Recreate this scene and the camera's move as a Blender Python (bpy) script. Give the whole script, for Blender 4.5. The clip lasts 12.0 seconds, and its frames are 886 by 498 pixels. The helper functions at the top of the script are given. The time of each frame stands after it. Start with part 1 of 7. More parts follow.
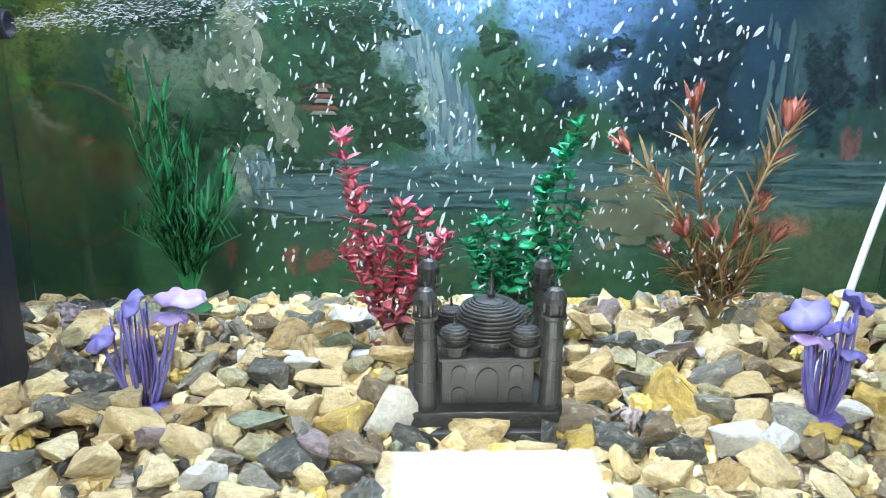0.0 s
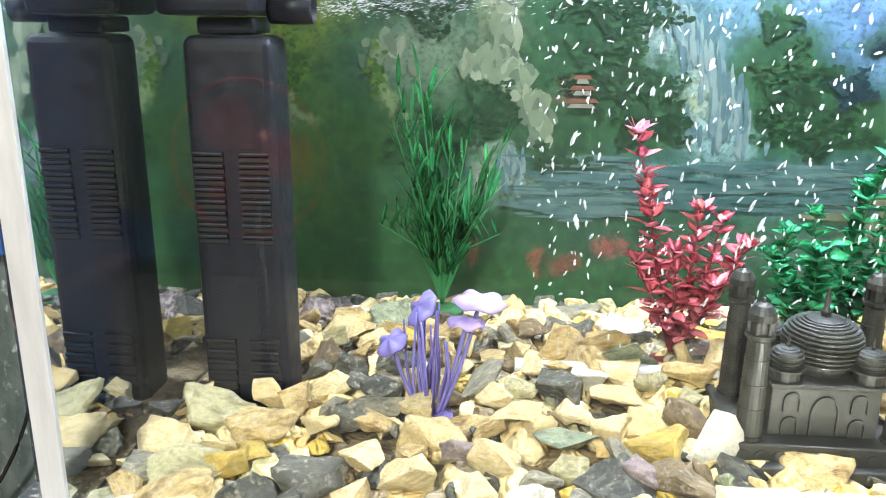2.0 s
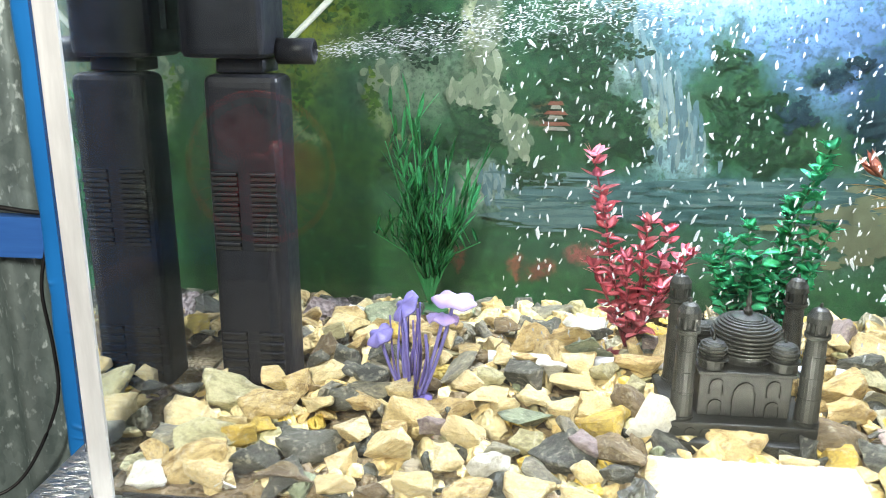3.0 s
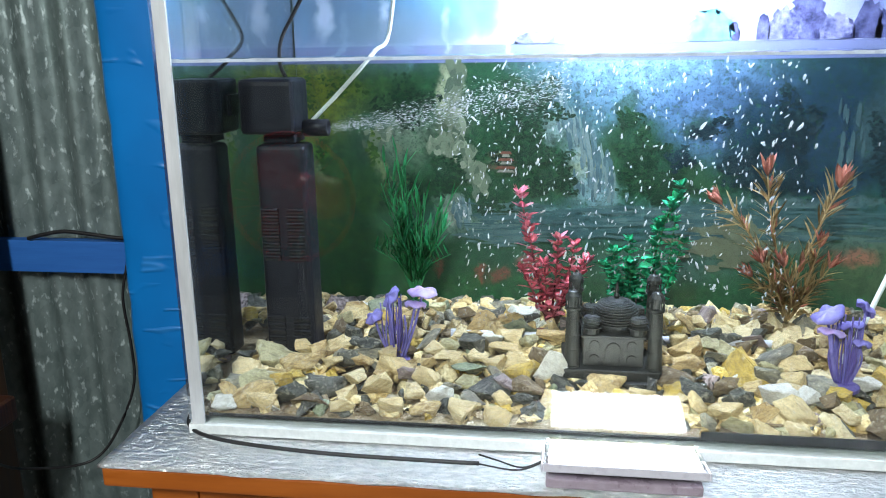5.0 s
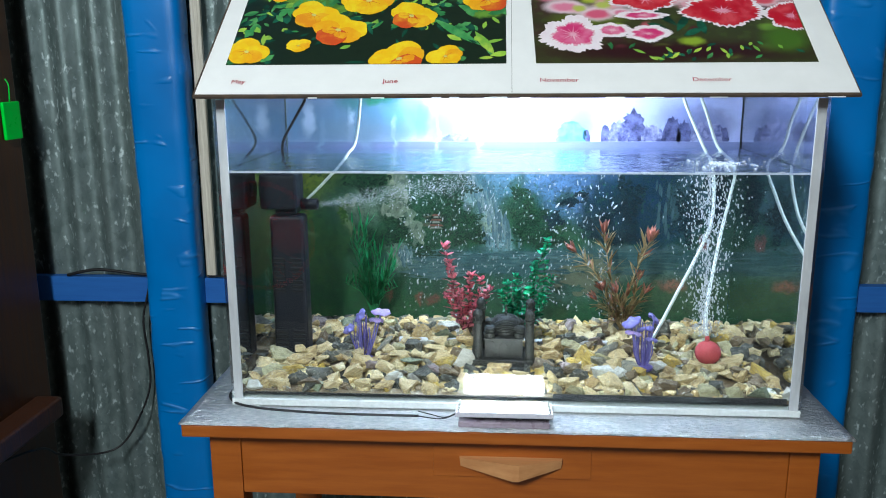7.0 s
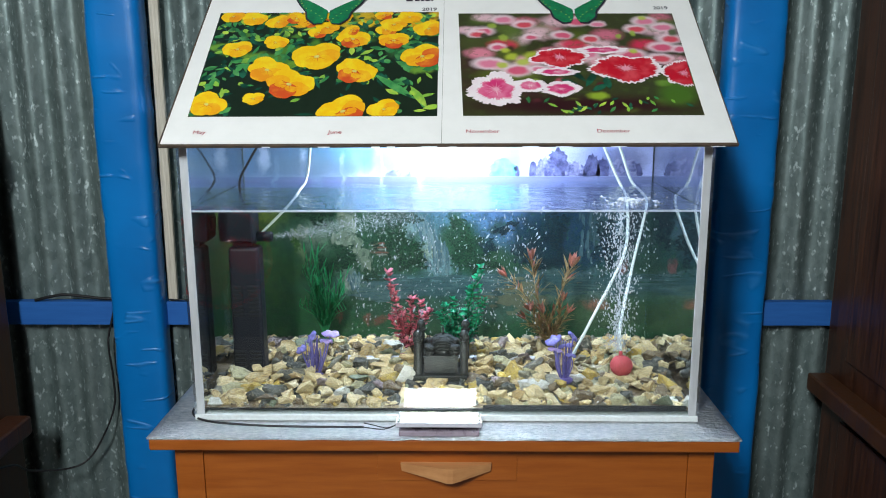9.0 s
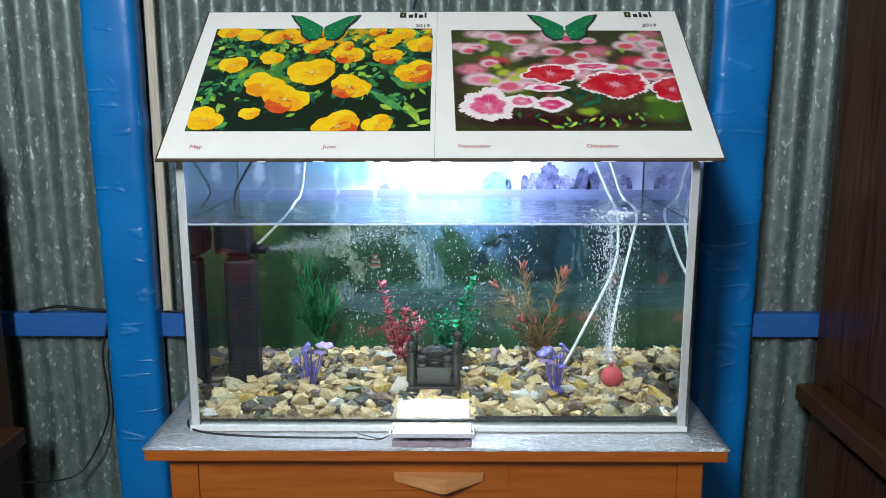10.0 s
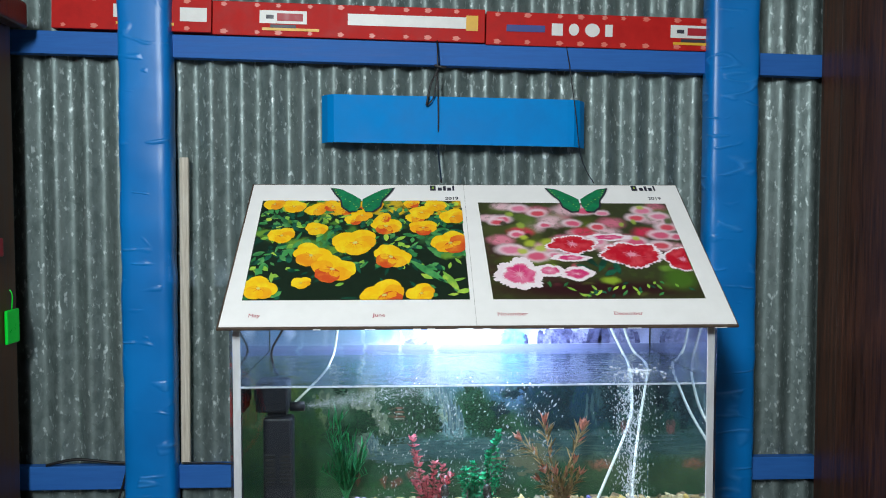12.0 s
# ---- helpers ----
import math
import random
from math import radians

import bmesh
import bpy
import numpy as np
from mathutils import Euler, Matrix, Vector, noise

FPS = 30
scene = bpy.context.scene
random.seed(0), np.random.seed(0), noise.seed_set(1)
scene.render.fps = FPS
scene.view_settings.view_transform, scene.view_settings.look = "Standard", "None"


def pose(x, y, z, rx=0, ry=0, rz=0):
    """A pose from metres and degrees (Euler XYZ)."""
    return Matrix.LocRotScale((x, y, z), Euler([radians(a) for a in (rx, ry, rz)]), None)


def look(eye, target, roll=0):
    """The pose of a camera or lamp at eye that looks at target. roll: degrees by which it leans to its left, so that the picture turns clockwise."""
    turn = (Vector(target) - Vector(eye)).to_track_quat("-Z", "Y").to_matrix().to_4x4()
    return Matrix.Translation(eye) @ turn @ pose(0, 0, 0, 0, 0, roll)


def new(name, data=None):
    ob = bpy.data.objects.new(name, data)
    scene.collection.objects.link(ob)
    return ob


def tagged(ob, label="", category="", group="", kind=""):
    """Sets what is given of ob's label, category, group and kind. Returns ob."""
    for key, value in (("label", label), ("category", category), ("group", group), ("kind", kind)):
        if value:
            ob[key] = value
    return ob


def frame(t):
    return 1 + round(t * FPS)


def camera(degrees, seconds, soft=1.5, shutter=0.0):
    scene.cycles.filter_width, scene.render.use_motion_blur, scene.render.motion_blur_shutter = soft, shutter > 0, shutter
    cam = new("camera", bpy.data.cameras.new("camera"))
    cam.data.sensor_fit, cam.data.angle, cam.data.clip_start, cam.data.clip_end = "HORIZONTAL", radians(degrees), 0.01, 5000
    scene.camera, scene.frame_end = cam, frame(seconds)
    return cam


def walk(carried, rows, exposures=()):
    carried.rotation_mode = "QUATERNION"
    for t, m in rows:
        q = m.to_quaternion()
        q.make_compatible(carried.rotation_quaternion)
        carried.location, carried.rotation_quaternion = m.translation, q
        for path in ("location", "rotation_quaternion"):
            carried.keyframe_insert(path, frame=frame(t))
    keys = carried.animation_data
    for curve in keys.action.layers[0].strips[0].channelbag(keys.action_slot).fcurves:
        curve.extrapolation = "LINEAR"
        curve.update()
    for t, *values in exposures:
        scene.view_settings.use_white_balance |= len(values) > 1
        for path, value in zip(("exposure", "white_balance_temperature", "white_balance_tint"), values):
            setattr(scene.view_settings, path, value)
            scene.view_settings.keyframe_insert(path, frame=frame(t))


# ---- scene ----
cam = camera(57.8, 12.0, soft=1.0)
PATH = [
    (0.0, (-0.073, -0.415, 1.08), (0.03, 1.506, 0.533), 0.8),
    (0.5, (-0.157, -0.368, 1.069), (-0.082, 1.551, 0.511), 1.1),
    (1, (-0.203, -0.349, 1.058), (-0.255, 1.571, 0.5), 0.9),
    (1.5, (-0.218, -0.353, 1.06), (-0.362, 1.562, 0.501), 0.6),
    (2, (-0.211, -0.367, 1.068), (-0.392, 1.546, 0.515), 0.4),
    (2.5, (-0.192, -0.401, 1.079), (-0.392, 1.511, 0.529), 0.3),
    (3, (-0.177, -0.456, 1.096), (-0.388, 1.458, 0.555), 0.4),
    (5, (-0.075, -0.758, 1.168), (-0.358, 1.16, 0.678), -0.9),
    (5.5, (-0.07, -0.869, 1.188), (-0.275, 1.067, 0.729), -0.5),
    (6, (-0.053, -0.968, 1.21), (-0.206, 0.978, 0.771), -0.5),
    (6.5, (-0.029, -1.129, 1.265), (-0.169, 0.819, 0.831), -0.4),
    (7, (-0.023, -1.25, 1.316), (-0.158, 0.697, 0.879), -0.3),
    (7.5, (-0.004, -1.314, 1.346), (-0.117, 0.634, 0.909), -0.5),
    (9.5, (0.024, -1.417, 1.391), (0.0, 0.543, 0.991), -0.1),
    (10, (0.024, -1.425, 1.394), (0.005, 0.537, 1.007), -0.1),
    (10.5, (0.024, -1.43, 1.395), (0.01, 0.534, 1.017), -0.1),
    (11, (0.018, -1.434, 1.396), (0.003, 0.531, 1.022), -0.2),
    (11.5, (-0.034, -1.446, 1.432), (-0.017, 0.525, 1.093), -0.1),
    (11.7, (-0.055, -1.473, 1.454), (-0.037, 0.513, 1.22), -0.0),
    (12, (-0.133, -1.532, 1.488), (-0.044, 0.464, 1.402), -0.0),
]
walk(cam, [(t, look(eye, target, roll)) for t, eye, target, roll in PATH],
     exposures=[(0.0, 0.40, 6550, 9), (1.0, 0.72, 7050, 9), (2.0, 0.92, 7500, 9), (3.0, 0.85, 7550, 9), (5.0, 0.20, 6550, 6), (6.0, 0.0, 6100, 3), (7.5, 0.0, 6100, 3), (9.5, 0.0, 6400, 6), (11.0, 0.0, 6400, 6), (12.0, 0.0, 6300, 6)])

# ---- world and light ----
world = bpy.data.worlds.new("world")
scene.world = world
world.use_nodes = True
world.node_tree.nodes["Background"].inputs[0].default_value = (0.5, 0.6, 0.75, 1)
world.node_tree.nodes["Background"].inputs[1].default_value = 0.01


def area_lamp(name, where, target, sx, sy, power, color):
    data = bpy.data.lights.new(name, "AREA")
    data.shape, data.size, data.size_y, data.energy, data.color = "RECTANGLE", sx, sy, power, color
    ob = new(name, data)
    ob.matrix_world = look(where, target)
    return ob


ROOM_POWER, HOOD_GLOW, BOX_GLOW = 77.0, 405.0, 38.0
area_lamp("room_tube_light", (-0.62, -2.3, 2.45), (0.05, 0.3, 1.1), 0.22, 0.60, ROOM_POWER, (0.95, 0.98, 1.0))


# ---- materials ----
def material(name):
    m = bpy.data.materials.new(name)
    m.use_nodes = True
    return m, m.node_tree, m.node_tree.nodes["Principled BSDF"]


def rgb(c):
    return (c[0], c[1], c[2], 1)


def mixed(tree, factor, a, b, blend="MIX"):
    """A colour mix; factor, a and b are sockets or values."""
    n = tree.nodes.new("ShaderNodeMix")
    n.data_type, n.blend_type = "RGBA", blend
    for index, value in ((0, factor), (6, a), (7, b)):
        if isinstance(value, bpy.types.NodeSocket):
            tree.links.new(value, n.inputs[index])
        elif index == 0:
            n.inputs[0].default_value = value
        else:
            n.inputs[index].default_value = rgb(value)
    return n.outputs[2]


def noise_out(tree, coord, scale, detail=4.0, rough=0.6, stretch=None):
    n = tree.nodes.new("ShaderNodeTexNoise")
    n.inputs["Scale"].default_value, n.inputs["Detail"].default_value, n.inputs["Roughness"].default_value = scale, detail, rough
    if stretch:
        mp = tree.nodes.new("ShaderNodeMapping")
        mp.inputs["Scale"].default_value = stretch
        tree.links.new(coord, mp.inputs["Vector"])
        coord = mp.outputs[0]
    tree.links.new(coord, n.inputs["Vector"])
    return n.outputs[0]


def ranged(tree, value, lo, hi, a=0.0, b=1.0, smooth=False):
    n = tree.nodes.new("ShaderNodeMapRange")
    if smooth:
        n.interpolation_type = "SMOOTHSTEP"
    tree.links.new(value, n.inputs[0])
    for i, v in enumerate((lo, hi, a, b)):
        n.inputs[i + 1].default_value = v
    return n.outputs[0]


def bumped(tree, bsdf, height, strength, distance):
    n = tree.nodes.new("ShaderNodeBump")
    n.inputs["Strength"].default_value, n.inputs["Distance"].default_value = strength, distance
    tree.links.new(height, n.inputs["Height"])
    tree.links.new(n.outputs[0], bsdf.inputs["Normal"])


def coords(tree, which="Object"):
    return tree.nodes.new("ShaderNodeTexCoord").outputs[which]


def surface(name, light, dark, rough=0.6, metal=0.0, scale=40.0, bump=0.2, depth=0.001, stretch=None, coat=0.0, spread=0.25, specular=0.5):
    """A worn surface: two tones over a broad and a fine noise, varied roughness and a fine relief."""
    m, tree, bsdf = material(name)
    c = coords(tree)
    fine = noise_out(tree, c, scale, 6, 0.65, stretch)
    broad = noise_out(tree, c, scale * 0.12, 3, 0.5, stretch)
    col = mixed(tree, ranged(tree, fine, 0.35, 0.68), dark, light)
    col = mixed(tree, ranged(tree, broad, 0.35, 0.7, 0.0, spread), col, dark)
    tree.links.new(col, bsdf.inputs["Base Color"])
    tree.links.new(ranged(tree, fine, 0.3, 0.7, max(0.02, rough - 0.1), min(1, rough + 0.1)), bsdf.inputs["Roughness"])
    bsdf.inputs["Metallic"].default_value = metal
    bsdf.inputs["Coat Weight"].default_value = coat
    bsdf.inputs["Specular IOR Level"].default_value = specular
    if bump:
        bumped(tree, bsdf, fine, bump, depth)
    return m


def glowing(name, color, strength):
    m, tree, bsdf = material(name)
    bsdf.inputs["Base Color"].default_value = (0.8, 0.8, 0.8, 1)
    bsdf.inputs["Emission Color"].default_value = rgb(color)
    bsdf.inputs["Emission Strength"].default_value = strength
    return m


def clear(name, tint, ior=1.45, rough=0.0, base=0.0, ripple=0.0):
    """Clear glass, plastic or water: see-through, with a gloss that grows towards grazing view."""
    m, tree, bsdf = material(name)
    out = tree.nodes["Material Output"]
    tree.nodes.remove(bsdf)
    see, shine, mix, fres = (tree.nodes.new("ShaderNodeBsdfTransparent"), tree.nodes.new("ShaderNodeBsdfGlossy"),
                             tree.nodes.new("ShaderNodeMixShader"), tree.nodes.new("ShaderNodeLayerWeight"))
    see.inputs[0].default_value = rgb(tint)
    shine.inputs["Roughness"].default_value = rough
    shine.inputs["Color"].default_value = (0.95, 0.97, 1, 1)
    fres.inputs[0].default_value = 0.5
    power = tree.nodes.new("ShaderNodeMath")
    power.operation = "POWER"
    tree.links.new(fres.outputs["Facing"], power.inputs[0])
    power.inputs[1].default_value = 4.0
    f0 = ((ior - 1) / (ior + 1)) ** 2
    tree.links.new(ranged(tree, power.outputs[0], 0, 1, f0 + base, 1), mix.inputs[0])
    tree.links.new(see.outputs[0], mix.inputs[1])
    tree.links.new(shine.outputs[0], mix.inputs[2])
    tree.links.new(mix.outputs[0], out.inputs[0])
    if ripple:
        c = coords(tree)
        h = noise_out(tree, c, 38, 3, 0.55, (0.6, 1.6, 1))
        b = tree.nodes.new("ShaderNodeBump")
        b.inputs["Strength"].default_value, b.inputs["Distance"].default_value = ripple, 0.004
        tree.links.new(h, b.inputs["Height"])
        tree.links.new(b.outputs[0], shine.inputs["Normal"])
    return m


def galvanised():
    m, tree, bsdf = material("galvanised_tin")
    c = coords(tree)
    vor = tree.nodes.new("ShaderNodeTexVoronoi")
    vor.inputs["Scale"].default_value = 70
    mp = tree.nodes.new("ShaderNodeMapping")
    mp.inputs["Scale"].default_value = (1, 1, 0.6)
    warp = tree.nodes.new("ShaderNodeVectorMath")
    wn = tree.nodes.new("ShaderNodeTexNoise")
    wn.inputs["Scale"].default_value = 30
    tree.links.new(c, wn.inputs["Vector"])
    scaled = tree.nodes.new("ShaderNodeVectorMath")
    scaled.operation = "SCALE"
    scaled.inputs["Scale"].default_value = 0.03
    tree.links.new(wn.outputs["Color"], scaled.inputs[0])
    warp.operation = "ADD"
    tree.links.new(c, warp.inputs[0])
    tree.links.new(scaled.outputs[0], warp.inputs[1])
    tree.links.new(warp.outputs[0], mp.inputs[0])
    tree.links.new(mp.outputs[0], vor.inputs["Vector"])
    sep = tree.nodes.new("ShaderNodeSeparateColor")
    tree.links.new(vor.outputs["Color"], sep.inputs[0])
    soft = noise_out(tree, c, 26, 4, 0.6, (1.3, 1.3, 0.8))
    streak = noise_out(tree, c, 9, 4, 0.6, (3, 3, 0.25))
    flakes = noise_out(tree, c, 62, 3, 0.5, (1.5, 1.5, 0.8))
    col = mixed(tree, sep.outputs[0], (0.116, 0.158, 0.153), (0.174, 0.225, 0.218))
    col = mixed(tree, ranged(tree, soft, 0.40, 0.68, 0, 0.6), col, (0.245, 0.305, 0.298))
    col = mixed(tree, ranged(tree, flakes, 0.60, 0.72, 0, 0.9), col, (0.57, 0.66, 0.66))
    col = mixed(tree, ranged(tree, streak, 0.5, 0.75, 0, 0.45), col, (0.15, 0.18, 0.175))
    tree.links.new(col, bsdf.inputs["Base Color"])
    bsdf.inputs["Metallic"].default_value = 0.5
    tree.links.new(ranged(tree, sep.outputs[1], 0, 1, 0.46, 0.62), bsdf.inputs["Roughness"])
    bumped(tree, bsdf, flakes, 0.30, 0.003)
    return m


def stone_surface(name, tones, veins):
    """Rounded river stone: each piece takes its own tone, with veins, specks and a rough skin."""
    m, tree, bsdf = material(name)
    c = coords(tree)
    info = tree.nodes.new("ShaderNodeObjectInfo")
    geo = tree.nodes.new("ShaderNodeNewGeometry")
    both = tree.nodes.new("ShaderNodeMath")
    both.operation = "ADD"
    tree.links.new(info.outputs["Random"], both.inputs[0])
    tree.links.new(geo.outputs["Random Per Island"], both.inputs[1])
    frac = tree.nodes.new("ShaderNodeMath")
    frac.operation = "FRACT"
    tree.links.new(both.outputs[0], frac.inputs[0])
    ramp = tree.nodes.new("ShaderNodeValToRGB")
    ramp.color_ramp.elements[0].color, ramp.color_ramp.elements[1].color = rgb(tones[0]), rgb(tones[-1])
    for i, tone in enumerate(tones[1:-1]):
        ramp.color_ramp.elements.new((i + 1) / (len(tones) - 1)).color = rgb(tone)
    tree.links.new(frac.outputs[0], ramp.inputs[0])
    off = tree.nodes.new("ShaderNodeVectorMath")
    off.operation = "ADD"
    tree.links.new(c, off.inputs[0])
    seed = tree.nodes.new("ShaderNodeMath")
    seed.operation = "MULTIPLY"
    seed.inputs[1].default_value = 37.0
    tree.links.new(info.outputs["Random"], seed.inputs[0])
    tree.links.new(seed.outputs[0], off.inputs[1])
    bands = noise_out(tree, off.outputs[0], 2.2, 6, 0.7, (0.7, 1.2, 2.6))
    grain = noise_out(tree, off.outputs[0], 9, 5, 0.75)
    col = mixed(tree, ranged(tree, bands, 0.46, 0.62, 0, 0.8), ramp.outputs[0], veins)
    blot = noise_out(tree, off.outputs[0], 3.5, 4, 0.65)
    col = mixed(tree, ranged(tree, blot, 0.55, 0.68, 0, 0.45), col, (0.80, 0.74, 0.58))
    col = mixed(tree, ranged(tree, grain, 0.45, 0.70, 0.0, 0.5), col, (0.34, 0.30, 0.24), "MULTIPLY")
    tree.links.new(col, bsdf.inputs["Base Color"])
    bsdf.inputs["Roughness"].default_value = 0.55
    bumped(tree, bsdf, grain, 0.55, 0.10)
    return m


STONE = {
    "cream": stone_surface("cream_stone", [(0.80, 0.63, 0.32), (0.86, 0.74, 0.46), (0.72, 0.55, 0.27), (0.84, 0.70, 0.40)], (0.56, 0.40, 0.19)),
    "tan": stone_surface("tan_stone", [(0.64, 0.46, 0.20), (0.72, 0.55, 0.27), (0.56, 0.39, 0.16)], (0.26, 0.15, 0.05)),
    "yellow": stone_surface("ochre_stone", [(0.72, 0.52, 0.12), (0.66, 0.46, 0.10)], (0.40, 0.27, 0.08)),
    "brown": stone_surface("brown_stone", [(0.22, 0.16, 0.09), (0.27, 0.20, 0.11)], (0.12, 0.08, 0.05)),
    "grey": stone_surface("grey_stone", [(0.30, 0.28, 0.20), (0.38, 0.35, 0.25), (0.25, 0.23, 0.18)], (0.13, 0.13, 0.12)),
    "slate": stone_surface("slate_stone", [(0.045, 0.05, 0.045), (0.075, 0.078, 0.068), (0.11, 0.11, 0.09)], (0.19, 0.19, 0.16)),
    "green": stone_surface("green_stone", [(0.26, 0.32, 0.21), (0.32, 0.36, 0.24)], (0.11, 0.14, 0.10)),
    "olive": stone_surface("olive_stone", [(0.50, 0.46, 0.25), (0.58, 0.53, 0.32)], (0.25, 0.22, 0.12)),
    "mauve": stone_surface("mauve_stone", [(0.33, 0.26, 0.27), (0.38, 0.30, 0.29)], (0.20, 0.15, 0.16)),
    "white": stone_surface("white_stone", [(0.80, 0.79, 0.74), (0.76, 0.74, 0.66)], (0.60, 0.56, 0.46)),
}


def leaf_surface(name, light, dark):
    """Thin coloured plastic that lets light through; every leaf has its own tone and a paler rib."""
    m, tree, bsdf = material(name)
    out = tree.nodes["Material Output"]
    c = coords(tree)
    info = tree.nodes.new("ShaderNodeObjectInfo")
    veins = noise_out(tree, c, 160, 4, 0.6, (0.4, 2.0, 1))
    col = mixed(tree, info.outputs["Random"], light, dark)
    col = mixed(tree, ranged(tree, veins, 0.40, 0.65, 0, 0.5), col, dark)
    tree.links.new(col, bsdf.inputs["Base Color"])
    bsdf.inputs["Roughness"].default_value = 0.55
    thin, mix = tree.nodes.new("ShaderNodeBsdfTranslucent"), tree.nodes.new("ShaderNodeMixShader")
    tree.links.new(col, thin.inputs[0])
    mix.inputs[0].default_value = 0.5
    tree.links.new(bsdf.outputs[0], mix.inputs[1])
    tree.links.new(thin.outputs[0], mix.inputs[2])
    tree.links.new(mix.outputs[0], out.inputs[0])
    return m


TIN = galvanised()


def plastic_wrap():
    """Thin glossy plastic drawn round a post: a smooth skin with sparse slanting creases."""
    m, tree, bsdf = material("blue_plastic_wrap")
    c = coords(tree)
    broad = noise_out(tree, c, 5, 3, 0.5)
    bend = noise_out(tree, c, 6, 1, 0.4, (1.0, 1.0, 3.4))
    ridge = tree.nodes.new("ShaderNodeMath")
    ridge.operation = "SUBTRACT"
    tree.links.new(bend, ridge.inputs[0])
    ridge.inputs[1].default_value = 0.5
    fold = tree.nodes.new("ShaderNodeMath")
    fold.operation = "ABSOLUTE"
    tree.links.new(ridge.outputs[0], fold.inputs[0])
    crease = ranged(tree, fold.outputs[0], 0.0, 0.060, 1.0, 0.0, True)
    where = ranged(tree, noise_out(tree, c, 14, 1, 0.5), 0.50, 0.64, 0.0, 1.0, True)
    height = tree.nodes.new("ShaderNodeMath")
    height.operation = "MULTIPLY"
    tree.links.new(crease, height.inputs[0])
    tree.links.new(where, height.inputs[1])
    col = mixed(tree, ranged(tree, broad, 0.35, 0.68), (0.004, 0.145, 0.45), (0.006, 0.190, 0.56))
    col = mixed(tree, ranged(tree, height.outputs[0], 0.2, 1.0, 0, 0.22), col, (0.10, 0.36, 0.78))
    tree.links.new(col, bsdf.inputs["Base Color"])
    bsdf.inputs["Roughness"].default_value = 0.36
    bsdf.inputs["Specular IOR Level"].default_value = 0.4
    bumped(tree, bsdf, height.outputs[0], 0.5, 0.005)
    return m


BLUE_WRAP = plastic_wrap()
BLUE_PAINT = surface("blue_painted_wood", (0.03, 0.14, 0.45), (0.022, 0.11, 0.38), 0.6, 0, 30, 0.15, 0.001, (0.3, 2, 4), specular=0.2)
BLUE_STRIP = surface("blue_plastic_strip", (0.002, 0.23, 0.62), (0.002, 0.20, 0.56), 0.60, 0, 12, 0.05, 0.001, specular=0.15)
ORANGE_WOOD = surface("orange_varnished_wood", (0.39, 0.105, 0.009), (0.29, 0.070, 0.006), 0.45, 0, 22, 0.12, 0.001, (0.35, 4, 4), coat=0.15)
PALE_WOOD = surface("pale_varnished_wood", (0.60, 0.30, 0.12), (0.50, 0.22, 0.08), 0.45, 0, 22, 0.12, 0.001, (0.5, 4, 4))
DARK_WOOD = surface("dark_varnished_wood", (0.115, 0.040, 0.018), (0.020, 0.008, 0.005), 0.38, 0, 30, 0.3, 0.001, (5, 5, 0.18), coat=0.1)
BROWN_WOOD = surface("brown_varnished_wood", (0.10, 0.038, 0.012), (0.045, 0.017, 0.007), 0.42, 0, 18, 0.2, 0.001, (5, 5, 0.25))
BLACK_PLASTIC = surface("black_plastic", (0.014, 0.016, 0.023), (0.010, 0.011, 0.016), 0.45, 0, 90, 0.08, 0.0005, specular=0.25)
BLACK_RESIN = surface("black_resin", (0.040, 0.042, 0.038), (0.008, 0.010, 0.010), 0.50, 0, 120, 0.3, 0.0008)
CABLE = surface("black_cable", (0.015, 0.015, 0.016), (0.008, 0.008, 0.009), 0.5, 0, 60, 0)
ALUMINIUM = surface("aluminium_trim", (0.62, 0.64, 0.66), (0.50, 0.52, 0.54), 0.45, 0.25, 40, 0.08, 0.0005, (3, 3, 0.4))
FOAM = surface("white_foam_sheet", (0.72, 0.76, 0.76), (0.58, 0.62, 0.62), 0.8, 0, 120, 0.4, 0.001)
CARD = surface("brown_cardboard", (0.10, 0.065, 0.04), (0.04, 0.028, 0.02), 0.85, 0, 40, 0.2, 0.001)
PAPER = surface("white_calendar_paper", (0.86, 0.86, 0.84), (0.81, 0.81, 0.79), 0.5, 0, 16, 0.06, 0.001, spread=0.15)
WHITE_WOOD = surface("whitewashed_wood", (0.70, 0.66, 0.56), (0.42, 0.37, 0.29), 0.8, 0, 30, 0.3, 0.001, (6, 6, 0.3))
PVC = surface("milky_air_tube", (0.66, 0.72, 0.68), (0.58, 0.64, 0.60), 0.35, 0, 60, 0)
WAND = surface("pale_bubble_pipe", (0.62, 0.64, 0.72), (0.5, 0.52, 0.62), 0.4, 0, 60, 0.05)
RED_BALL = surface("red_air_stone", (0.52, 0.08, 0.09), (0.40, 0.05, 0.06), 0.75, 0, 220, 0.5, 0.001)
PURPLE = surface("lavender_resin", (0.23, 0.20, 0.55), (0.13, 0.12, 0.38), 0.5, 0, 70, 0.1, 0.0006)
PURPLE_STALK = surface("violet_resin_stalk", (0.17, 0.13, 0.42), (0.09, 0.07, 0.27), 0.4, 0, 70, 0.1, 0.0006)
PINK_CAP = surface("pink_lavender_resin", (0.52, 0.34, 0.68), (0.34, 0.30, 0.68), 0.4, 0, 60, 0.1, 0.0006)
RED_LEAF = leaf_surface("pink_red_plastic_leaf", (0.95, 0.46, 0.54), (0.86, 0.26, 0.35))
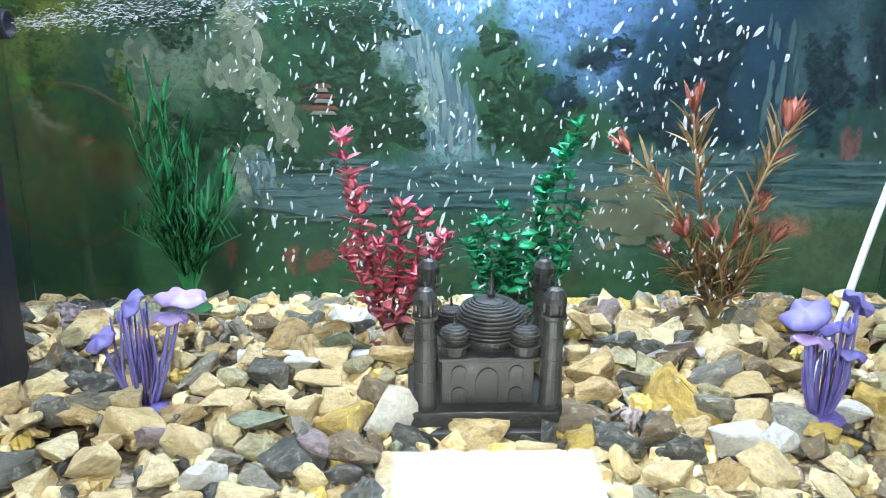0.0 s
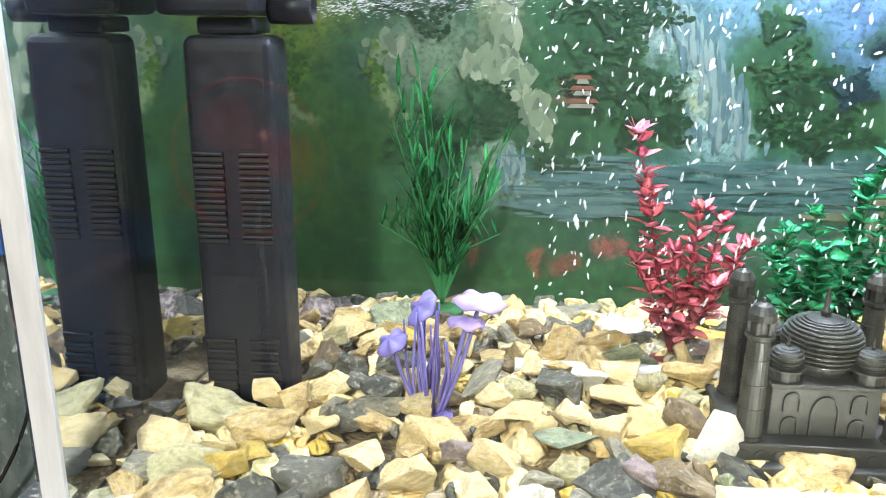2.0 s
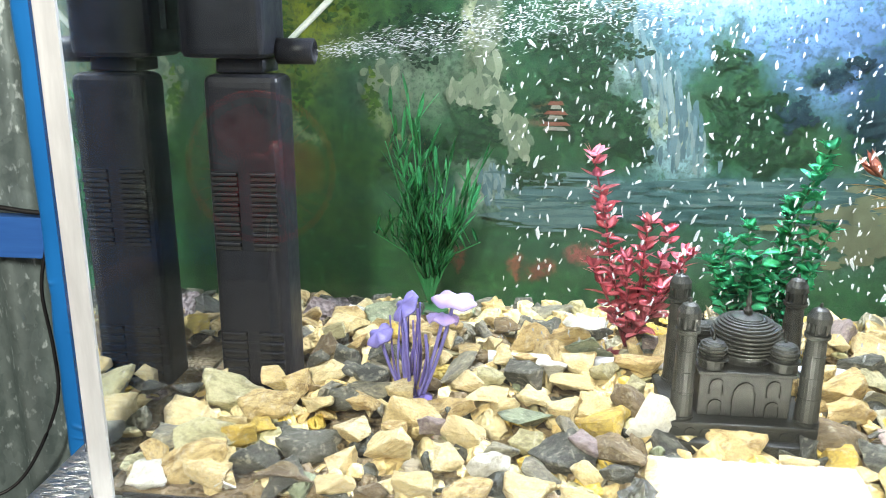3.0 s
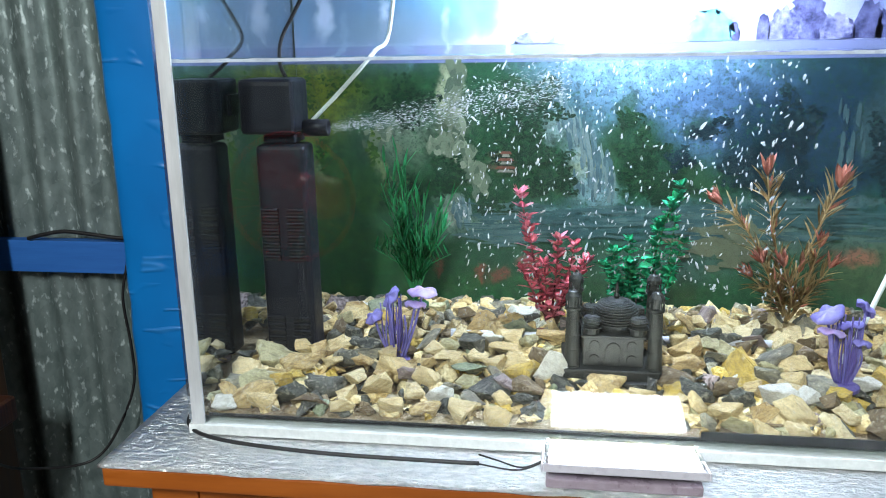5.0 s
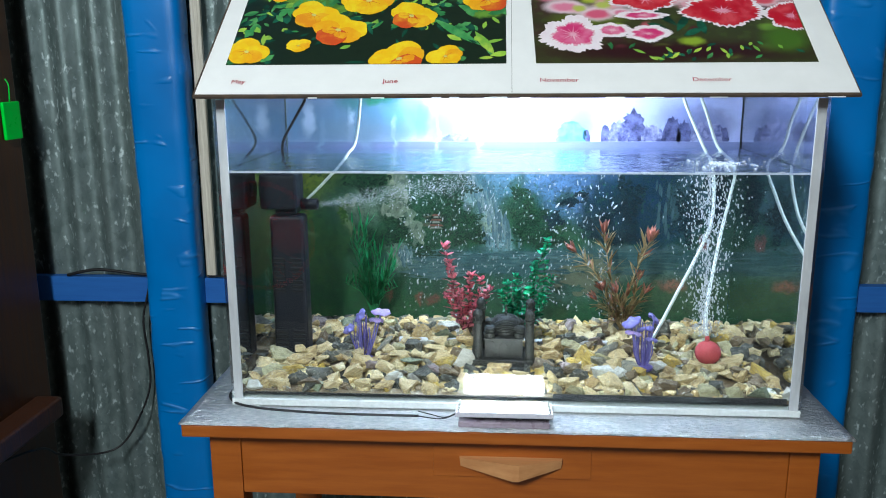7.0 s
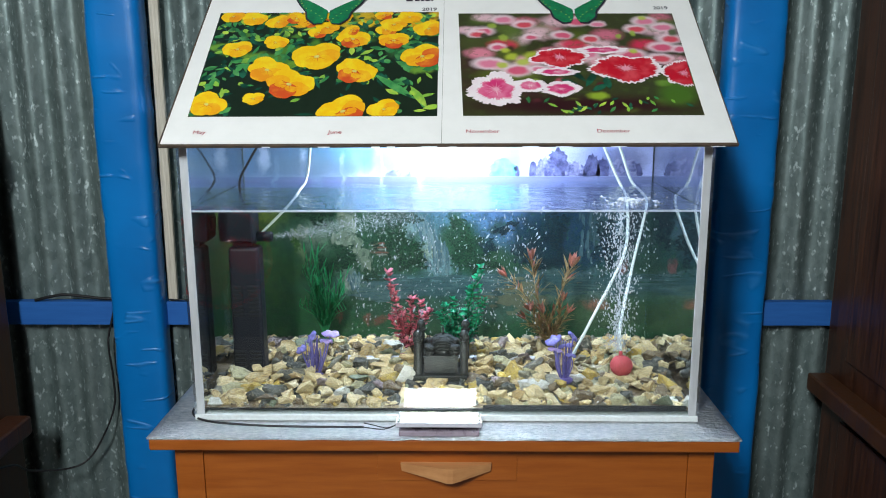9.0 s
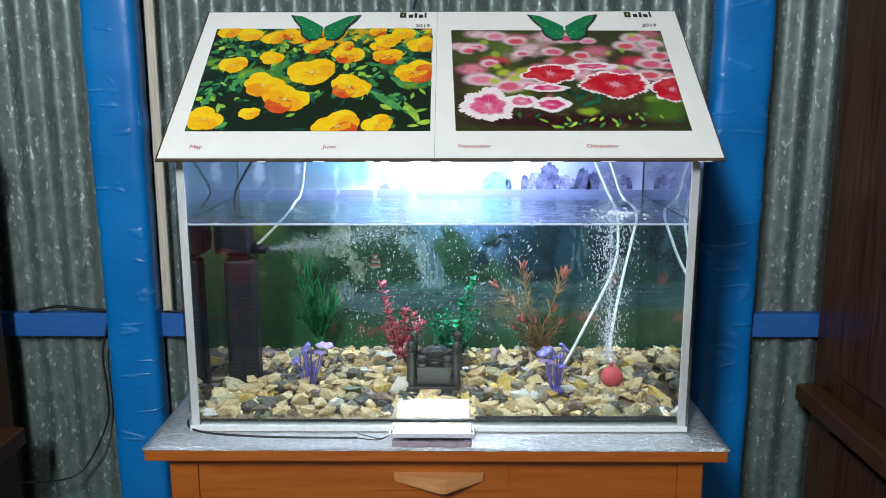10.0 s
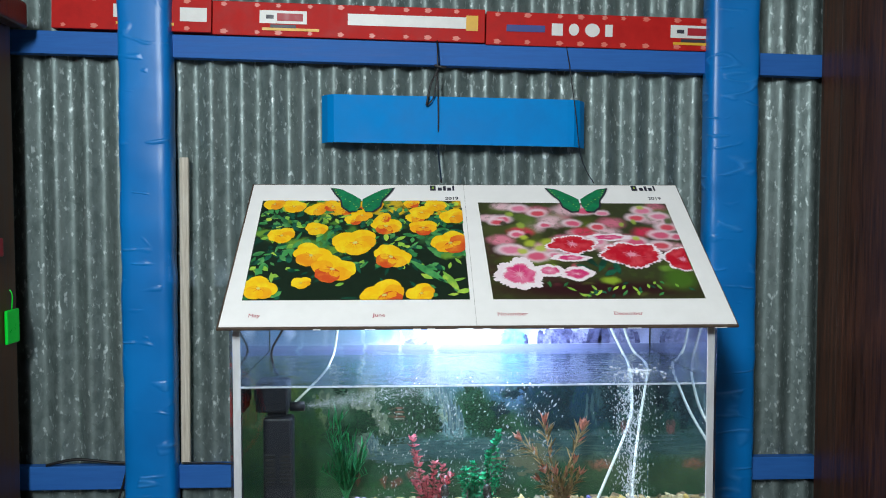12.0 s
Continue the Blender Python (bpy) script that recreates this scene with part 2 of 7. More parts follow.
RED_STEM = surface("dark_red_stem", (0.22, 0.03, 0.05), (0.14, 0.02, 0.03), 0.5, 0, 60, 0)
TEAL_LEAF = leaf_surface("teal_plastic_leaf", (0.14, 0.78, 0.48), (0.06, 0.56, 0.32))
GREEN_LEAF = leaf_surface("green_plastic_leaf", (0.06, 0.40, 0.15), (0.03, 0.24, 0.09))
GREEN_STEM = surface("green_stem", (0.03, 0.16, 0.06), (0.015, 0.09, 0.03), 0.5, 0, 60, 0)
BRONZE_LEAF = leaf_surface("bronze_plastic_leaf", (0.80, 0.42, 0.34), (0.62, 0.27, 0.19))
OLIVE_LEAF = leaf_surface("olive_plastic_leaf", (0.56, 0.42, 0.22), (0.40, 0.28, 0.13))
CARTON = surface("red_printed_carton", (0.50, 0.014, 0.012), (0.40, 0.010, 0.009), 0.55, 0, 25, 0.04, 0.001, specular=0.15)
PRINT_WHITE = surface("white_print", (0.75, 0.75, 0.72), (0.66, 0.66, 0.63), 0.45, 0, 40, 0)
PRINT_PALE = surface("pale_red_print", (0.72, 0.22, 0.16), (0.62, 0.12, 0.09), 0.45, 0, 60, 0)
PRINT_YELLOW = surface("yellow_print", (0.75, 0.42, 0.02), (0.65, 0.35, 0.02), 0.45, 0, 40, 0)
PRINT_DARK = surface("dark_print", (0.03, 0.03, 0.05), (0.02, 0.02, 0.03), 0.5, 0, 40, 0)
PRINT_RED = surface("red_print", (0.40, 0.008, 0.02), (0.32, 0.006, 0.018), 0.5, 0, 40, 0)
PRINT_BLUE = surface("blue_print", (0.03, 0.05, 0.25), (0.02, 0.04, 0.2), 0.5, 0, 40, 0)
PRINT_GREEN = surface("green_print", (0.01, 0.26, 0.09), (0.005, 0.12, 0.05), 0.5, 0, 90, 0)
PRINT_LIME = surface("lime_print", (0.45, 0.62, 0.12), (0.36, 0.52, 0.08), 0.5, 0, 40, 0)
GREEN_TAG = surface("bright_green_plastic", (0.01, 0.75, 0.04), (0.01, 0.65, 0.03), 0.35, 0, 40, 0)
RED_TAG = surface("dull_red_plastic", (0.35, 0.01, 0.02), (0.28, 0.01, 0.02), 0.4, 0, 40, 0)
FLOOR = surface("cement_floor", (0.26, 0.25, 0.23), (0.18, 0.17, 0.16), 0.75, 0, 10, 0.3, 0.002)
PLASTER = surface("dull_plaster_wall", (0.17, 0.17, 0.16), (0.12, 0.12, 0.11), 0.85, 0, 8, 0.2, 0.002)
CEILING = surface("pale_ceiling_board", (0.22, 0.21, 0.19), (0.17, 0.16, 0.15), 0.85, 0, 8, 0.1, 0.002)
GLASS = clear("tank_glass", (0.97, 0.985, 0.975), 1.5)
SIDE_GLASS = clear("side_pane_glass", (0.90, 0.94, 0.97), 1.5, 0.04, 0.42)
PLASTIC_CLEAR = clear("clear_plastic", (0.93, 0.95, 0.95), 1.5, 0.05, 0.04)
WATER_TOP = clear("water_surface", (0.90, 0.95, 0.98), 1.33, 0.03, 0.08, 1.0)
WATER_SIDE = clear("water_against_glass", (0.8, 0.9, 0.85), 1.33, 0.0, 0.72)
LED = glowing("lit_white_led_panel", (0.97, 0.98, 1.0), BOX_GLOW)
HOOD_LED = glowing("lit_cool_led_tube", (0.72, 0.80, 1.0), HOOD_GLOW)


def foil():
    m, tree, bsdf = material("silver_foil_sheet")
    c = coords(tree)
    crease = noise_out(tree, c, 165, 4, 0.6, (0.55, 1.1, 1))
    broad = noise_out(tree, c, 9, 3, 0.5)
    col = mixed(tree, ranged(tree, crease, 0.35, 0.65), (0.66, 0.70, 0.72), (0.96, 0.97, 0.97))
    col = mixed(tree, ranged(tree, broad, 0.4, 0.7, 0, 0.35), col, (0.55, 0.56, 0.58))
    tree.links.new(col, bsdf.inputs["Base Color"])
    bsdf.inputs["Metallic"].default_value, bsdf.inputs["Roughness"].default_value = 0.85, 0.28
    bumped(tree, bsdf, crease, 1.0, 0.008)
    return m


FOIL = foil()


def bubble_surface():
    m, tree, bsdf = material("air_bubble")
    out = tree.nodes["Material Output"]
    bsdf.inputs["Base Color"].default_value = (0.92, 0.95, 0.97, 1)
    bsdf.inputs["Roughness"].default_value = 0.15
    thin, see, mix, mix2 = (tree.nodes.new("ShaderNodeBsdfTranslucent"), tree.nodes.new("ShaderNodeBsdfTransparent"),
                            tree.nodes.new("ShaderNodeMixShader"), tree.nodes.new("ShaderNodeMixShader"))
    thin.inputs[0].default_value = (0.95, 0.97, 1, 1)
    mix.inputs[0].default_value, mix2.inputs[0].default_value = 0.5, 0.60
    tree.links.new(bsdf.outputs[0], mix.inputs[1])
    tree.links.new(thin.outputs[0], mix.inputs[2])
    tree.links.new(mix.outputs[0], mix2.inputs[1])
    tree.links.new(see.outputs[0], mix2.inputs[2])
    tree.links.new(mix2.outputs[0], out.inputs[0])
    return m


BUBBLE = bubble_surface()


def petal_print(name, light, dark, other):
    """Printed petals: each one has its own tone and soft streaks."""
    m, tree, bsdf = material(name)
    c = coords(tree)
    geo = tree.nodes.new("ShaderNodeNewGeometry")
    streak = noise_out(tree, c, 90, 4, 0.6, (1.6, 0.7, 1))
    cloud = noise_out(tree, c, 35, 3, 0.5)
    col = mixed(tree, geo.outputs["Random Per Island"], light, dark)
    col = mixed(tree, ranged(tree, cloud, 0.45, 0.65, 0, 0.75), col, other)
    col = mixed(tree, ranged(tree, streak, 0.50, 0.70, 0, 0.45), col, dark)
    tree.links.new(col, bsdf.inputs["Base Color"])
    bsdf.inputs["Roughness"].default_value = 0.35
    return m


class Picture:
    """A printed picture: soft patches of colour laid over one another in the plane (u, v) of its sheet."""

    def __init__(self, name, ground, warp=0.02, scale=22.0, plane=(0, 2), rough=0.4):
        self.m, self.tree, self.bsdf = material(name)
        self.bsdf.inputs["Roughness"].default_value = rough
        c = coords(self.tree)
        wn = self.tree.nodes.new("ShaderNodeTexNoise")
        wn.inputs["Scale"].default_value, wn.inputs["Detail"].default_value = scale, 6
        wn.inputs["Roughness"].default_value = 0.7
        self.tree.links.new(c, wn.inputs["Vector"])
        mid = self.tree.nodes.new("ShaderNodeVectorMath")
        mid.operation = "SUBTRACT"
        mid.inputs[1].default_value = (0.5, 0.5, 0.5)
        self.tree.links.new(wn.outputs["Color"], mid.inputs[0])
        sc = self.tree.nodes.new("ShaderNodeVectorMath")
        sc.operation = "SCALE"
        sc.inputs["Scale"].default_value = warp * 4
        self.tree.links.new(mid.outputs[0], sc.inputs[0])
        add = self.tree.nodes.new("ShaderNodeVectorMath")
        add.operation = "ADD"
        self.tree.links.new(c, add.inputs[0])
        self.tree.links.new(sc.outputs[0], add.inputs[1])
        self.c, self.w, self.plane = c, add.outputs[0], plane
        self.col = mixed(self.tree, 0.0, ground, ground)

    def patch(self, u, v, ru, rv, color, soft=0.5, strength=1.0, sharp=False):
        centre = [0, 0, 0]
        scale = [0, 0, 0]
        centre[self.plane[0]], centre[self.plane[1]] = u, v
        scale[self.plane[0]], scale[self.plane[1]] = 1 / ru, 1 / rv
        sub = self.tree.nodes.new("ShaderNodeVectorMath")
        sub.operation = "SUBTRACT"
        sub.inputs[1].default_value = centre
        self.tree.links.new(self.c if sharp else self.w, sub.inputs[0])
        mul = self.tree.nodes.new("ShaderNodeVectorMath")
        mul.operation = "MULTIPLY"
        mul.inputs[1].default_value = scale
        self.tree.links.new(sub.outputs[0], mul.inputs[0])
        ln = self.tree.nodes.new("ShaderNodeVectorMath")
        ln.operation = "LENGTH"
        self.tree.links.new(mul.outputs[0], ln.inputs[0])
        mask = ranged(self.tree, ln.outputs["Value"], 1 + soft, 1 - soft, 0, strength, True)
        self.col = mixed(self.tree, mask, self.col, color)

    def mottle(self, scale, dark, amount, lo=0.45, hi=0.65, stretch=None):
        n = noise_out(self.tree, self.c, scale, 5, 0.65, stretch)
        self.col = mixed(self.tree, ranged(self.tree, n, lo, hi, 0, amount), self.col, dark)

    def done(self):
        self.tree.links.new(self.col, self.bsdf.inputs["Base Color"])
        return self.m


# ---- mesh helpers ----
def thing(name, where, label, category, group="", kind="", turn=(0, 0, 0)):
    ob = new(name)
    ob.matrix_world = pose(*where, *turn)
    ob.empty_display_size = 0.02
    return tagged(ob, label, category, group, kind)


def root_of(ob):
    while ob.parent:
        ob = ob.parent
    return ob


def mesh_of(name, bm, mats, smooth=False):
    me = bpy.data.meshes.new(name)
    bm.normal_update()
    bm.to_mesh(me)
    bm.free()
    for m in mats if isinstance(mats, (list, tuple)) else [mats]:
        me.materials.append(m)
    if smooth:
        me.shade_smooth()
    return me


def part(name, bm, mats, parent=None, label="", smooth=False, local=False):
    """Links a bmesh as one mesh object under a thing or a part. Its vertices are in world metres, or in the thing's own frame if local."""
    if parent is not None and not local:
        bm.transform(root_of(parent).matrix_world.inverted())
    ob = new(name, mesh_of(name, bm, mats, smooth))
    if parent is not None:
        ob.parent = parent
    return tagged(ob, label)


def solo(name, bm, mats, label, category, group="", kind="", smooth=False):
    return tagged(part(name, bm, mats, None, "", smooth), label, category, group, kind)


def add_box(bm, lo, hi, bevel=0.0, segments=2, index=0, turn=None):
    made = bmesh.ops.create_cube(bm, size=1.0)
    verts = made["verts"]
    size = [h - l for l, h in zip(lo, hi)]
    mid = [(h + l) / 2 for l, h in zip(lo, hi)]
    m = Matrix.Translation(mid)
    if turn is not None:
        m = m @ turn
    bmesh.ops.transform(bm, matrix=m @ Matrix.Diagonal((*size, 1)), verts=verts)
    faces = {f for v in verts for f in v.link_faces}
    if bevel:
        edges = list({e for v in verts for e in v.link_edges})
        res = bmesh.ops.bevel(bm, geom=edges, offset=bevel, segments=segments, affect="EDGES", profile=0.6)
        faces = set(res["faces"]) | {f for f in faces if f.is_valid}
    for f in faces:
        if f.is_valid:
            f.material_index = index
    return bm


def box(lo, hi, bevel=0.0, segments=2, turn=None):
    return add_box(bmesh.new(), lo, hi, bevel, segments, 0, turn)


def add_lathe(bm, profile, centre, steps=20, index=0, axis=None):
    """Turns a profile of (radius, height) round an upright axis through centre."""
    rings = []
    m = Matrix.Translation(centre) @ (axis if axis is not None else Matrix())
    for r, h in profile:
        rings.append([bm.verts.new(m @ Vector((max(r, 1e-5) * math.cos(2 * math.pi * k / steps), max(r, 1e-5) * math.sin(2 * math.pi * k / steps), h))) for k in range(steps)])
    for a, b in zip(rings, rings[1:]):
        for k in range(steps):
            bm.faces.new((a[k], a[(k + 1) % steps], b[(k + 1) % steps], b[k])).material_index = index
    bm.faces.new(list(reversed(rings[0]))).material_index = index
    bm.faces.new(rings[-1]).material_index = index
    return bm


def lathe(profile, centre, steps=20, axis=None):
    return add_lathe(bmesh.new(), profile, centre, steps, 0, axis)


def smooth_line(points, per=6):
    """Points along a Catmull-Rom line through the given ones."""
    pts = [Vector(p) for p in points]
    pts = [pts[0] * 2 - pts[1]] + pts + [pts[-1] * 2 - pts[-2]]
    out = []
    for a, b, c, d in zip(pts, pts[1:], pts[2:], pts[3:]):
        for k in range(per):
            t = k / per
            out.append(0.5 * ((2 * b) + (c - a) * t + (2 * a - 5 * b + 4 * c - d) * t * t + (3 * b - a - 3 * c + d) * t ** 3))
    return out + [pts[-2]]


def add_tube(bm, points, radius, sides=8, taper=None, per=6, index=0):
    line = smooth_line(points, per)
    rings = []
    for i, p in enumerate(line):
        way = (line[min(i + 1, len(line) - 1)] - line[max(i - 1, 0)]).normalized()
        ref = Vector((0, 0, 1)) if abs(way.z) < 0.9 else Vector((1, 0, 0))
        a = way.cross(ref).normalized()
        b = way.cross(a)
        r = radius if taper is None else radius + (taper - radius) * i / (len(line) - 1)
        rings.append([bm.verts.new(p + r * (math.cos(2 * math.pi * k / sides) * a + math.sin(2 * math.pi * k / sides) * b)) for k in range(sides)])
    for a, b in zip(rings, rings[1:]):
        for k in range(sides):
            bm.faces.new((a[k], b[k], b[(k + 1) % sides], a[(k + 1) % sides])).material_index = index
    bm.faces.new(rings[0]).material_index = index
    bm.faces.new(list(reversed(rings[-1]))).material_index = index
    bmesh.ops.recalc_face_normals(bm, faces=bm.faces)
    return bm


def tube(points, radius, sides=8, taper=None, per=6):
    return add_tube(bmesh.new(), points, radius, sides, taper, per)


def add_flat(bm, outline, height, index=0):
    """A flat patch of print at a height over its sheet."""
    f = bm.faces.new([bm.verts.new((u, v, height)) for u, v in outline])
    f.material_index = index
    f.normal_update()
    if f.normal.z < 0:
        f.normal_flip()
    return f


def words(name, text, size, m, mat, parent, label, bold=0.0):
    """Lettering in the built-in font as a thin mesh, at the pose m in its thing's frame."""
    cu = bpy.data.curves.new("lettering", "FONT")
    cu.body, cu.size, cu.extrude, cu.offset = text, size, 0.0, bold
    cu.align_x, cu.align_y = "CENTER", "CENTER"
    tmp = new("lettering", cu)
    dg = bpy.context.evaluated_depsgraph_get()
    me = bpy.data.meshes.new_from_object(tmp.evaluated_get(dg))
    bpy.data.objects.remove(tmp)
    me.materials.clear()
    me.materials.append(mat)
    me.transform(m)
    ob = new(name, me)
    ob.parent = parent
    return tagged(ob, label)


# ---- the room ----
def room():
    tagged(part("floor", box((-2.0, -2.8, -0.1), (2.0, 0.80, 0.0)), FLOOR), "grey cement floor of the room", "floor", kind="structure")
    tagged(part("ceiling", box((-2.0, -2.8, 2.75), (2.0, 0.80, 2.85)), CEILING), "pale ceiling board over the room", "ceiling", kind="structure")
    tagged(part("wall_west", box((-2.0, -2.8, 0.0), (-1.9, 0.80, 2.75)), PLASTER), "dull plastered side wall", "wall", kind="structure")
    tagged(part("wall_east", box((1.9, -2.8, 0.0), (2.0, 0.80, 2.75)), PLASTER), "dull plastered side wall", "wall", kind="structure")
    tagged(part("wall_south", box((-1.9, -2.9, 0.0), (1.9, -2.8, 2.75)), PLASTER), "dull plastered wall across the room", "wall", kind="structure")
    # corrugated sheet, 83 mm from crest to crest
    bm = bmesh.new()
    pitch, steps = 0.083, 12
    count = int(3.8 / pitch * steps)
    columns = []
    for i in range(count + 1):
        x = -1.9 + i * pitch / steps
        y = 0.684 - 0.0125 * math.cos(2 * math.pi * (i / steps) + 0.6)
        columns.append([bm.verts.new((x, y, z)) for z in (0.0, 1.3, 2.75)])
    back = [[bm.verts.new((v.co.x, v.co.y + 0.0015, v.co.z)) for v in c] for c in columns]
    for a, b, c, d in zip(columns, columns[1:], back, back[1:]):
        for k in range(2):
            bm.faces.new((a[k], b[k], b[k + 1], a[k + 1]))
            bm.faces.new((c[k], c[k + 1], d[k + 1], d[k]))
    tagged(part("wall_north", bm, TIN, smooth=True), "galvanised corrugated tin wall with dull spangle and stains", "wall", kind="structure")


def post(x0, x1, label):
    """A square timber post wrapped in creased blue plastic."""
    bm = bmesh.new()
    rows, ring = 90, 28
    loops = []
    cx, hw, cy, hd = (x0 + x1) / 2, (x1 - x0) / 2, 0.628, 0.040
    for r in range(rows + 1):
        z = 2.75 * r / rows
        loop = []
        for k in range(ring):
            a = 2 * math.pi * k / ring
            ca, sa = math.cos(a), math.sin(a)
            e = 0.45
            x = cx + hw * math.copysign(abs(ca) ** e, ca)
            y = cy + hd * math.copysign(abs(sa) ** e, sa)
            n = noise.noise(Vector((x * 9, y * 9, z * 16))) + 0.6 * noise.noise(Vector((x * 20 + 5, y * 20, z * 45)))
            w = 0.0028 * n
            loop.append(bm.verts.new((x + ca * w, y + sa * w, z)))
        loops.append(loop)
    for a, b in zip(loops, loops[1:]):
        for k in range(ring):
            bm.faces.new((a[k], a[(k + 1) % ring], b[(k + 1) % ring], b[k]))
    return solo("post", bm, BLUE_WRAP, label, "post", "posts of the tin wall", smooth=True)


def wall_frame():
    post(-0.884, -0.749, "square post wrapped in creased glossy blue plastic")
    post(0.675, 0.815, "square post wrapped in tight smooth blue plastic")
    for lo, hi, label in (((-1.9, 0.640, 0.747), (-0.86, 0.668, 0.811), "short blue painted timber rail on the tin wall"),
                          ((-0.77, 0.640, 0.747), (0.70, 0.668, 0.811), "blue painted timber rail behind the fish tank"),
                          ((0.79, 0.640, 0.747), (1.010, 0.668, 0.811), "short blue painted timber rail with a sawn end")):
        solo("wall_rail", box(lo, hi, 0.002), BLUE_PAINT, label, "rail", "rails of the tin wall")
    slope = Matrix.Rotation(radians(1.25), 4, "Y")
    for x0, x1, label in ((-1.9, -0.86, "high blue painted timber rail holding a carton"), (-0.77, 0.70, "high blue painted timber rail with cartons lying on it"), (0.79, 1.010, "high short blue painted timber rail")):
        zc = 1.9205 - 0.0218 * ((x0 + x1) / 2 + 0.2)
        solo("wall_rail", box((x0, 0.636, zc - 0.030), (x1, 0.668, zc + 0.030), 0.002, 2, slope), BLUE_PAINT, label, "rail", "rails of the tin wall")
    # bare lath standing on the low rail
    lean = Matrix.Rotation(radians(0.4), 4, "Y")
    bm = box((-0.743, 0.644, 0.812), (-0.719, 0.658, 1.640), 0.002, 1, lean)
    solo("wood_lath", bm, WHITE_WOOD, "thin whitewashed wooden lath standing on the rail beside a post", "lath")


def carton(x0, x1, zoff, label, marks):
    """A long red carton for a tube light, lying on the high rail."""
    mid = (x0 + x1) / 2
    z0 = 1.9505 - 0.0218 * (mid + 0.2) + zoff
    t = thing("tube_light_carton", (mid, 0.645, z0 + 0.002), label, "carton", "cartons on the rail", turn=(0, 1.25, 0))
    h = (x1 - x0) / 2
    part("body", box((-h, -0.017, 0.0), (h, 0.019, 0.088), 0.002), CARTON, t, local=True)
    front = pose(0, -0.0175, 0, 90, 0, 0)
    for kind, u, v, w, tall in marks:
        bm = bmesh.new()
        if kind == "disc":
            add_flat(bm, [(u + w * math.cos(a * math.pi / 9), v + tall * math.sin(a * math.pi / 9)) for a in range(18)], 0)
        else:
            add_flat(bm, [(u - w, v - tall), (u + w, v - tall), (u + w, v + tall), (u - w, v + tall)], 0)
        bm.transform(front)
        m = {"white": PRINT_WHITE, "disc": PRINT_WHITE, "yellow": PRINT_YELLOW, "dark": PRINT_DARK, "blue": PRINT_BLUE, "red": PRINT_RED}[kind]
        for k, vert in enumerate(bm.verts):
            vert.co.y -= 0.0006 if kind in ("white", "disc") else 0.0014
        part("print_mark", bm, m, t, local=True)
    rng = random.Random(int(h * 1000))
    u = -h + 0.03
    while u < h - 0.02:
        for v in (0.009, 0.080):
            bm = bmesh.new()
            r = rng.uniform(0.006, 0.010)
            add_flat(bm, [(u + r * (1 + 0.25 * math.cos(5 * a)) * math.cos(a), v + 0.8 * min(r, 0.008) * math.sin(a)) for a in [2 * math.pi * k / 20 for k in range(20)]], 0)
            bm.transform(front)
            for vert in bm.verts:
                vert.co.y -= 0.0003
            part("border_mark", bm, PRINT_PALE, t, local=True)
        u += rng.uniform(0.05, 0.09)
    return t


def cartons():
    logo = lambda u: (("white", u, 0.050, 0.062, 0.017), ("dark", u - 0.035, 0.050, 0.010, 0.005), ("red", u + 0.018, 0.050, 0.034, 0.010),
                      ("dark", u, 0.026, 0.034, 0.004), ("yellow", u + 0.02, 0.018, 0.075, 0.0035))
    carton(-1.06, -0.6475, 0.004, "red printed tube light carton partly behind a post", logo(0.045 - 0.03) + (("white", 0.16, 0.045, 0.035, 0.018),))
    carton(-0.645, 0.075, 0.0, "long red printed tube light carton on the rail",
           logo(-0.175) + (("white", 0.155, 0.050, 0.160, 0.015), ("yellow", 0.325, 0.050, 0.016, 0.020)))
    carton(0.078, 0.80, -0.004, "long red printed carton with white round marks",
           (("blue", -0.255, 0.045, 0.052, 0.009), ("white", -0.17, 0.045, 0.015, 0.016), ("disc", -0.125, 0.046, 0.014, 0.016),
            ("disc", -0.075, 0.046, 0.020, 0.018), ("white", -0.03, 0.046, 0.010, 0.016)) + logo(0.20))


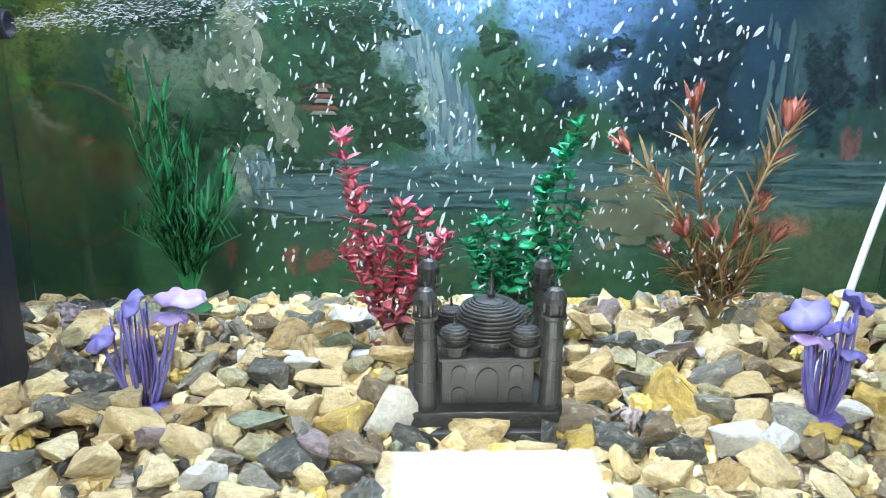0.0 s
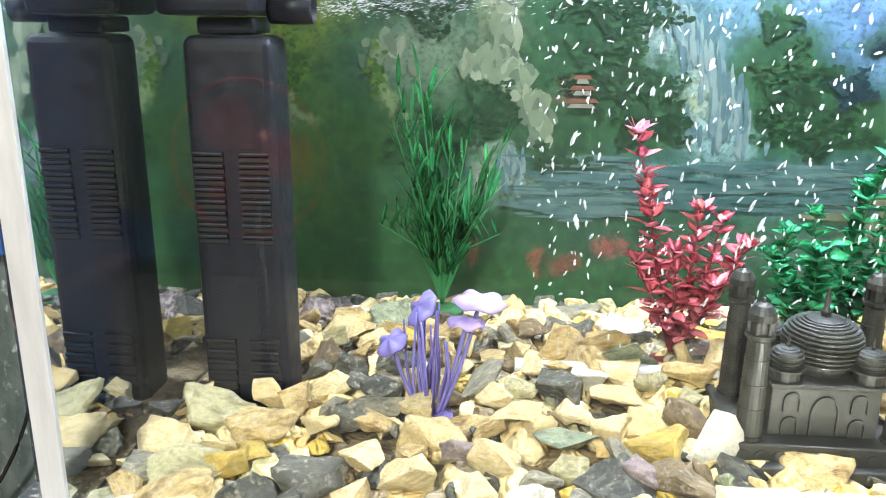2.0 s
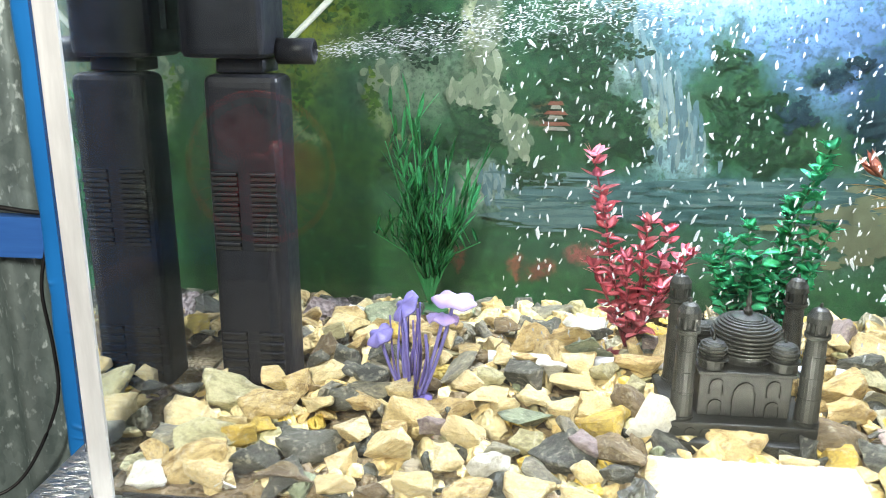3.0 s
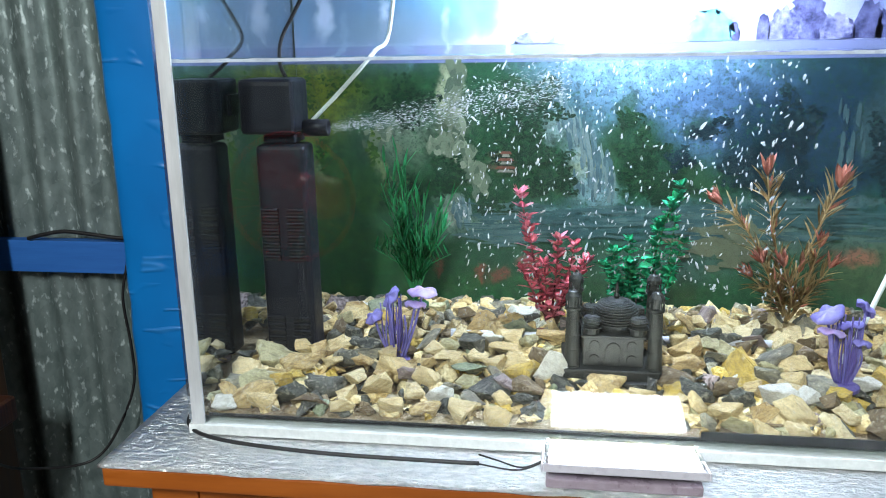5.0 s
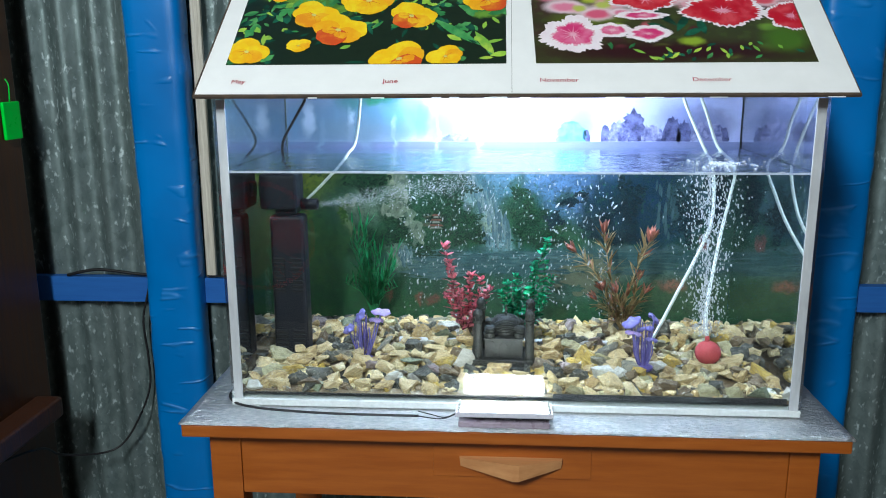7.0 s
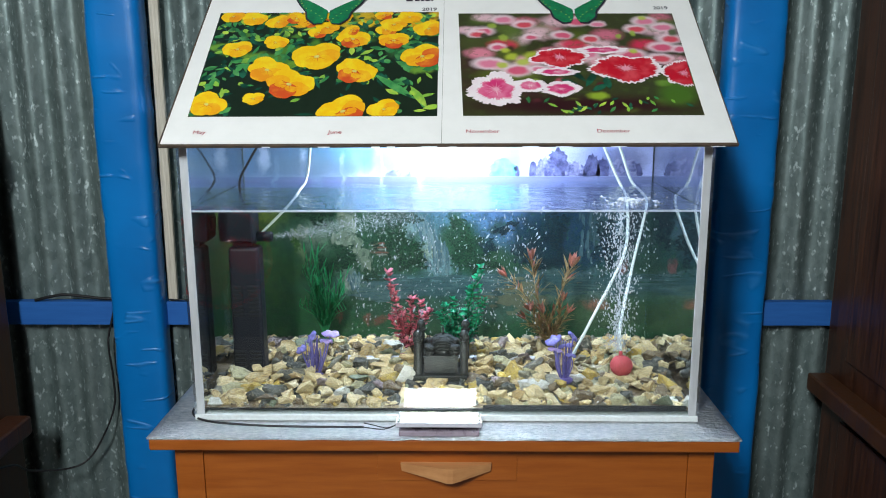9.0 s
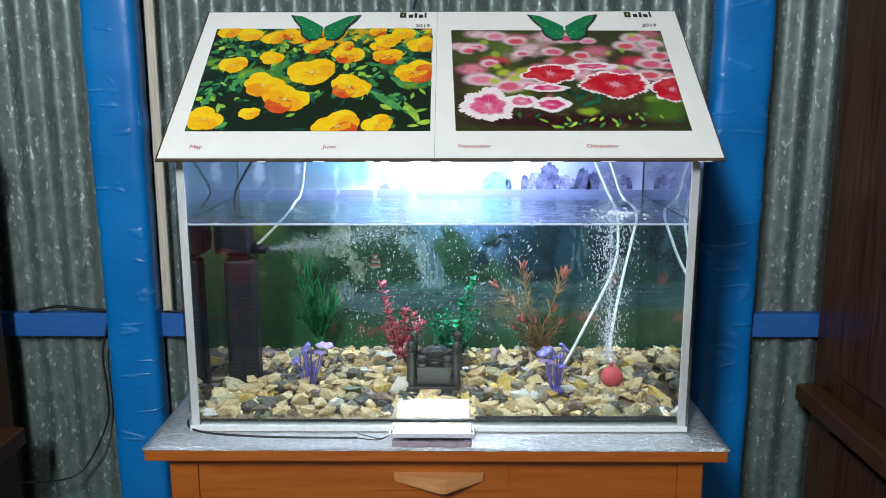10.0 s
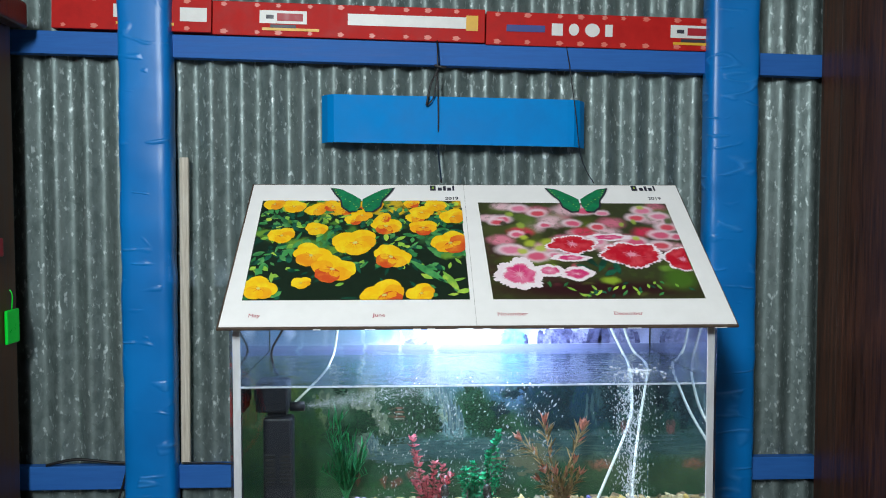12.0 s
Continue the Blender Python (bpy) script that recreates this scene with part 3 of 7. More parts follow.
def hanging_strip():
    """A bent blue plastic strip, hung by strings from the high rail."""
    bm = bmesh.new()
    outline = []
    n = 40
    for i in range(n + 1):
        x = -0.362 + 0.712 * i / n
        e = min(i, n - i) / n
        y = 0.612 + 0.040 * max(0.0, 1 - e / 0.06) ** 2
        outline.append((x, y))
    top, bottom = [], []
    for x, y in outline:
        sag = -0.012 * (x + 0.36) / 0.71
        bottom.append((bm.verts.new((x, y, 1.680 + sag)), bm.verts.new((x, y + 0.003, 1.680 + sag))))
        top.append((bm.verts.new((x, y, 1.806 + sag)), bm.verts.new((x, y + 0.003, 1.806 + sag))))
    for i in range(n):
        a, b, c, d = bottom[i], bottom[i + 1], top[i + 1], top[i]
        bm.faces.new((a[0], b[0], c[0], d[0]))
        bm.faces.new((b[1], a[1], d[1], c[1]))
        bm.faces.new((d[0], c[0], c[1], d[1]))
        bm.faces.new((b[0], a[0], a[1], b[1]))
    for k in (0, n):
        a, d = bottom[k], top[k]
        bm.faces.new((a[0], d[0], d[1], a[1]))
    bmesh.ops.recalc_face_normals(bm, faces=bm.faces)
    strip = solo("plastic_strip", bm, BLUE_STRIP, "glossy blue plastic strip with bent ends hung on string", "plastic strip", smooth=False)
    s = solo("string", tube([(-0.052, 0.632, 1.955), (-0.052, 0.606, 1.90), (-0.050, 0.606, 1.75), (-0.050, 0.606, 1.66), (-0.052, 0.45, 1.60), (-0.054, 0.322, 1.562)], 0.0022, 6),
             CABLE, "dark string tied to the rail and holding the board", "string", "strings on the rail", smooth=True)
    solo("string", tube([(0.295, 0.632, 1.945), (0.300, 0.607, 1.88), (0.318, 0.606, 1.75), (0.328, 0.606, 1.66), (0.310, 0.45, 1.60), (0.300, 0.322, 1.562)], 0.0013, 6),
         CABLE, "thin dark string from the rail to the board", "string", "strings on the rail", smooth=True)
    bm = tube([(-0.052, 0.600, 1.868), (-0.070, 0.600, 1.83), (-0.082, 0.600, 1.775)], 0.003, 6)
    add_tube(bm, [(-0.052, 0.600, 1.868), (-0.062, 0.598, 1.80), (-0.080, 0.600, 1.775)], 0.002, 6)
    add_tube(bm, [(-0.060, 0.600, 1.880), (-0.045, 0.596, 1.876), (-0.030, 0.600, 1.874)], 0.004, 6)
    part("knot", bm, CABLE, s, "loose knotted string end", smooth=True)


def wardrobe():
    t = thing("wardrobe", (1.20, -0.1, 0), "dark brown varnished wooden wardrobe with a moulded ledge", "wardrobe")
    part("carcass", box((0.99, -1.30, 0.06), (1.55, 0.615, 2.25), 0.004), DARK_WOOD, t)
    part("plinth", box((1.0, -1.29, 0.0), (1.54, 0.605, 0.058), 0.002), DARK_WOOD, t)
    part("ledge", box((0.930, -1.30, 0.592), (0.988, 0.585, 0.640), 0.010, 3), BROWN_WOOD, t, "moulded ledge along the wardrobe")
    for y0, y1 in ((0.10, 0.50), (-0.42, 0.02), (-1.0, -0.5)):
        part("panel_frame", box((0.982, y0, 0.70), (0.9885, y1, 2.1), 0.003), DARK_WOOD, t)
        part("lower_panel", box((0.982, y0, 0.12), (0.9885, y1, 0.54), 0.003), DARK_WOOD, t)


def left_cabinet():
    t = thing("cabinet", (-1.35, -0.1, 0), "brown varnished wooden cabinet with a ledge and hanging tags", "cabinet")
    part("carcass", box((-1.65, -1.30, 0.06), (-1.130, 0.555, 2.25), 0.004), BROWN_WOOD, t)
    part("plinth", box((-1.64, -1.29, 0.0), (-1.14, 0.545, 0.058), 0.002), BROWN_WOOD, t)
    part("ledge", box((-1.128, -1.30, 0.505), (-1.062, 0.490, 0.555), 0.010, 3), DARK_WOOD, t, "dark moulded ledge along the cabinet")
    door = part("door", box((-1.128, -0.60, 0.60), (-1.118, 0.30, 2.1), 0.003), BROWN_WOOD, t)
    part("handle", tube([(-1.118, 0.22, 0.70), (-1.098, 0.22, 0.71), (-1.098, 0.22, 0.75), (-1.118, 0.22, 0.76)], 0.005, 8), ALUMINIUM, door, "small bent metal handle", True)
    part("cornice", box((-1.128, -1.30, 1.955), (-1.085, 0.555, 2.02), 0.010, 3), DARK_WOOD, t)
    g = thing("plastic_tag", (-1.122, 0.515, 1.165), "bright green plastic tag hanging on the cabinet", "tag", "hanging tags")
    part("body", box((-1.128, 0.486, 1.165), (-1.120, 0.550, 1.250), 0.004, 3), GREEN_TAG, g)
    part("loop", tube([(-1.124, 0.518, 1.250), (-1.122, 0.518, 1.285), (-1.128, 0.518, 1.30)], 0.0015, 6), GREEN_TAG, g, "", True)
    g = thing("plastic_tag", (-1.122, 0.43, 1.38), "dull red plastic tag hanging on the cabinet", "tag", "hanging tags")
    part("body", box((-1.128, 0.40, 1.385), (-1.120, 0.478, 1.430), 0.004, 3), RED_TAG, g)
    part("loop", tube([(-1.124, 0.45, 1.430), (-1.122, 0.45, 1.49), (-1.128, 0.45, 1.53)], 0.001, 6), PRINT_WHITE, g, "", True)


def fan():
    """A standing fan with a red guard behind the camera's way; it shows in the tank's front glass."""
    x, y, z, r = -0.885, -1.62, 0.725, 0.195
    t = thing("standing_fan", (x, y, 0), "red standing fan with a round wire guard and red blades", "fan")
    ax = Matrix.Rotation(radians(-90), 4, "X")
    red = surface("red_fan_plastic", (0.66, 0.035, 0.03), (0.56, 0.025, 0.025), 0.35, 0, 30, 0.05)
    part("base", lathe([(0.17, 0), (0.17, 0.018), (0.15, 0.030), (0.04, 0.040), (0.025, 0.055)], (x, y, 0.0), 36), BLACK_PLASTIC, t, "heavy round black base", True)
    part("pole", lathe([(0.014, 0.055), (0.014, 0.42), (0.010, 0.425), (0.010, 0.70)], (x, y, 0.0), 16), ALUMINIUM, t, "", True)
    part("motor", lathe([(0.03, -0.10), (0.055, -0.09), (0.060, -0.03), (0.050, 0.0), (0.02, 0.01)], (x, y, z), 24, ax), red, t, "rounded red motor housing", True)
    ring = [(x + r * math.cos(k * math.pi / 24), y + 0.055, z + r * math.sin(k * math.pi / 24)) for k in range(49)]
    rim = part("guard_rim", tube(ring, 0.009, 8, None, 2), red, t, "thick red guard rim", True)
    for k in range(36):
        a = 2 * math.pi * k / 36
        ca, sa = math.cos(a), math.sin(a)
        part("guard_wire", tube([(x + 0.045 * ca, y + 0.090, z + 0.045 * sa), (x + 0.6 * r * ca, y + 0.085, z + 0.6 * r * sa), (x + r * ca, y + 0.055, z + r * sa)], 0.0016, 5, None, 3), red, rim, "", True)
    part("hub_cap", lathe([(0.048, 0), (0.048, 0.006), (0.030, 0.010), (0.001, 0.011)], (x, y + 0.088, z), 28, ax), red, rim, "red cap over the guard wires", True)
    for k in range(3):
        bm = bmesh.new()
        rows = []
        for i in range(7):
            q = 0.03 + (r - 0.055) * i / 6
            span = 0.35 + 0.45 * math.sin(math.pi * min(1.0, 0.2 + i / 7))
            row = []
            for j in range(7):
                a = 2 * math.pi * k / 3 + span * (j / 6 - 0.5) * 2
                row.append(bm.verts.new((x + q * math.cos(a), y + 0.030 + 0.022 * (j / 6 - 0.5), z + q * math.sin(a))))
            rows.append(row)
        for i in range(6):
            for j in range(6):
                bm.faces.new((rows[i][j], rows[i][j + 1], rows[i + 1][j + 1], rows[i + 1][j]))
        bmesh.ops.solidify(bm, geom=list(bm.faces), thickness=0.002)
        part("blade", bm, red, t, "red plastic fan blade", True)


# ---- the table ----
def table():
    t = thing("table", (0, 0.23, 0), "orange varnished wooden table with one shallow drawer", "table")
    part("tabletop", box((-0.531, -0.078, 0.736), (0.523, 0.545, 0.758), 0.003), ORANGE_WOOD, t)
    for x0, x1 in ((-0.497, -0.445), (0.443, 0.490)):
        for y0, y1 in ((-0.047, 0.0), (0.46, 0.51)):
            part("leg", box((x0, y0, 0.0), (x1, y1, 0.7355), 0.002), ORANGE_WOOD, t)
    part("front_apron", box((-0.4445, -0.045, 0.622), (0.4425, -0.025, 0.7355), 0.0015), ORANGE_WOOD, t)
    part("back_apron", box((-0.4445, 0.485, 0.622), (0.4425, 0.505, 0.7355), 0.0015), ORANGE_WOOD, t)
    for x0 in (-0.49, 0.463):
        part("side_apron", box((x0, 0.001, 0.622), (x0 + 0.02, 0.459, 0.7355), 0.0015), ORANGE_WOOD, t)
    d = part("drawer", box((-0.124, -0.0475, 0.664), (0.132, -0.0455, 0.722), 0.0008), ORANGE_WOOD, t, "flush drawer front with thin dark gaps")
    bm = bmesh.new()
    outline = ((-0.083, -0.0477), (0.083, -0.0477), (0.083, -0.0540), (0.013, -0.0770), (0.003, -0.0770), (-0.083, -0.0540))
    upper = [bm.verts.new((0.002 + x, y, 0.7010)) for x, y in outline]
    lower = [bm.verts.new((0.002 + 0.98 * x, min(-0.0477, y + 0.003), 0.7010 - (0.016 if i in (1, 2, 5, 0) else 0.030))) for i, (x, y) in enumerate(outline)]
    bm.faces.new(upper)
    bm.faces.new(list(reversed(lower)))
    for k in range(6):
        bm.faces.new((upper[k], lower[k], lower[(k + 1) % 6], upper[(k + 1) % 6]))
    bmesh.ops.triangulate(bm, faces=[f for f in bm.faces if len(f.verts) > 4])
    bmesh.ops.recalc_face_normals(bm, faces=bm.faces)
    part("handle", bm, PALE_WOOD, d, "paler wedge-shaped wooden drawer pull")
    # foil cover, a little uneven
    bm = bmesh.new()
    nx, ny = 90, 50
    grid = [[None] * (ny + 1) for _ in range(nx + 1)]
    for i in range(nx + 1):
        for j in range(ny + 1):
            x, y = -0.533 + 1.058 * i / nx, -0.081 + 0.628 * j / ny
            z = 0.7620 + 0.0008 * noise.noise(Vector((x * 40, y * 40, 0)))
            if j == 0:
                y += 0.0015 * noise.noise(Vector((x * 30, 3, 0)))
            grid[i][j] = bm.verts.new((x, y, z))
    for i in range(nx):
        for j in range(ny):
            bm.faces.new((grid[i][j], grid[i + 1][j], grid[i + 1][j + 1], grid[i][j + 1]))
    edge = [e for e in bm.edges if e.is_boundary]
    res = bmesh.ops.extrude_edge_only(bm, edges=edge)
    for v in res["geom"]:
        if isinstance(v, bmesh.types.BMVert):
            v.co.z = 0.7588 + 0.0012 * noise.noise(Vector((v.co.x * 25, v.co.y * 25, 9)))
    bmesh.ops.recalc_face_normals(bm, faces=bm.faces)
    solo("foil_sheet", bm, FOIL, "crinkled silver foil sheet covering the table top", "table cover", smooth=True)


# ---- the fish tank ----
W, BACK, BASE, RIM, WATER = 0.466, 0.420, 0.775, 1.272, 1.157


def tank():
    solo("foam_sheet", box((-0.468, -0.008, 0.7635), (0.468, 0.432, 0.7745), 0.001), FOAM, "white foam sheet under the glass fish tank", "foam sheet")
    t = thing("fish_tank", (0, 0.2, BASE), "rectangular glass fish tank with aluminium corner strips", "fish tank")
    part("front_pane", box((-0.463, -0.003, BASE), (0.463, 0.002, RIM)), GLASS, t)
    part("back_pane", box((-W - 0.006, BACK + 0.006, BASE), (W + 0.006, BACK + 0.011, RIM)), GLASS, t)
    part("left_pane", box((-W - 0.006, 0.003, BASE), (-W - 0.001, BACK + 0.005, RIM)), SIDE_GLASS, t)
    part("right_pane", box((W + 0.001, 0.003, BASE), (W + 0.006, BACK + 0.005, RIM)), SIDE_GLASS, t)
    part("bottom_pane", box((-W, 0.003, BASE), (W, BACK + 0.004, BASE + 0.005)), GLASS, t)
    for s in (-1, 1):
        x0, x1 = sorted((s * 0.4497, s * 0.4640))
        part("corner_strip", box((x0, -0.0065, BASE - 0.001), (x1, -0.0035, RIM), 0.0006), ALUMINIUM, t, "brushed aluminium corner strip")
    # Black strip along the base, taller right of x = 0.07.
    for x0, x1, tall in ((-0.4485, 0.070, 0.0040), (0.0705, 0.4485, 0.0105)):
        part("base_strip", box((x0, 0.0024, BASE + 0.0052), (x1, 0.0040, BASE + 0.0052 + tall), 0.0005, 1), CABLE, t, "black strip along the bottom of the front pane")
    # the water: its rippled top, and the sides where it mirrors against the glass
    w = thing("water", (0, 0.2, WATER), "clear water filling most of the fish tank", "water", kind="structure")
    bm = bmesh.new()
    nx, ny = 80, 40
    rows = [[bm.verts.new((-W + 0.002 + (2 * W - 0.004) * i / nx, 0.0025 + (BACK - 0.004) * j / ny,
                           WATER + 0.0020 * noise.noise(Vector((i * 0.30, j * 0.6, 2))) + 0.0008 * noise.noise(Vector((i * 0.9, j * 1.3, 7)))
                           + 0.003 * math.exp(-((i / nx * 2 * W - W - 0.34) ** 2 + (BACK * j / ny - 0.14) ** 2) / 0.006) * noise.noise(Vector((i * 1.3, j * 1.7, 5)))))
             for j in range(ny + 1)] for i in range(nx + 1)]
    for i in range(nx):
        for j in range(ny):
            bm.faces.new((rows[i][j], rows[i + 1][j], rows[i + 1][j + 1], rows[i][j + 1]))
    part("water_surface", bm, WATER_TOP, w, "rippled water surface", True)
    for s in (-1, 1):
        x0, x1 = sorted((s * (W - 0.0010), s * (W - 0.0002)))
        part("water_side", box((x0, 0.004, BASE + 0.006), (x1, BACK - 0.001, WATER)), WATER_SIDE, w, "mirroring side of the water against the glass")
    # Waterline strip: the water's shine there is put into a pale solid colour.
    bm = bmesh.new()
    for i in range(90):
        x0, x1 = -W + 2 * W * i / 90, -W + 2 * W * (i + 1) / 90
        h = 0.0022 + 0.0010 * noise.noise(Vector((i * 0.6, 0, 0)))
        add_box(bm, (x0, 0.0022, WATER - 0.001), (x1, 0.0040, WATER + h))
    part("meniscus", bm, surface("waterline_shine", (0.62, 0.66, 0.72), (0.45, 0.48, 0.55), 0.3, 0, 60, 0), w, "waterline along the front glass, its shine put in as pale colour")


def poster_picture():
    p = Picture("landscape_print", (0.018, 0.078, 0.034), 0.013, 30, rough=0.35)
    # meadow and forest floor
    p.patch(-0.45, 0.98, 0.16, 0.22, (0.06, 0.13, 0.03), 0.6)
    p.patch(-0.46, 1.10, 0.08, 0.08, (0.16, 0.20, 0.02), 0.5)
    p.patch(-0.38, 0.86, 0.24, 0.07, (0.015, 0.07, 0.02), 0.6)
    p.patch(-0.46, 0.92, 0.10, 0.06, (0.10, 0.13, 0.02), 0.7, 0.7)
    p.patch(-0.30, 1.03, 0.10, 0.05, (0.03, 0.08, 0.06), 0.6)
    # misty falls behind the trees
    p.patch(-0.29, 1.030, 0.055, 0.035, (0.26, 0.33, 0.24), 0.7, 0.8)
    p.patch(-0.235, 1.10, 0.018, 0.065, (0.42, 0.44, 0.28), 0.4, 0.9)
    p.patch(-0.225, 1.035, 0.030, 0.030, (0.36, 0.38, 0.25), 0.5, 0.9)
    p.patch(-0.212, 0.995, 0.022, 0.028, (0.28, 0.31, 0.22), 0.5, 0.8)
    p.patch(-0.10, 1.09, 0.10, 0.05, (0.025, 0.085, 0.035), 0.5)
    p.patch(-0.16, 1.00, 0.12, 0.08, (0.022, 0.07, 0.030), 0.6)
    p.mottle(100, (0.07, 0.18, 0.07), 0.30, 0.50, 0.68)
    p.mottle(40, (0.006, 0.026, 0.016), 0.45, 0.46, 0.66)
    # sky, far hills and the tall waterfall
    p.patch(0.06, 1.12, 0.13, 0.075, (0.16, 0.29, 0.46), 0.7, 0.9)
    p.patch(0.02, 1.16, 0.12, 0.05, (0.24, 0.40, 0.60), 0.7, 0.9)
    p.patch(0.16, 1.07, 0.13, 0.06, (0.10, 0.19, 0.36), 0.6)
    p.patch(-0.085, 1.050, 0.012, 0.024, (0.26, 0.36, 0.36), 0.6, 0.8)
    p.patch(-0.055, 1.020, 0.014, 0.024, (0.22, 0.32, 0.33), 0.6, 0.8)
    p.patch(-0.034, 0.995, 0.022, 0.026, (0.30, 0.34, 0.22), 0.6, 0.8)
    p.patch(-0.022, 0.960, 0.030, 0.030, (0.18, 0.30, 0.32), 0.6, 0.9)
    p.patch(0.03, 1.02, 0.045, 0.045, (0.030, 0.085, 0.030), 0.4)
    p.patch(0.075, 0.985, 0.060, 0.035, (0.022, 0.070, 0.028), 0.5)
    p.patch(0.020, 1.085, 0.020, 0.018, (0.030, 0.080, 0.040), 0.4, 0.8)
    # dark trees on the far side
    p.patch(0.21, 1.03, 0.055, 0.075, (0.012, 0.036, 0.055), 0.5)
    p.patch(0.30, 1.05, 0.060, 0.11, (0.014, 0.040, 0.058), 0.5)
    p.patch(0.26, 1.00, 0.10, 0.045, (0.010, 0.028, 0.040), 0.5)
    p.patch(0.12, 1.055, 0.018, 0.020, (0.025, 0.060, 0.050), 0.4, 0.9)
    p.patch(0.345, 1.045, 0.020, 0.040, (0.13, 0.22, 0.14), 0.5, 0.6)
    p.patch(0.385, 1.060, 0.030, 0.060, (0.14, 0.22, 0.22), 0.6, 0.7)
    p.patch(0.44, 1.05, 0.025, 0.12, (0.03, 0.07, 0.035), 0.5)
    # river, banks and stones
    p.patch(0.10, 0.912, 0.40, 0.030, (0.045, 0.115, 0.130), 0.5, 0.85)
    p.patch(0.02, 0.928, 0.12, 0.006, (0.20, 0.31, 0.33), 0.7, 0.7)
    p.patch(-0.19, 0.898, 0.085, 0.016, (0.18, 0.26, 0.22), 0.6, 0.8)
    p.patch(-0.235, 0.918, 0.018, 0.020, (0.38, 0.42, 0.36), 0.5, 0.9)
    p.patch(-0.235, 0.946, 0.022, 0.008, (0.20, 0.26, 0.22), 0.4, 0.9)
    p.patch(-0.16, 0.928, 0.040, 0.014, (0.020, 0.050, 0.025), 0.5, 0.9)
    p.patch(-0.10, 0.858, 0.16, 0.030, (0.025, 0.075, 0.045), 0.6)
    p.patch(0.175, 0.895, 0.070, 0.030, (0.26, 0.25, 0.14), 0.5, 0.8)
    p.patch(0.30, 0.890, 0.14, 0.022, (0.10, 0.16, 0.13), 0.6, 0.7)
    p.patch(0.30, 0.945, 0.12, 0.006, (0.14, 0.20, 0.20), 0.7, 0.6)
    p.patch(0.10, 0.855, 0.10, 0.030, (0.05, 0.11, 0.09), 0.6, 0.8)
    p.patch(0.38, 0.840, 0.10, 0.040, (0.06, 0.10, 0.05), 0.6, 0.8)
    # pagoda roofs and red water plants
    p.patch(-0.166, 1.012, 0.012, 0.005, (0.18, 0.09, 0.06), 0.7, 0.6, True)
    p.patch(-0.166, 1.002, 0.012, 0.003, (0.22, 0.20, 0.16), 0.7, 0.6, True)
    p.patch(-0.166, 0.994, 0.016, 0.004, (0.16, 0.08, 0.06), 0.7, 0.6, True)
    p.patch(-0.160, 0.828, 0.014, 0.011, (0.42, 0.06, 0.07), 0.6, 0.5)
    p.patch(-0.190, 0.832, 0.008, 0.010, (0.38, 0.06, 0.06), 0.6, 0.5)
    p.patch(-0.255, 0.838, 0.008, 0.010, (0.40, 0.05, 0.06), 0.6, 0.5)
    p.patch(-0.120, 0.850, 0.016, 0.010, (0.40, 0.06, 0.08), 0.6, 0.5)
    p.patch(-0.300, 0.965, 0.004, 0.010, (0.36, 0.05, 0.06), 0.4, 0.8)
    p.patch(0.345, 0.868, 0.028, 0.010, (0.42, 0.12, 0.09), 0.6, 0.5)
    p.patch(0.404, 0.960, 0.010, 0.018, (0.34, 0.08, 0.06), 0.4, 0.7)
    # pale roots beside the pump
    for u, v, ru, rv in ((-0.352, 1.022, 0.004, 0.016), (-0.348, 1.000, 0.005, 0.014), (-0.342, 0.984, 0.008, 0.008), (-0.330, 0.976, 0.012, 0.005), (-0.314, 0.974, 0.013, 0.006), (-0.332, 0.968, 0.007, 0.010),
                         (-0.440, 0.985, 0.006, 0.020), (-0.425, 0.972, 0.014, 0.006)):
        p.patch(u, v, ru, rv, (0.27, 0.32, 0.16), 0.6, 0.85)
    p.patch(-0.440, 1.015, 0.016, 0.014, (0.10, 0.28, 0.03), 0.4, 0.8)
    p.patch(0.34, 1.06, 0.13, 0.12, (0.014, 0.050, 0.110), 0.7, 0.55)
    p.patch(-0.36, 0.91, 0.15, 0.12, (0.009, 0.055, 0.018), 0.8, 0.6)
    p.patch(-0.14, 1.08, 0.10, 0.08, (0.009, 0.055, 0.028), 0.7, 0.35)
    p.patch(0.05, 1.02, 0.06, 0.05, (0.014, 0.060, 0.040), 0.6, 0.6)
    p.mottle(60, (0.006, 0.028, 0.018), 0.40, 0.48, 0.60)
    p.mottle(95, (0.040, 0.17, 0.065), 0.40, 0.57, 0.61)
    p.mottle(190, (0.006, 0.026, 0.018), 0.45, 0.53, 0.58)
    p.mottle(14, (0.006, 0.030, 0.020), 0.35, 0.46, 0.72)
    # sky and steep island hills over the water
    p.patch(0.0, 1.265, 1.60, 0.110, (0.42, 0.47, 0.77), 0.05, 1.0, True)
    p.patch(-0.36, 1.235, 0.17, 0.080, (0.15, 0.24, 0.36), 0.5, 0.8)
    p.patch(0.0, 1.157, 1.60, 0.0125, (0.15, 0.18, 0.36), 0.05, 0.9, True)
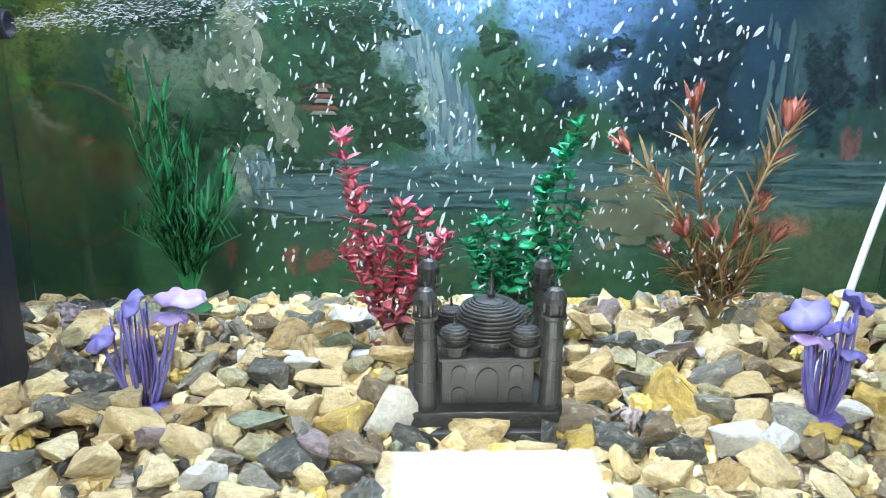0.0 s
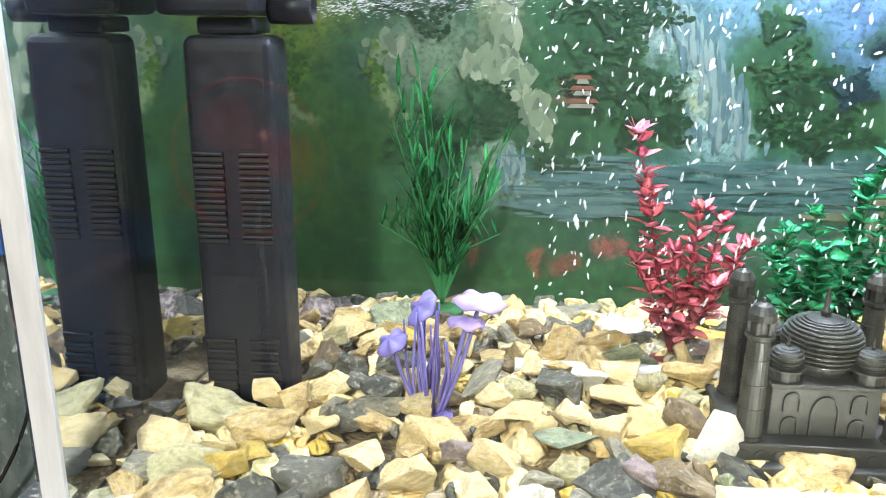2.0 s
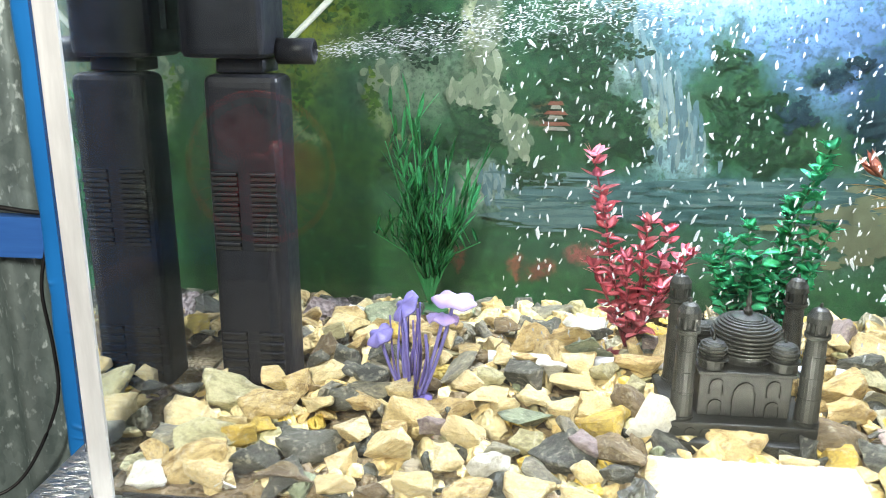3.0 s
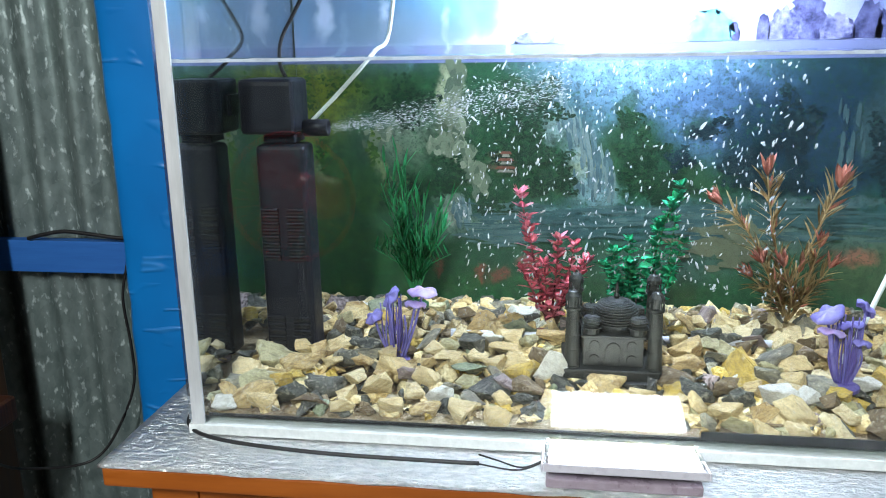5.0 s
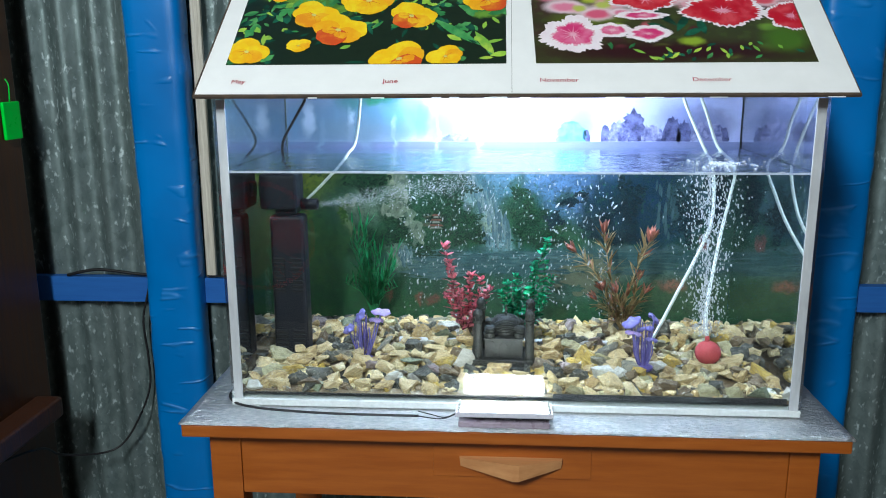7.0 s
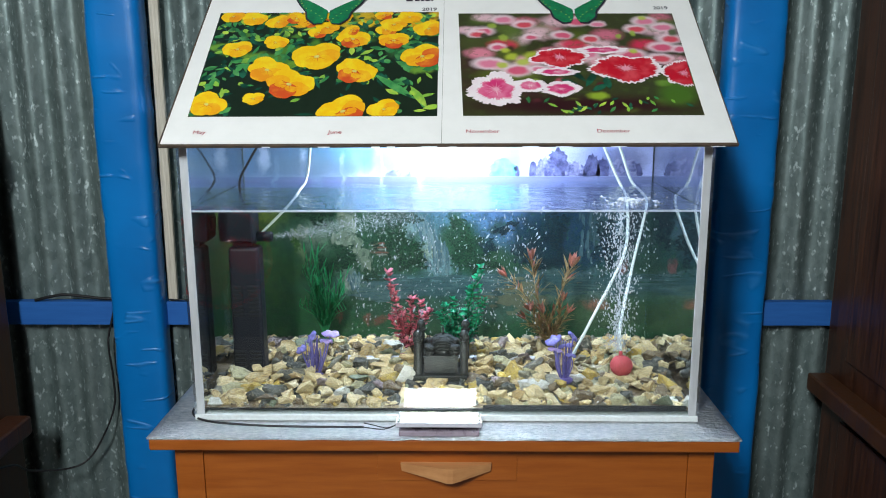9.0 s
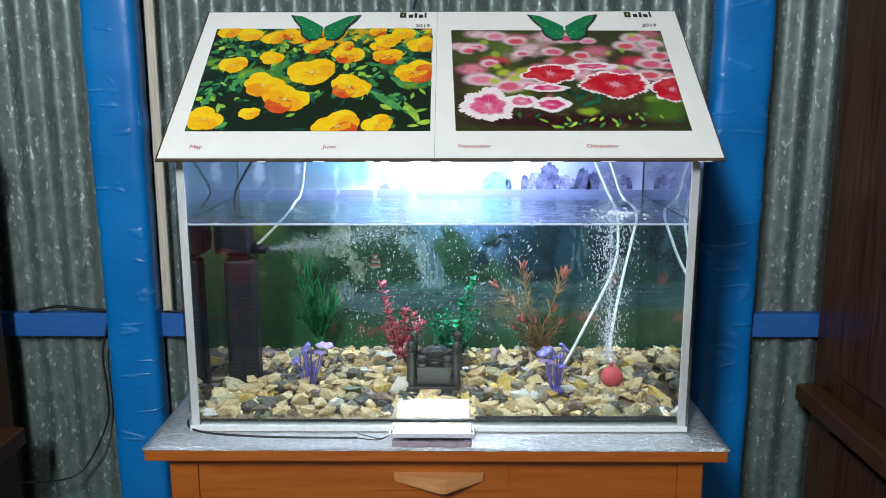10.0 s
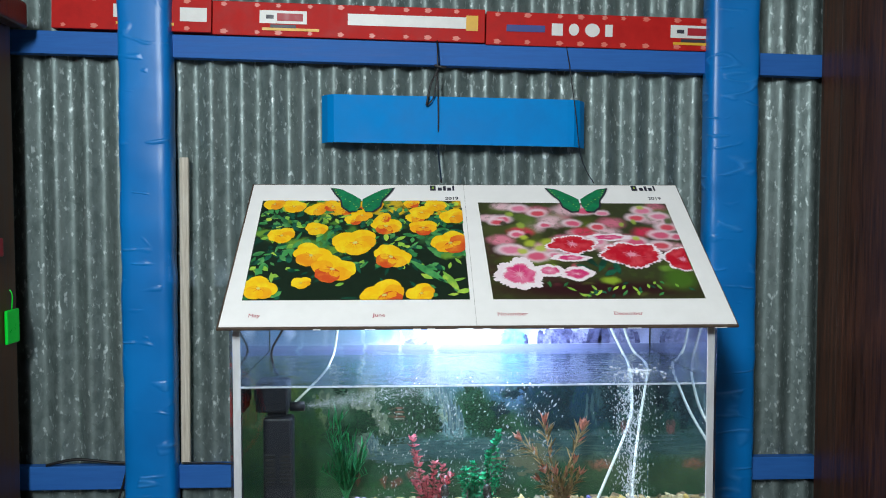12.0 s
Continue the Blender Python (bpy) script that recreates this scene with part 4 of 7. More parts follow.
    # misty teal hills and a hanging tree on the far bank
    for u, v, ru, rv, tone in ((-0.30, 1.225, 0.035, 0.030, (0.10, 0.26, 0.40)), (-0.24, 1.215, 0.030, 0.034, (0.12, 0.32, 0.46)), (-0.19, 1.222, 0.020, 0.030, (0.14, 0.40, 0.52)), (-0.14, 1.205, 0.030, 0.026, (0.18, 0.44, 0.58)),
                               (-0.33, 1.250, 0.030, 0.018, (0.03, 0.16, 0.14)), (-0.25, 1.258, 0.020, 0.014, (0.02, 0.22, 0.14)), (0.14, 1.215, 0.040, 0.034, (0.16, 0.42, 0.56)), (0.36, 1.215, 0.060, 0.030, (0.20, 0.24, 0.50))):
        p.patch(u, v, ru, rv, tone, 0.6, 0.8)
    p.patch(-0.40, 1.205, 0.12, 0.040, (0.10, 0.20, 0.32), 0.6, 0.8)
    for k in range(14):
        p.patch(-0.45 + 0.030 * k, 1.20 + 0.02 * math.sin(k * 2.3), 0.007 + 0.004 * math.sin(k * 1.7), 0.030, ((0.12, 0.24, 0.40), (0.55, 0.66, 0.86), (0.22, 0.34, 0.52))[k % 3], 0.7, 0.7)
    p.patch(-0.28, 1.262, 0.025, 0.016, (0.03, 0.22, 0.12), 0.4, 0.9)
    p.patch(-0.30, 1.190, 0.10, 0.022, (0.14, 0.22, 0.30), 0.6, 0.8)
    p.patch(0.400, 1.205, 0.050, 0.030, (0.16, 0.18, 0.34), 0.5, 0.8)
    return p.done()


def hill_outline(x, z, w, h, rng):
    """A steep rock stack with broken, nearly upright sides and a ragged crown."""
    n = 11
    left = [(x - w * (1 - 0.62 * (k / n) ** 2.2) + rng.uniform(-0.14, 0.14) * w, z + h * (k / n) ** 0.85 * 0.9) for k in range(1, n)]
    crown = [(x - 0.36 * w + 0.72 * w * (k + 0.5) / 5, z + h * rng.uniform(0.84, 1.0) * (1 - 0.10 * abs(k - 2))) for k in range(5)]
    right = [(x + w * (1 - 0.62 * (k / n) ** 2.6) + rng.uniform(-0.14, 0.14) * w, z + h * (k / n) ** 0.9 * 0.88) for k in range(n - 1, 0, -1)]
    return [(x - w, z)] + left + crown + right + [(x + w, z)]


def poster():
    t = solo("landscape_poster", box((-W + 0.001, BACK + 0.0005, BASE + 0.006), (W - 0.001, BACK + 0.0045, 1.345), 0), poster_picture(),
             "printed landscape poster of forest, river and hills behind the water", "poster")
    rng = random.Random(8)
    tones = [surface("blue_hill_print", (0.20, 0.22, 0.46), (0.022, 0.026, 0.10), 0.4, 0, 75, 0, (1.6, 1, 0.7), spread=0.7), surface("teal_hill_print", (0.24, 0.50, 0.66), (0.07, 0.30, 0.48), 0.4, 0, 55, 0, (1.4, 1, 0.8), spread=0.3),
             surface("pale_hill_print", (0.42, 0.44, 0.70), (0.05, 0.06, 0.19), 0.4, 0, 70, 0, (1.6, 1, 0.7), spread=0.4)]
    y = BACK - 0.0004
    for x, w, h, tone in ((0.125, 0.030, 0.048, 1), (0.152, 0.012, 0.030, 0), (0.195, 0.009, 0.040, 0), (0.222, 0.020, 0.050, 2), (0.250, 0.026, 0.070, 0), (0.288, 0.020, 0.040, 2), (0.300, 0.012, 0.030, 0),
                          (0.328, 0.018, 0.058, 0), (0.352, 0.014, 0.046, 0), (0.400, 0.030, 0.052, 2), (0.425, 0.016, 0.036, 0), (-0.110, 0.030, 0.018, 2)):
        bm = bmesh.new()
        bm.faces.new([bm.verts.new((px, y - 0.0001 * tone, pz)) for px, pz in hill_outline(x, 1.170, w, h, rng)])
        bmesh.ops.triangulate(bm, faces=list(bm.faces))
        bm.normal_update()
        for f in bm.faces:
            if f.normal.y > 0:
                f.normal_flip()
        part("hill_print", bm, tones[tone], t)
    painted_forest(t)


def painted_forest(poster_sheet):
    """The fine print of the poster: cliffs, falls, lake ripples and leaf clusters, each a flat patch of ink on the sheet."""
    rng = random.Random(44)
    level = [0]
    ink = lambda name, tones: [surface("%s_ink_%s" % (name, "abc"[k]), tone, [0.75 * q for q in tone], 0.4, 0, 90, 0) for k, tone in enumerate(tones)]

    def lay(bm, points, index):
        level[0] += 1
        f = bm.faces.new([bm.verts.new((u, BACK - 0.0005 - 3e-7 * level[0], v)) for u, v in points])
        f.material_index = index
        f.normal_update()
        if f.normal.y > 0:
            f.normal_flip()

    def blot(bm, u, v, ru, rv, index, turn=0.0, sides=8):
        pts = []
        for k in range(sides):
            a, r = 2 * math.pi * k / sides, rng.uniform(0.75, 1.2)
            x, y = ru * r * math.cos(a), rv * r * math.sin(a)
            pts.append((u + x * math.cos(turn) - y * math.sin(turn), v + x * math.sin(turn) + y * math.cos(turn)))
        lay(bm, pts, index)

    def finish(name, bm, mats, label):
        tagged(part(name, bm, mats, poster_sheet, label), kind="stuff")

    # cliffs and pale trunks
    bm = bmesh.new()
    for u0, v0, u1, v1, wide, count in ((-0.226, 1.140, -0.228, 1.030, 0.013, 60), (-0.265, 1.030, -0.220, 1.015, 0.020, 50), (-0.228, 1.030, -0.190, 0.978, 0.016, 60), (-0.195, 0.985, -0.186, 0.958, 0.012, 24),
                                        (-0.345, 1.042, -0.330, 1.030, 0.022, 20), (-0.030, 1.010, -0.022, 0.985, 0.010, 22)):
        for k in range(count):
            w = rng.random()
            blot(bm, u0 + w * (u1 - u0) + rng.gauss(0, 0.5 * wide), v0 + w * (v1 - v0) + rng.gauss(0, 0.005), rng.uniform(0.003, 0.007), rng.uniform(0.005, 0.013), rng.choice((0, 0, 1, 2)), rng.gauss(0, 0.3))
    finish("cliff_print", bm, ink("cliff", [(0.135, 0.175, 0.115), (0.085, 0.13, 0.085), (0.20, 0.235, 0.165)]), "printed pale cliffs and trunks")
    # falls: upright strands that widen downwards
    bm = bmesh.new()
    way = ((-0.078, 1.088), (-0.052, 1.052), (-0.026, 1.010), (-0.014, 0.952))
    for k in range(170):
        w = rng.random() * 2.999
        i, f = int(w), w - int(w)
        u = way[i][0] + f * (way[i + 1][0] - way[i][0])
        v = way[i][1] + f * (way[i + 1][1] - way[i][1])
        blot(bm, u + rng.gauss(0, 0.004 + 0.0042 * w), v, rng.uniform(0.0012, 0.0034), rng.uniform(0.008, 0.020), rng.choice((0, 1, 1, 2)), 0.25 - 0.08 * w, 7)
    for k in range(46):
        blot(bm, -0.232 + rng.uniform(0, 0.026), rng.uniform(0.905, 0.940), rng.uniform(0.0012, 0.003), rng.uniform(0.004, 0.012), rng.choice((0, 1, 2)), rng.gauss(0.1, 0.2), 7)
    for k in range(18):
        blot(bm, rng.gauss(0.318, 0.012), rng.uniform(0.97, 1.09), rng.uniform(0.0015, 0.004), rng.uniform(0.010, 0.022), 1, 0.0, 7)
    finish("waterfall_print", bm, ink("fall", [(0.095, 0.165, 0.185), (0.060, 0.120, 0.135), (0.145, 0.205, 0.20)]), "printed pale waterfalls")
    # lake ripples and pale shallows
    bm = bmesh.new()
    for k in range(260):
        u, v = rng.uniform(-0.20, 0.46), rng.uniform(0.890, 0.940)
        blot(bm, u, v, rng.uniform(0.010, 0.040), rng.uniform(0.0010, 0.0030), rng.choice((0, 0, 0, 1, 1, 2)), 0, 12)
    for k in range(60):
        blot(bm, rng.gauss(-0.155, 0.030), rng.gauss(0.888, 0.006), rng.uniform(0.010, 0.030), rng.uniform(0.0010, 0.0028), rng.choice((1, 2, 2)), 0, 10)
    for k in range(60):
        blot(bm, rng.gauss(0.165, 0.030), rng.gauss(0.880, 0.016), rng.uniform(0.008, 0.022), rng.uniform(0.003, 0.007), 3, 0, 10)
    finish("lake_print", bm, ink("lake", [(0.034, 0.090, 0.092), (0.048, 0.108, 0.112), (0.070, 0.132, 0.130)]) + ink("bank", [(0.115, 0.135, 0.085)]), "printed lake ripples and a tan bank")

    def leaves(name, crowns, tones, label):
        bm = bmesh.new()
        for u, v, ru, rv, count in crowns:
            lobes, swing = rng.choice((3, 4, 5)), rng.uniform(0, 6)
            for k in range(int(count * 1.5)):
                a = rng.uniform(0, 6.28)
                q = rng.random() ** 0.6 * (0.80 + 0.28 * math.sin(lobes * a + swing))
                du, dv = q * math.cos(a), q * math.sin(a)
                lit = 0.55 * dv - 0.25 * du + rng.gauss(0, 0.42)
                blot(bm, u + ru * du, v + rv * dv, rng.uniform(0.0014, 0.0046), rng.uniform(0.0011, 0.0030), 2 if lit > 0.55 else 1 if lit > 0.0 else 0, rng.uniform(-0.6, 0.6), 7)
        finish(name, bm, ink(name, tones), label)

    leaves("forest_print", ((-0.120, 1.085, 0.062, 0.045, 330), (-0.130, 1.020, 0.055, 0.045, 260), (-0.170, 0.940, 0.040, 0.020, 90), (-0.240, 0.985, 0.030, 0.030, 190), (-0.085, 0.985, 0.045, 0.040, 230),
                            (0.040, 1.010, 0.042, 0.045, 260), (0.065, 0.970, 0.055, 0.028, 200), (0.020, 1.065, 0.022, 0.016, 70), (-0.300, 1.090, 0.050, 0.040, 180), (-0.300, 0.960, 0.055, 0.035, 170)),
           [(0.008, 0.034, 0.017), (0.013, 0.052, 0.024), (0.022, 0.078, 0.032)], "printed dark green forest leaves")
    leaves("far_tree_print", ((0.128, 1.046, 0.026, 0.012, 60), (0.150, 1.062, 0.016, 0.007, 30), (0.095, 1.008, 0.022, 0.020, 90), (0.190, 1.000, 0.040, 0.030, 170), (0.245, 1.050, 0.040, 0.060, 260),
                              (0.225, 0.975, 0.070, 0.022, 170), (0.370, 1.020, 0.035, 0.070, 240), (0.430, 1.060, 0.025, 0.070, 190)),
           [(0.007, 0.024, 0.034), (0.011, 0.036, 0.046), (0.017, 0.050, 0.056)], "printed blue-green far trees")
    leaves("bright_leaf_print", ((-0.432, 1.030, 0.012, 0.045, 50), (-0.352, 1.020, 0.010, 0.035, 36), (-0.455, 1.095, 0.022, 0.040, 60), (-0.395, 1.115, 0.040, 0.022, 50)),
           [(0.022, 0.070, 0.014), (0.045, 0.110, 0.018), (0.085, 0.150, 0.026)], "printed yellow-green leaves by the pump")
    # small pagoda among the trees
    bm = bmesh.new()
    for v, wide, index in ((0.986, 0.014, 1), (0.991, 0.017, 0), (0.998, 0.009, 1), (1.003, 0.013, 0), (1.009, 0.006, 1), (1.013, 0.009, 0)):
        lay(bm, [(-0.153 - wide, v), (-0.153 + wide, v), (-0.153 + 0.7 * wide, v + 0.004), (-0.153 - 0.7 * wide, v + 0.004)], index)
    finish("pagoda_print", bm, ink("pagoda", [(0.17, 0.07, 0.045), (0.20, 0.21, 0.17)]), "printed little red-roofed pagoda")


def hood_lamp():
    """A cool LED tube under the board, over the water."""
    t = thing("tank_lamp", (0.0, 0.27, 1.380), "lit cool white tube lamp under the calendar board", "lamp")
    part("tube", tube([(-0.12, 0.27, 1.385), (0.0, 0.27, 1.385), (0.14, 0.27, 1.385)], 0.013, 12), HOOD_LED, t, "glowing tube", True)
    part("housing", box((-0.16, 0.255, 1.401), (0.18, 0.285, 1.421), 0.003), PRINT_WHITE, t)
    for x in (-0.155, 0.145):
        part("holder", box((x, 0.258, 1.371), (x + 0.03, 0.282, 1.4005), 0.003), PRINT_WHITE, t)
    # Unseen shields added round the tube to keep its light off the wall.
    part("light_shield", box((-0.165, 0.2985, 1.374), (0.185, 0.3005, 1.4205), 0.0005), PRINT_WHITE, t, "unseen white side shield added to hold back light from the tube")
    part("light_shield", box((-0.165, 0.2395, 1.374), (0.185, 0.2415, 1.4205), 0.0005), PRINT_WHITE, t, "unseen white side shield added to hold back light from the tube")
    part("light_shield", box((-0.165, 0.2420, 1.4175), (0.185, 0.2545, 1.4205), 0.0005), PRINT_WHITE, t)
    part("light_shield", box((-0.165, 0.2855, 1.4175), (0.185, 0.2980, 1.4205), 0.0005), PRINT_WHITE, t)
    part("crossbar", box((-W - 0.01, 0.262, 1.4215), (W + 0.01, 0.278, 1.4315), 0.002), WHITE_WOOD, t)
    for s in (-1, 1):
        part("bracket", box((s * (W + 0.004) - 0.006, 0.262, RIM + 0.0005), (s * (W + 0.004) + 0.006, 0.278, 1.4210), 0.001), WHITE_WOOD, t)


def light_box():
    """A flat lit lamp in a clear plastic case, propped on the foil so that it shines into the tank."""
    t = thing("light_box", (-0.009, -0.016, 0.7840), "small lit white lamp in a clear plastic case on the foil", "lamp", turn=(-10, 0, 0))
    part("light_panel", box((-0.069, -0.059, -0.003), (0.068, -0.004, 0.0005), 0.001), LED, t, "glowing white panel", local=True)
    part("case", box((-0.075, -0.064, -0.0105), (0.073, 0.001, 0.0022), 0.003, 2), PLASTIC_CLEAR, t, "clear plastic case", local=True)
    rim = surface("milky_plastic_rim", (0.62, 0.62, 0.68), (0.50, 0.49, 0.56), 0.3, 0, 60, 0)
    part("front_rim", box((-0.0755, -0.0665, -0.0110), (0.0735, -0.0642, -0.0030), 0.0006, 1), rim, t, "milky plastic front rim", local=True)
    for x in (-0.0775, 0.0735):
        part("end_rim", box((x, -0.0665, -0.0110), (x + 0.002, 0.001, -0.0030), 0.0006, 1), rim, t, "milky plastic end rim", local=True)
    part("backing", box((-0.071, -0.061, -0.0090), (0.070, -0.002, -0.0040), 0.001), PRINT_WHITE, t, "white plastic back", local=True)
    part("base", box((-0.082, -0.074, 0.7630), (0.062, -0.020, 0.7725), 0.002), surface("smoky_plastic", (0.36, 0.31, 0.36), (0.24, 0.19, 0.23), 0.3, 0, 40, 0), t, "dark smoky plastic base")
    for x in (-0.0725, 0.0705):
        for y in (-0.055, -0.010):
            part("screw", lathe([(0.0022, 0), (0.0022, 0.0012), (0.0012, 0.0018)], (x, y, 0.0024), 10), ALUMINIUM, t, local=True)
    bm = tube([(-0.083, -0.045, 0.776), (-0.105, -0.045, 0.7665), (-0.130, -0.034, 0.7665), (-0.150, -0.024, 0.7665)], 0.0009, 6)
    add_tube(bm, [(-0.083, -0.048, 0.776), (-0.110, -0.050, 0.7662), (-0.150, -0.042, 0.7662)], 0.0009, 6)
    part("lead", bm, CABLE, t, "two thin lamp leads", True)
    solo("power_cable", tube([(-0.148, -0.042, 0.7665), (-0.20, -0.042, 0.7665), (-0.30, -0.040, 0.7665), (-0.38, -0.032, 0.7665), (-0.43, -0.022, 0.7665), (-0.464, -0.006, 0.767), (-0.481, 0.020, 0.768),
                              (-0.484, 0.06, 0.768), (-0.482, 0.15, 0.768), (-0.484, 0.40, 0.768), (-0.50, 0.56, 0.766), (-0.52, 0.60, 0.80), (-0.60, 0.63, 0.815), (-0.74, 0.634, 0.819)], 0.0022, 8),
         CABLE, "thin black cable running over the foil to the wall", "cable", "cables", smooth=True)


def wall_cables():
    solo("wall_cable", tube([(-1.10, 0.636, 0.816), (-1.06, 0.634, 0.826), (-1.02, 0.634, 0.832), (-0.97, 0.634, 0.828), (-0.92, 0.634, 0.822), (-0.875, 0.634, 0.820)], 0.004, 8),
         CABLE, "loose black cable lying along the blue rail", "cable", "cables", smooth=True)
    solo("wall_cable", tube([(-0.883, 0.632, 0.815), (-0.895, 0.630, 0.77), (-0.912, 0.630, 0.70), (-0.912, 0.640, 0.60), (-0.915, 0.640, 0.52), (-0.945, 0.630, 0.44), (-0.985, 0.61, 0.375),
                             (-1.03, 0.58, 0.36), (-1.09, 0.50, 0.395), (-1.07, 0.38, 0.47), (-1.11, 0.20, 0.50)], 0.0028, 8),
         CABLE, "black cable hanging in a loop from the blue rail", "cable", "cables", smooth=True)


# ---- the calendar board over the tank ----
def disc(u, v, ru, rv, n=22, tilt=0.0, rag=0.0, lobes=0, seed=0):
    out = []
    for k in range(n):
        a = 2 * math.pi * k / n
        r = 1 + rag * noise.noise(Vector((math.cos(a) * 1.7 + seed, math.sin(a) * 1.7, seed * 3.1)))
        if lobes:
            r *= 1 + 0.16 * noise.noise(Vector((k * 1.37, seed * 2.3, 0.5))) + 0.05 * (1 if k % 3 == 0 else -0.5)
        x, y = ru * r * math.cos(a), rv * r * math.sin(a)
        out.append((u + x * math.cos(tilt) - y * math.sin(tilt), v + x * math.sin(tilt) + y * math.cos(tilt)))
    return out


def clip_outline(points, lo, hi):
    return [(min(max(u, lo[0]), hi[0]), min(max(v, lo[1]), hi[1])) for u, v in points]


def pansy(bm, u, v, s, lo, hi, seed, warm=0.0):
    """Five broad overlapping petals round a pale eye; indices: 0 yellow, 1 amber, 2 orange, 3 dark, 4 pale."""
    h = 0.0016 + seed * 0.00002
    turn = 0.7 * math.sin(seed * 2.7)
    cu, su = math.cos(turn), math.sin(turn)

    def blob(du, dv, ru, rv, level, index, n=44, rag=0.13, shift=0.0):
        x, y = du * s, dv * s
        add_flat(bm, clip_outline(disc(u + x * cu - y * su, v + x * su + y * cu, ru * s, rv * s, n, turn, rag, 0, seed * 1.7 + shift), lo, hi), h + 0.00004 * level, index)

    blob(-0.36, 0.30, 0.72, 0.62, 0, 0, shift=1)
    blob(0.40, 0.28, 0.70, 0.62, 1, 0, shift=2)
    blob(-0.50, -0.12, 0.55, 0.50, 2, 0 if warm < 0.5 else 1, shift=3)
    blob(0.52, -0.12, 0.55, 0.50, 3, 1 if warm < 0.7 else 2, shift=4)
    blob(0.02, -0.46, 0.64, 0.54, 4, 0 if warm < 0.15 else 1 if warm < 0.35 else 2, shift=5)
    if warm >= 0.35:
        blob(-0.30, -0.22, 0.30, 0.20, 5, 1, 24, 0.3, 7)
        blob(0.30, -0.24, 0.28, 0.20, 5.5, 1, 24, 0.3, 8)
    for k in range(9):
        a = turn - 3.3 + k * 0.42
        reach = (0.42 + 0.16 * math.sin(k * 2.1 + seed)) * s
        add_flat(bm, clip_outline([(u - 0.03 * s * math.sin(a), v + 0.03 * s * math.cos(a)), (u + reach * math.cos(a), v + reach * math.sin(a)), (u + 0.03 * s * math.sin(a), v - 0.03 * s * math.cos(a))], lo, hi), h + 0.00028, 1 if k % 2 else 2)
    blob(0.0, -0.02, 0.13, 0.10, 9, 4, 10, 0.3)


def pink_flower(bm, u, v, ru, rv, lo, hi, seed, red, rim=0):
    """A fringed flower: a white toothed edge, a red or pink face and pale rays; indices: 0 white, 1 pink, 2 red, 3 pale pink."""
    h = 0.0016 + seed * 0.00002
    rng = random.Random(int(seed * 100))
    face = 0.88 if red else 0.58

    def fringe(level, size, index, depth):
        pts = []
        for k in range(80):
            a = 2 * math.pi * k / 80
            r = size * (1 + 0.30 * noise.noise(Vector((math.cos(a) * 2.2 + seed, math.sin(a) * 1.6, seed))) + 0.09 * abs(math.sin(2.5 * a + seed)) - (depth * rng.random() if k % 2 else 0))
            pts.append((u + ru * r * math.cos(a), v + rv * r * math.sin(a)))
        add_flat(bm, clip_outline(pts, lo, hi), h + level, index)

    fringe(0.0, 1.0, rim, 0.16)
    if not red:
        fringe(0.00006, face + 0.08, 3, 0.25)
    fringe(0.00012, face, 2 if red else 1, 0.16)
    for k in range(13):
        a = 2 * math.pi * k / 13 + seed
        reach = rng.uniform(0.25, 0.55)
        tip = (u + ru * reach * math.cos(a), v + rv * reach * math.sin(a))
        side = (-math.sin(a) * ru * 0.035, math.cos(a) * rv * 0.035)
        add_flat(bm, clip_outline([(u + side[0], v + side[1]), tip, (u - side[0], v - side[1])], lo, hi), h + 0.0002, 3)
    add_flat(bm, clip_outline(disc(u, v, ru * 0.10, rv * 0.12, 8), lo, hi), h + 0.00026, 3)


def leaf_print(bm, u, v, length, width, turn, lo, hi, index, seed):
    pts = []
    for k in range(14):
        t = k / 7 if k <= 7 else (14 - k) / 7
        s = 1 if k <= 7 else -1
        x, y = length * (t - 0.5), s * width * math.sin(math.pi * min(t, 1)) * 0.5
        pts.append((u + x * math.cos(turn) - y * math.sin(turn), v + x * math.sin(turn) + y * math.cos(turn)))
    add_flat(bm, clip_outline(pts, lo, hi), 0.0011 + seed * 0.0000012, index)


def print_color(name, color, other=None, scale=60):
    return surface(name, color, other or tuple(0.72 * c for c in color), 0.42, 0, scale, 0, spread=0.2)


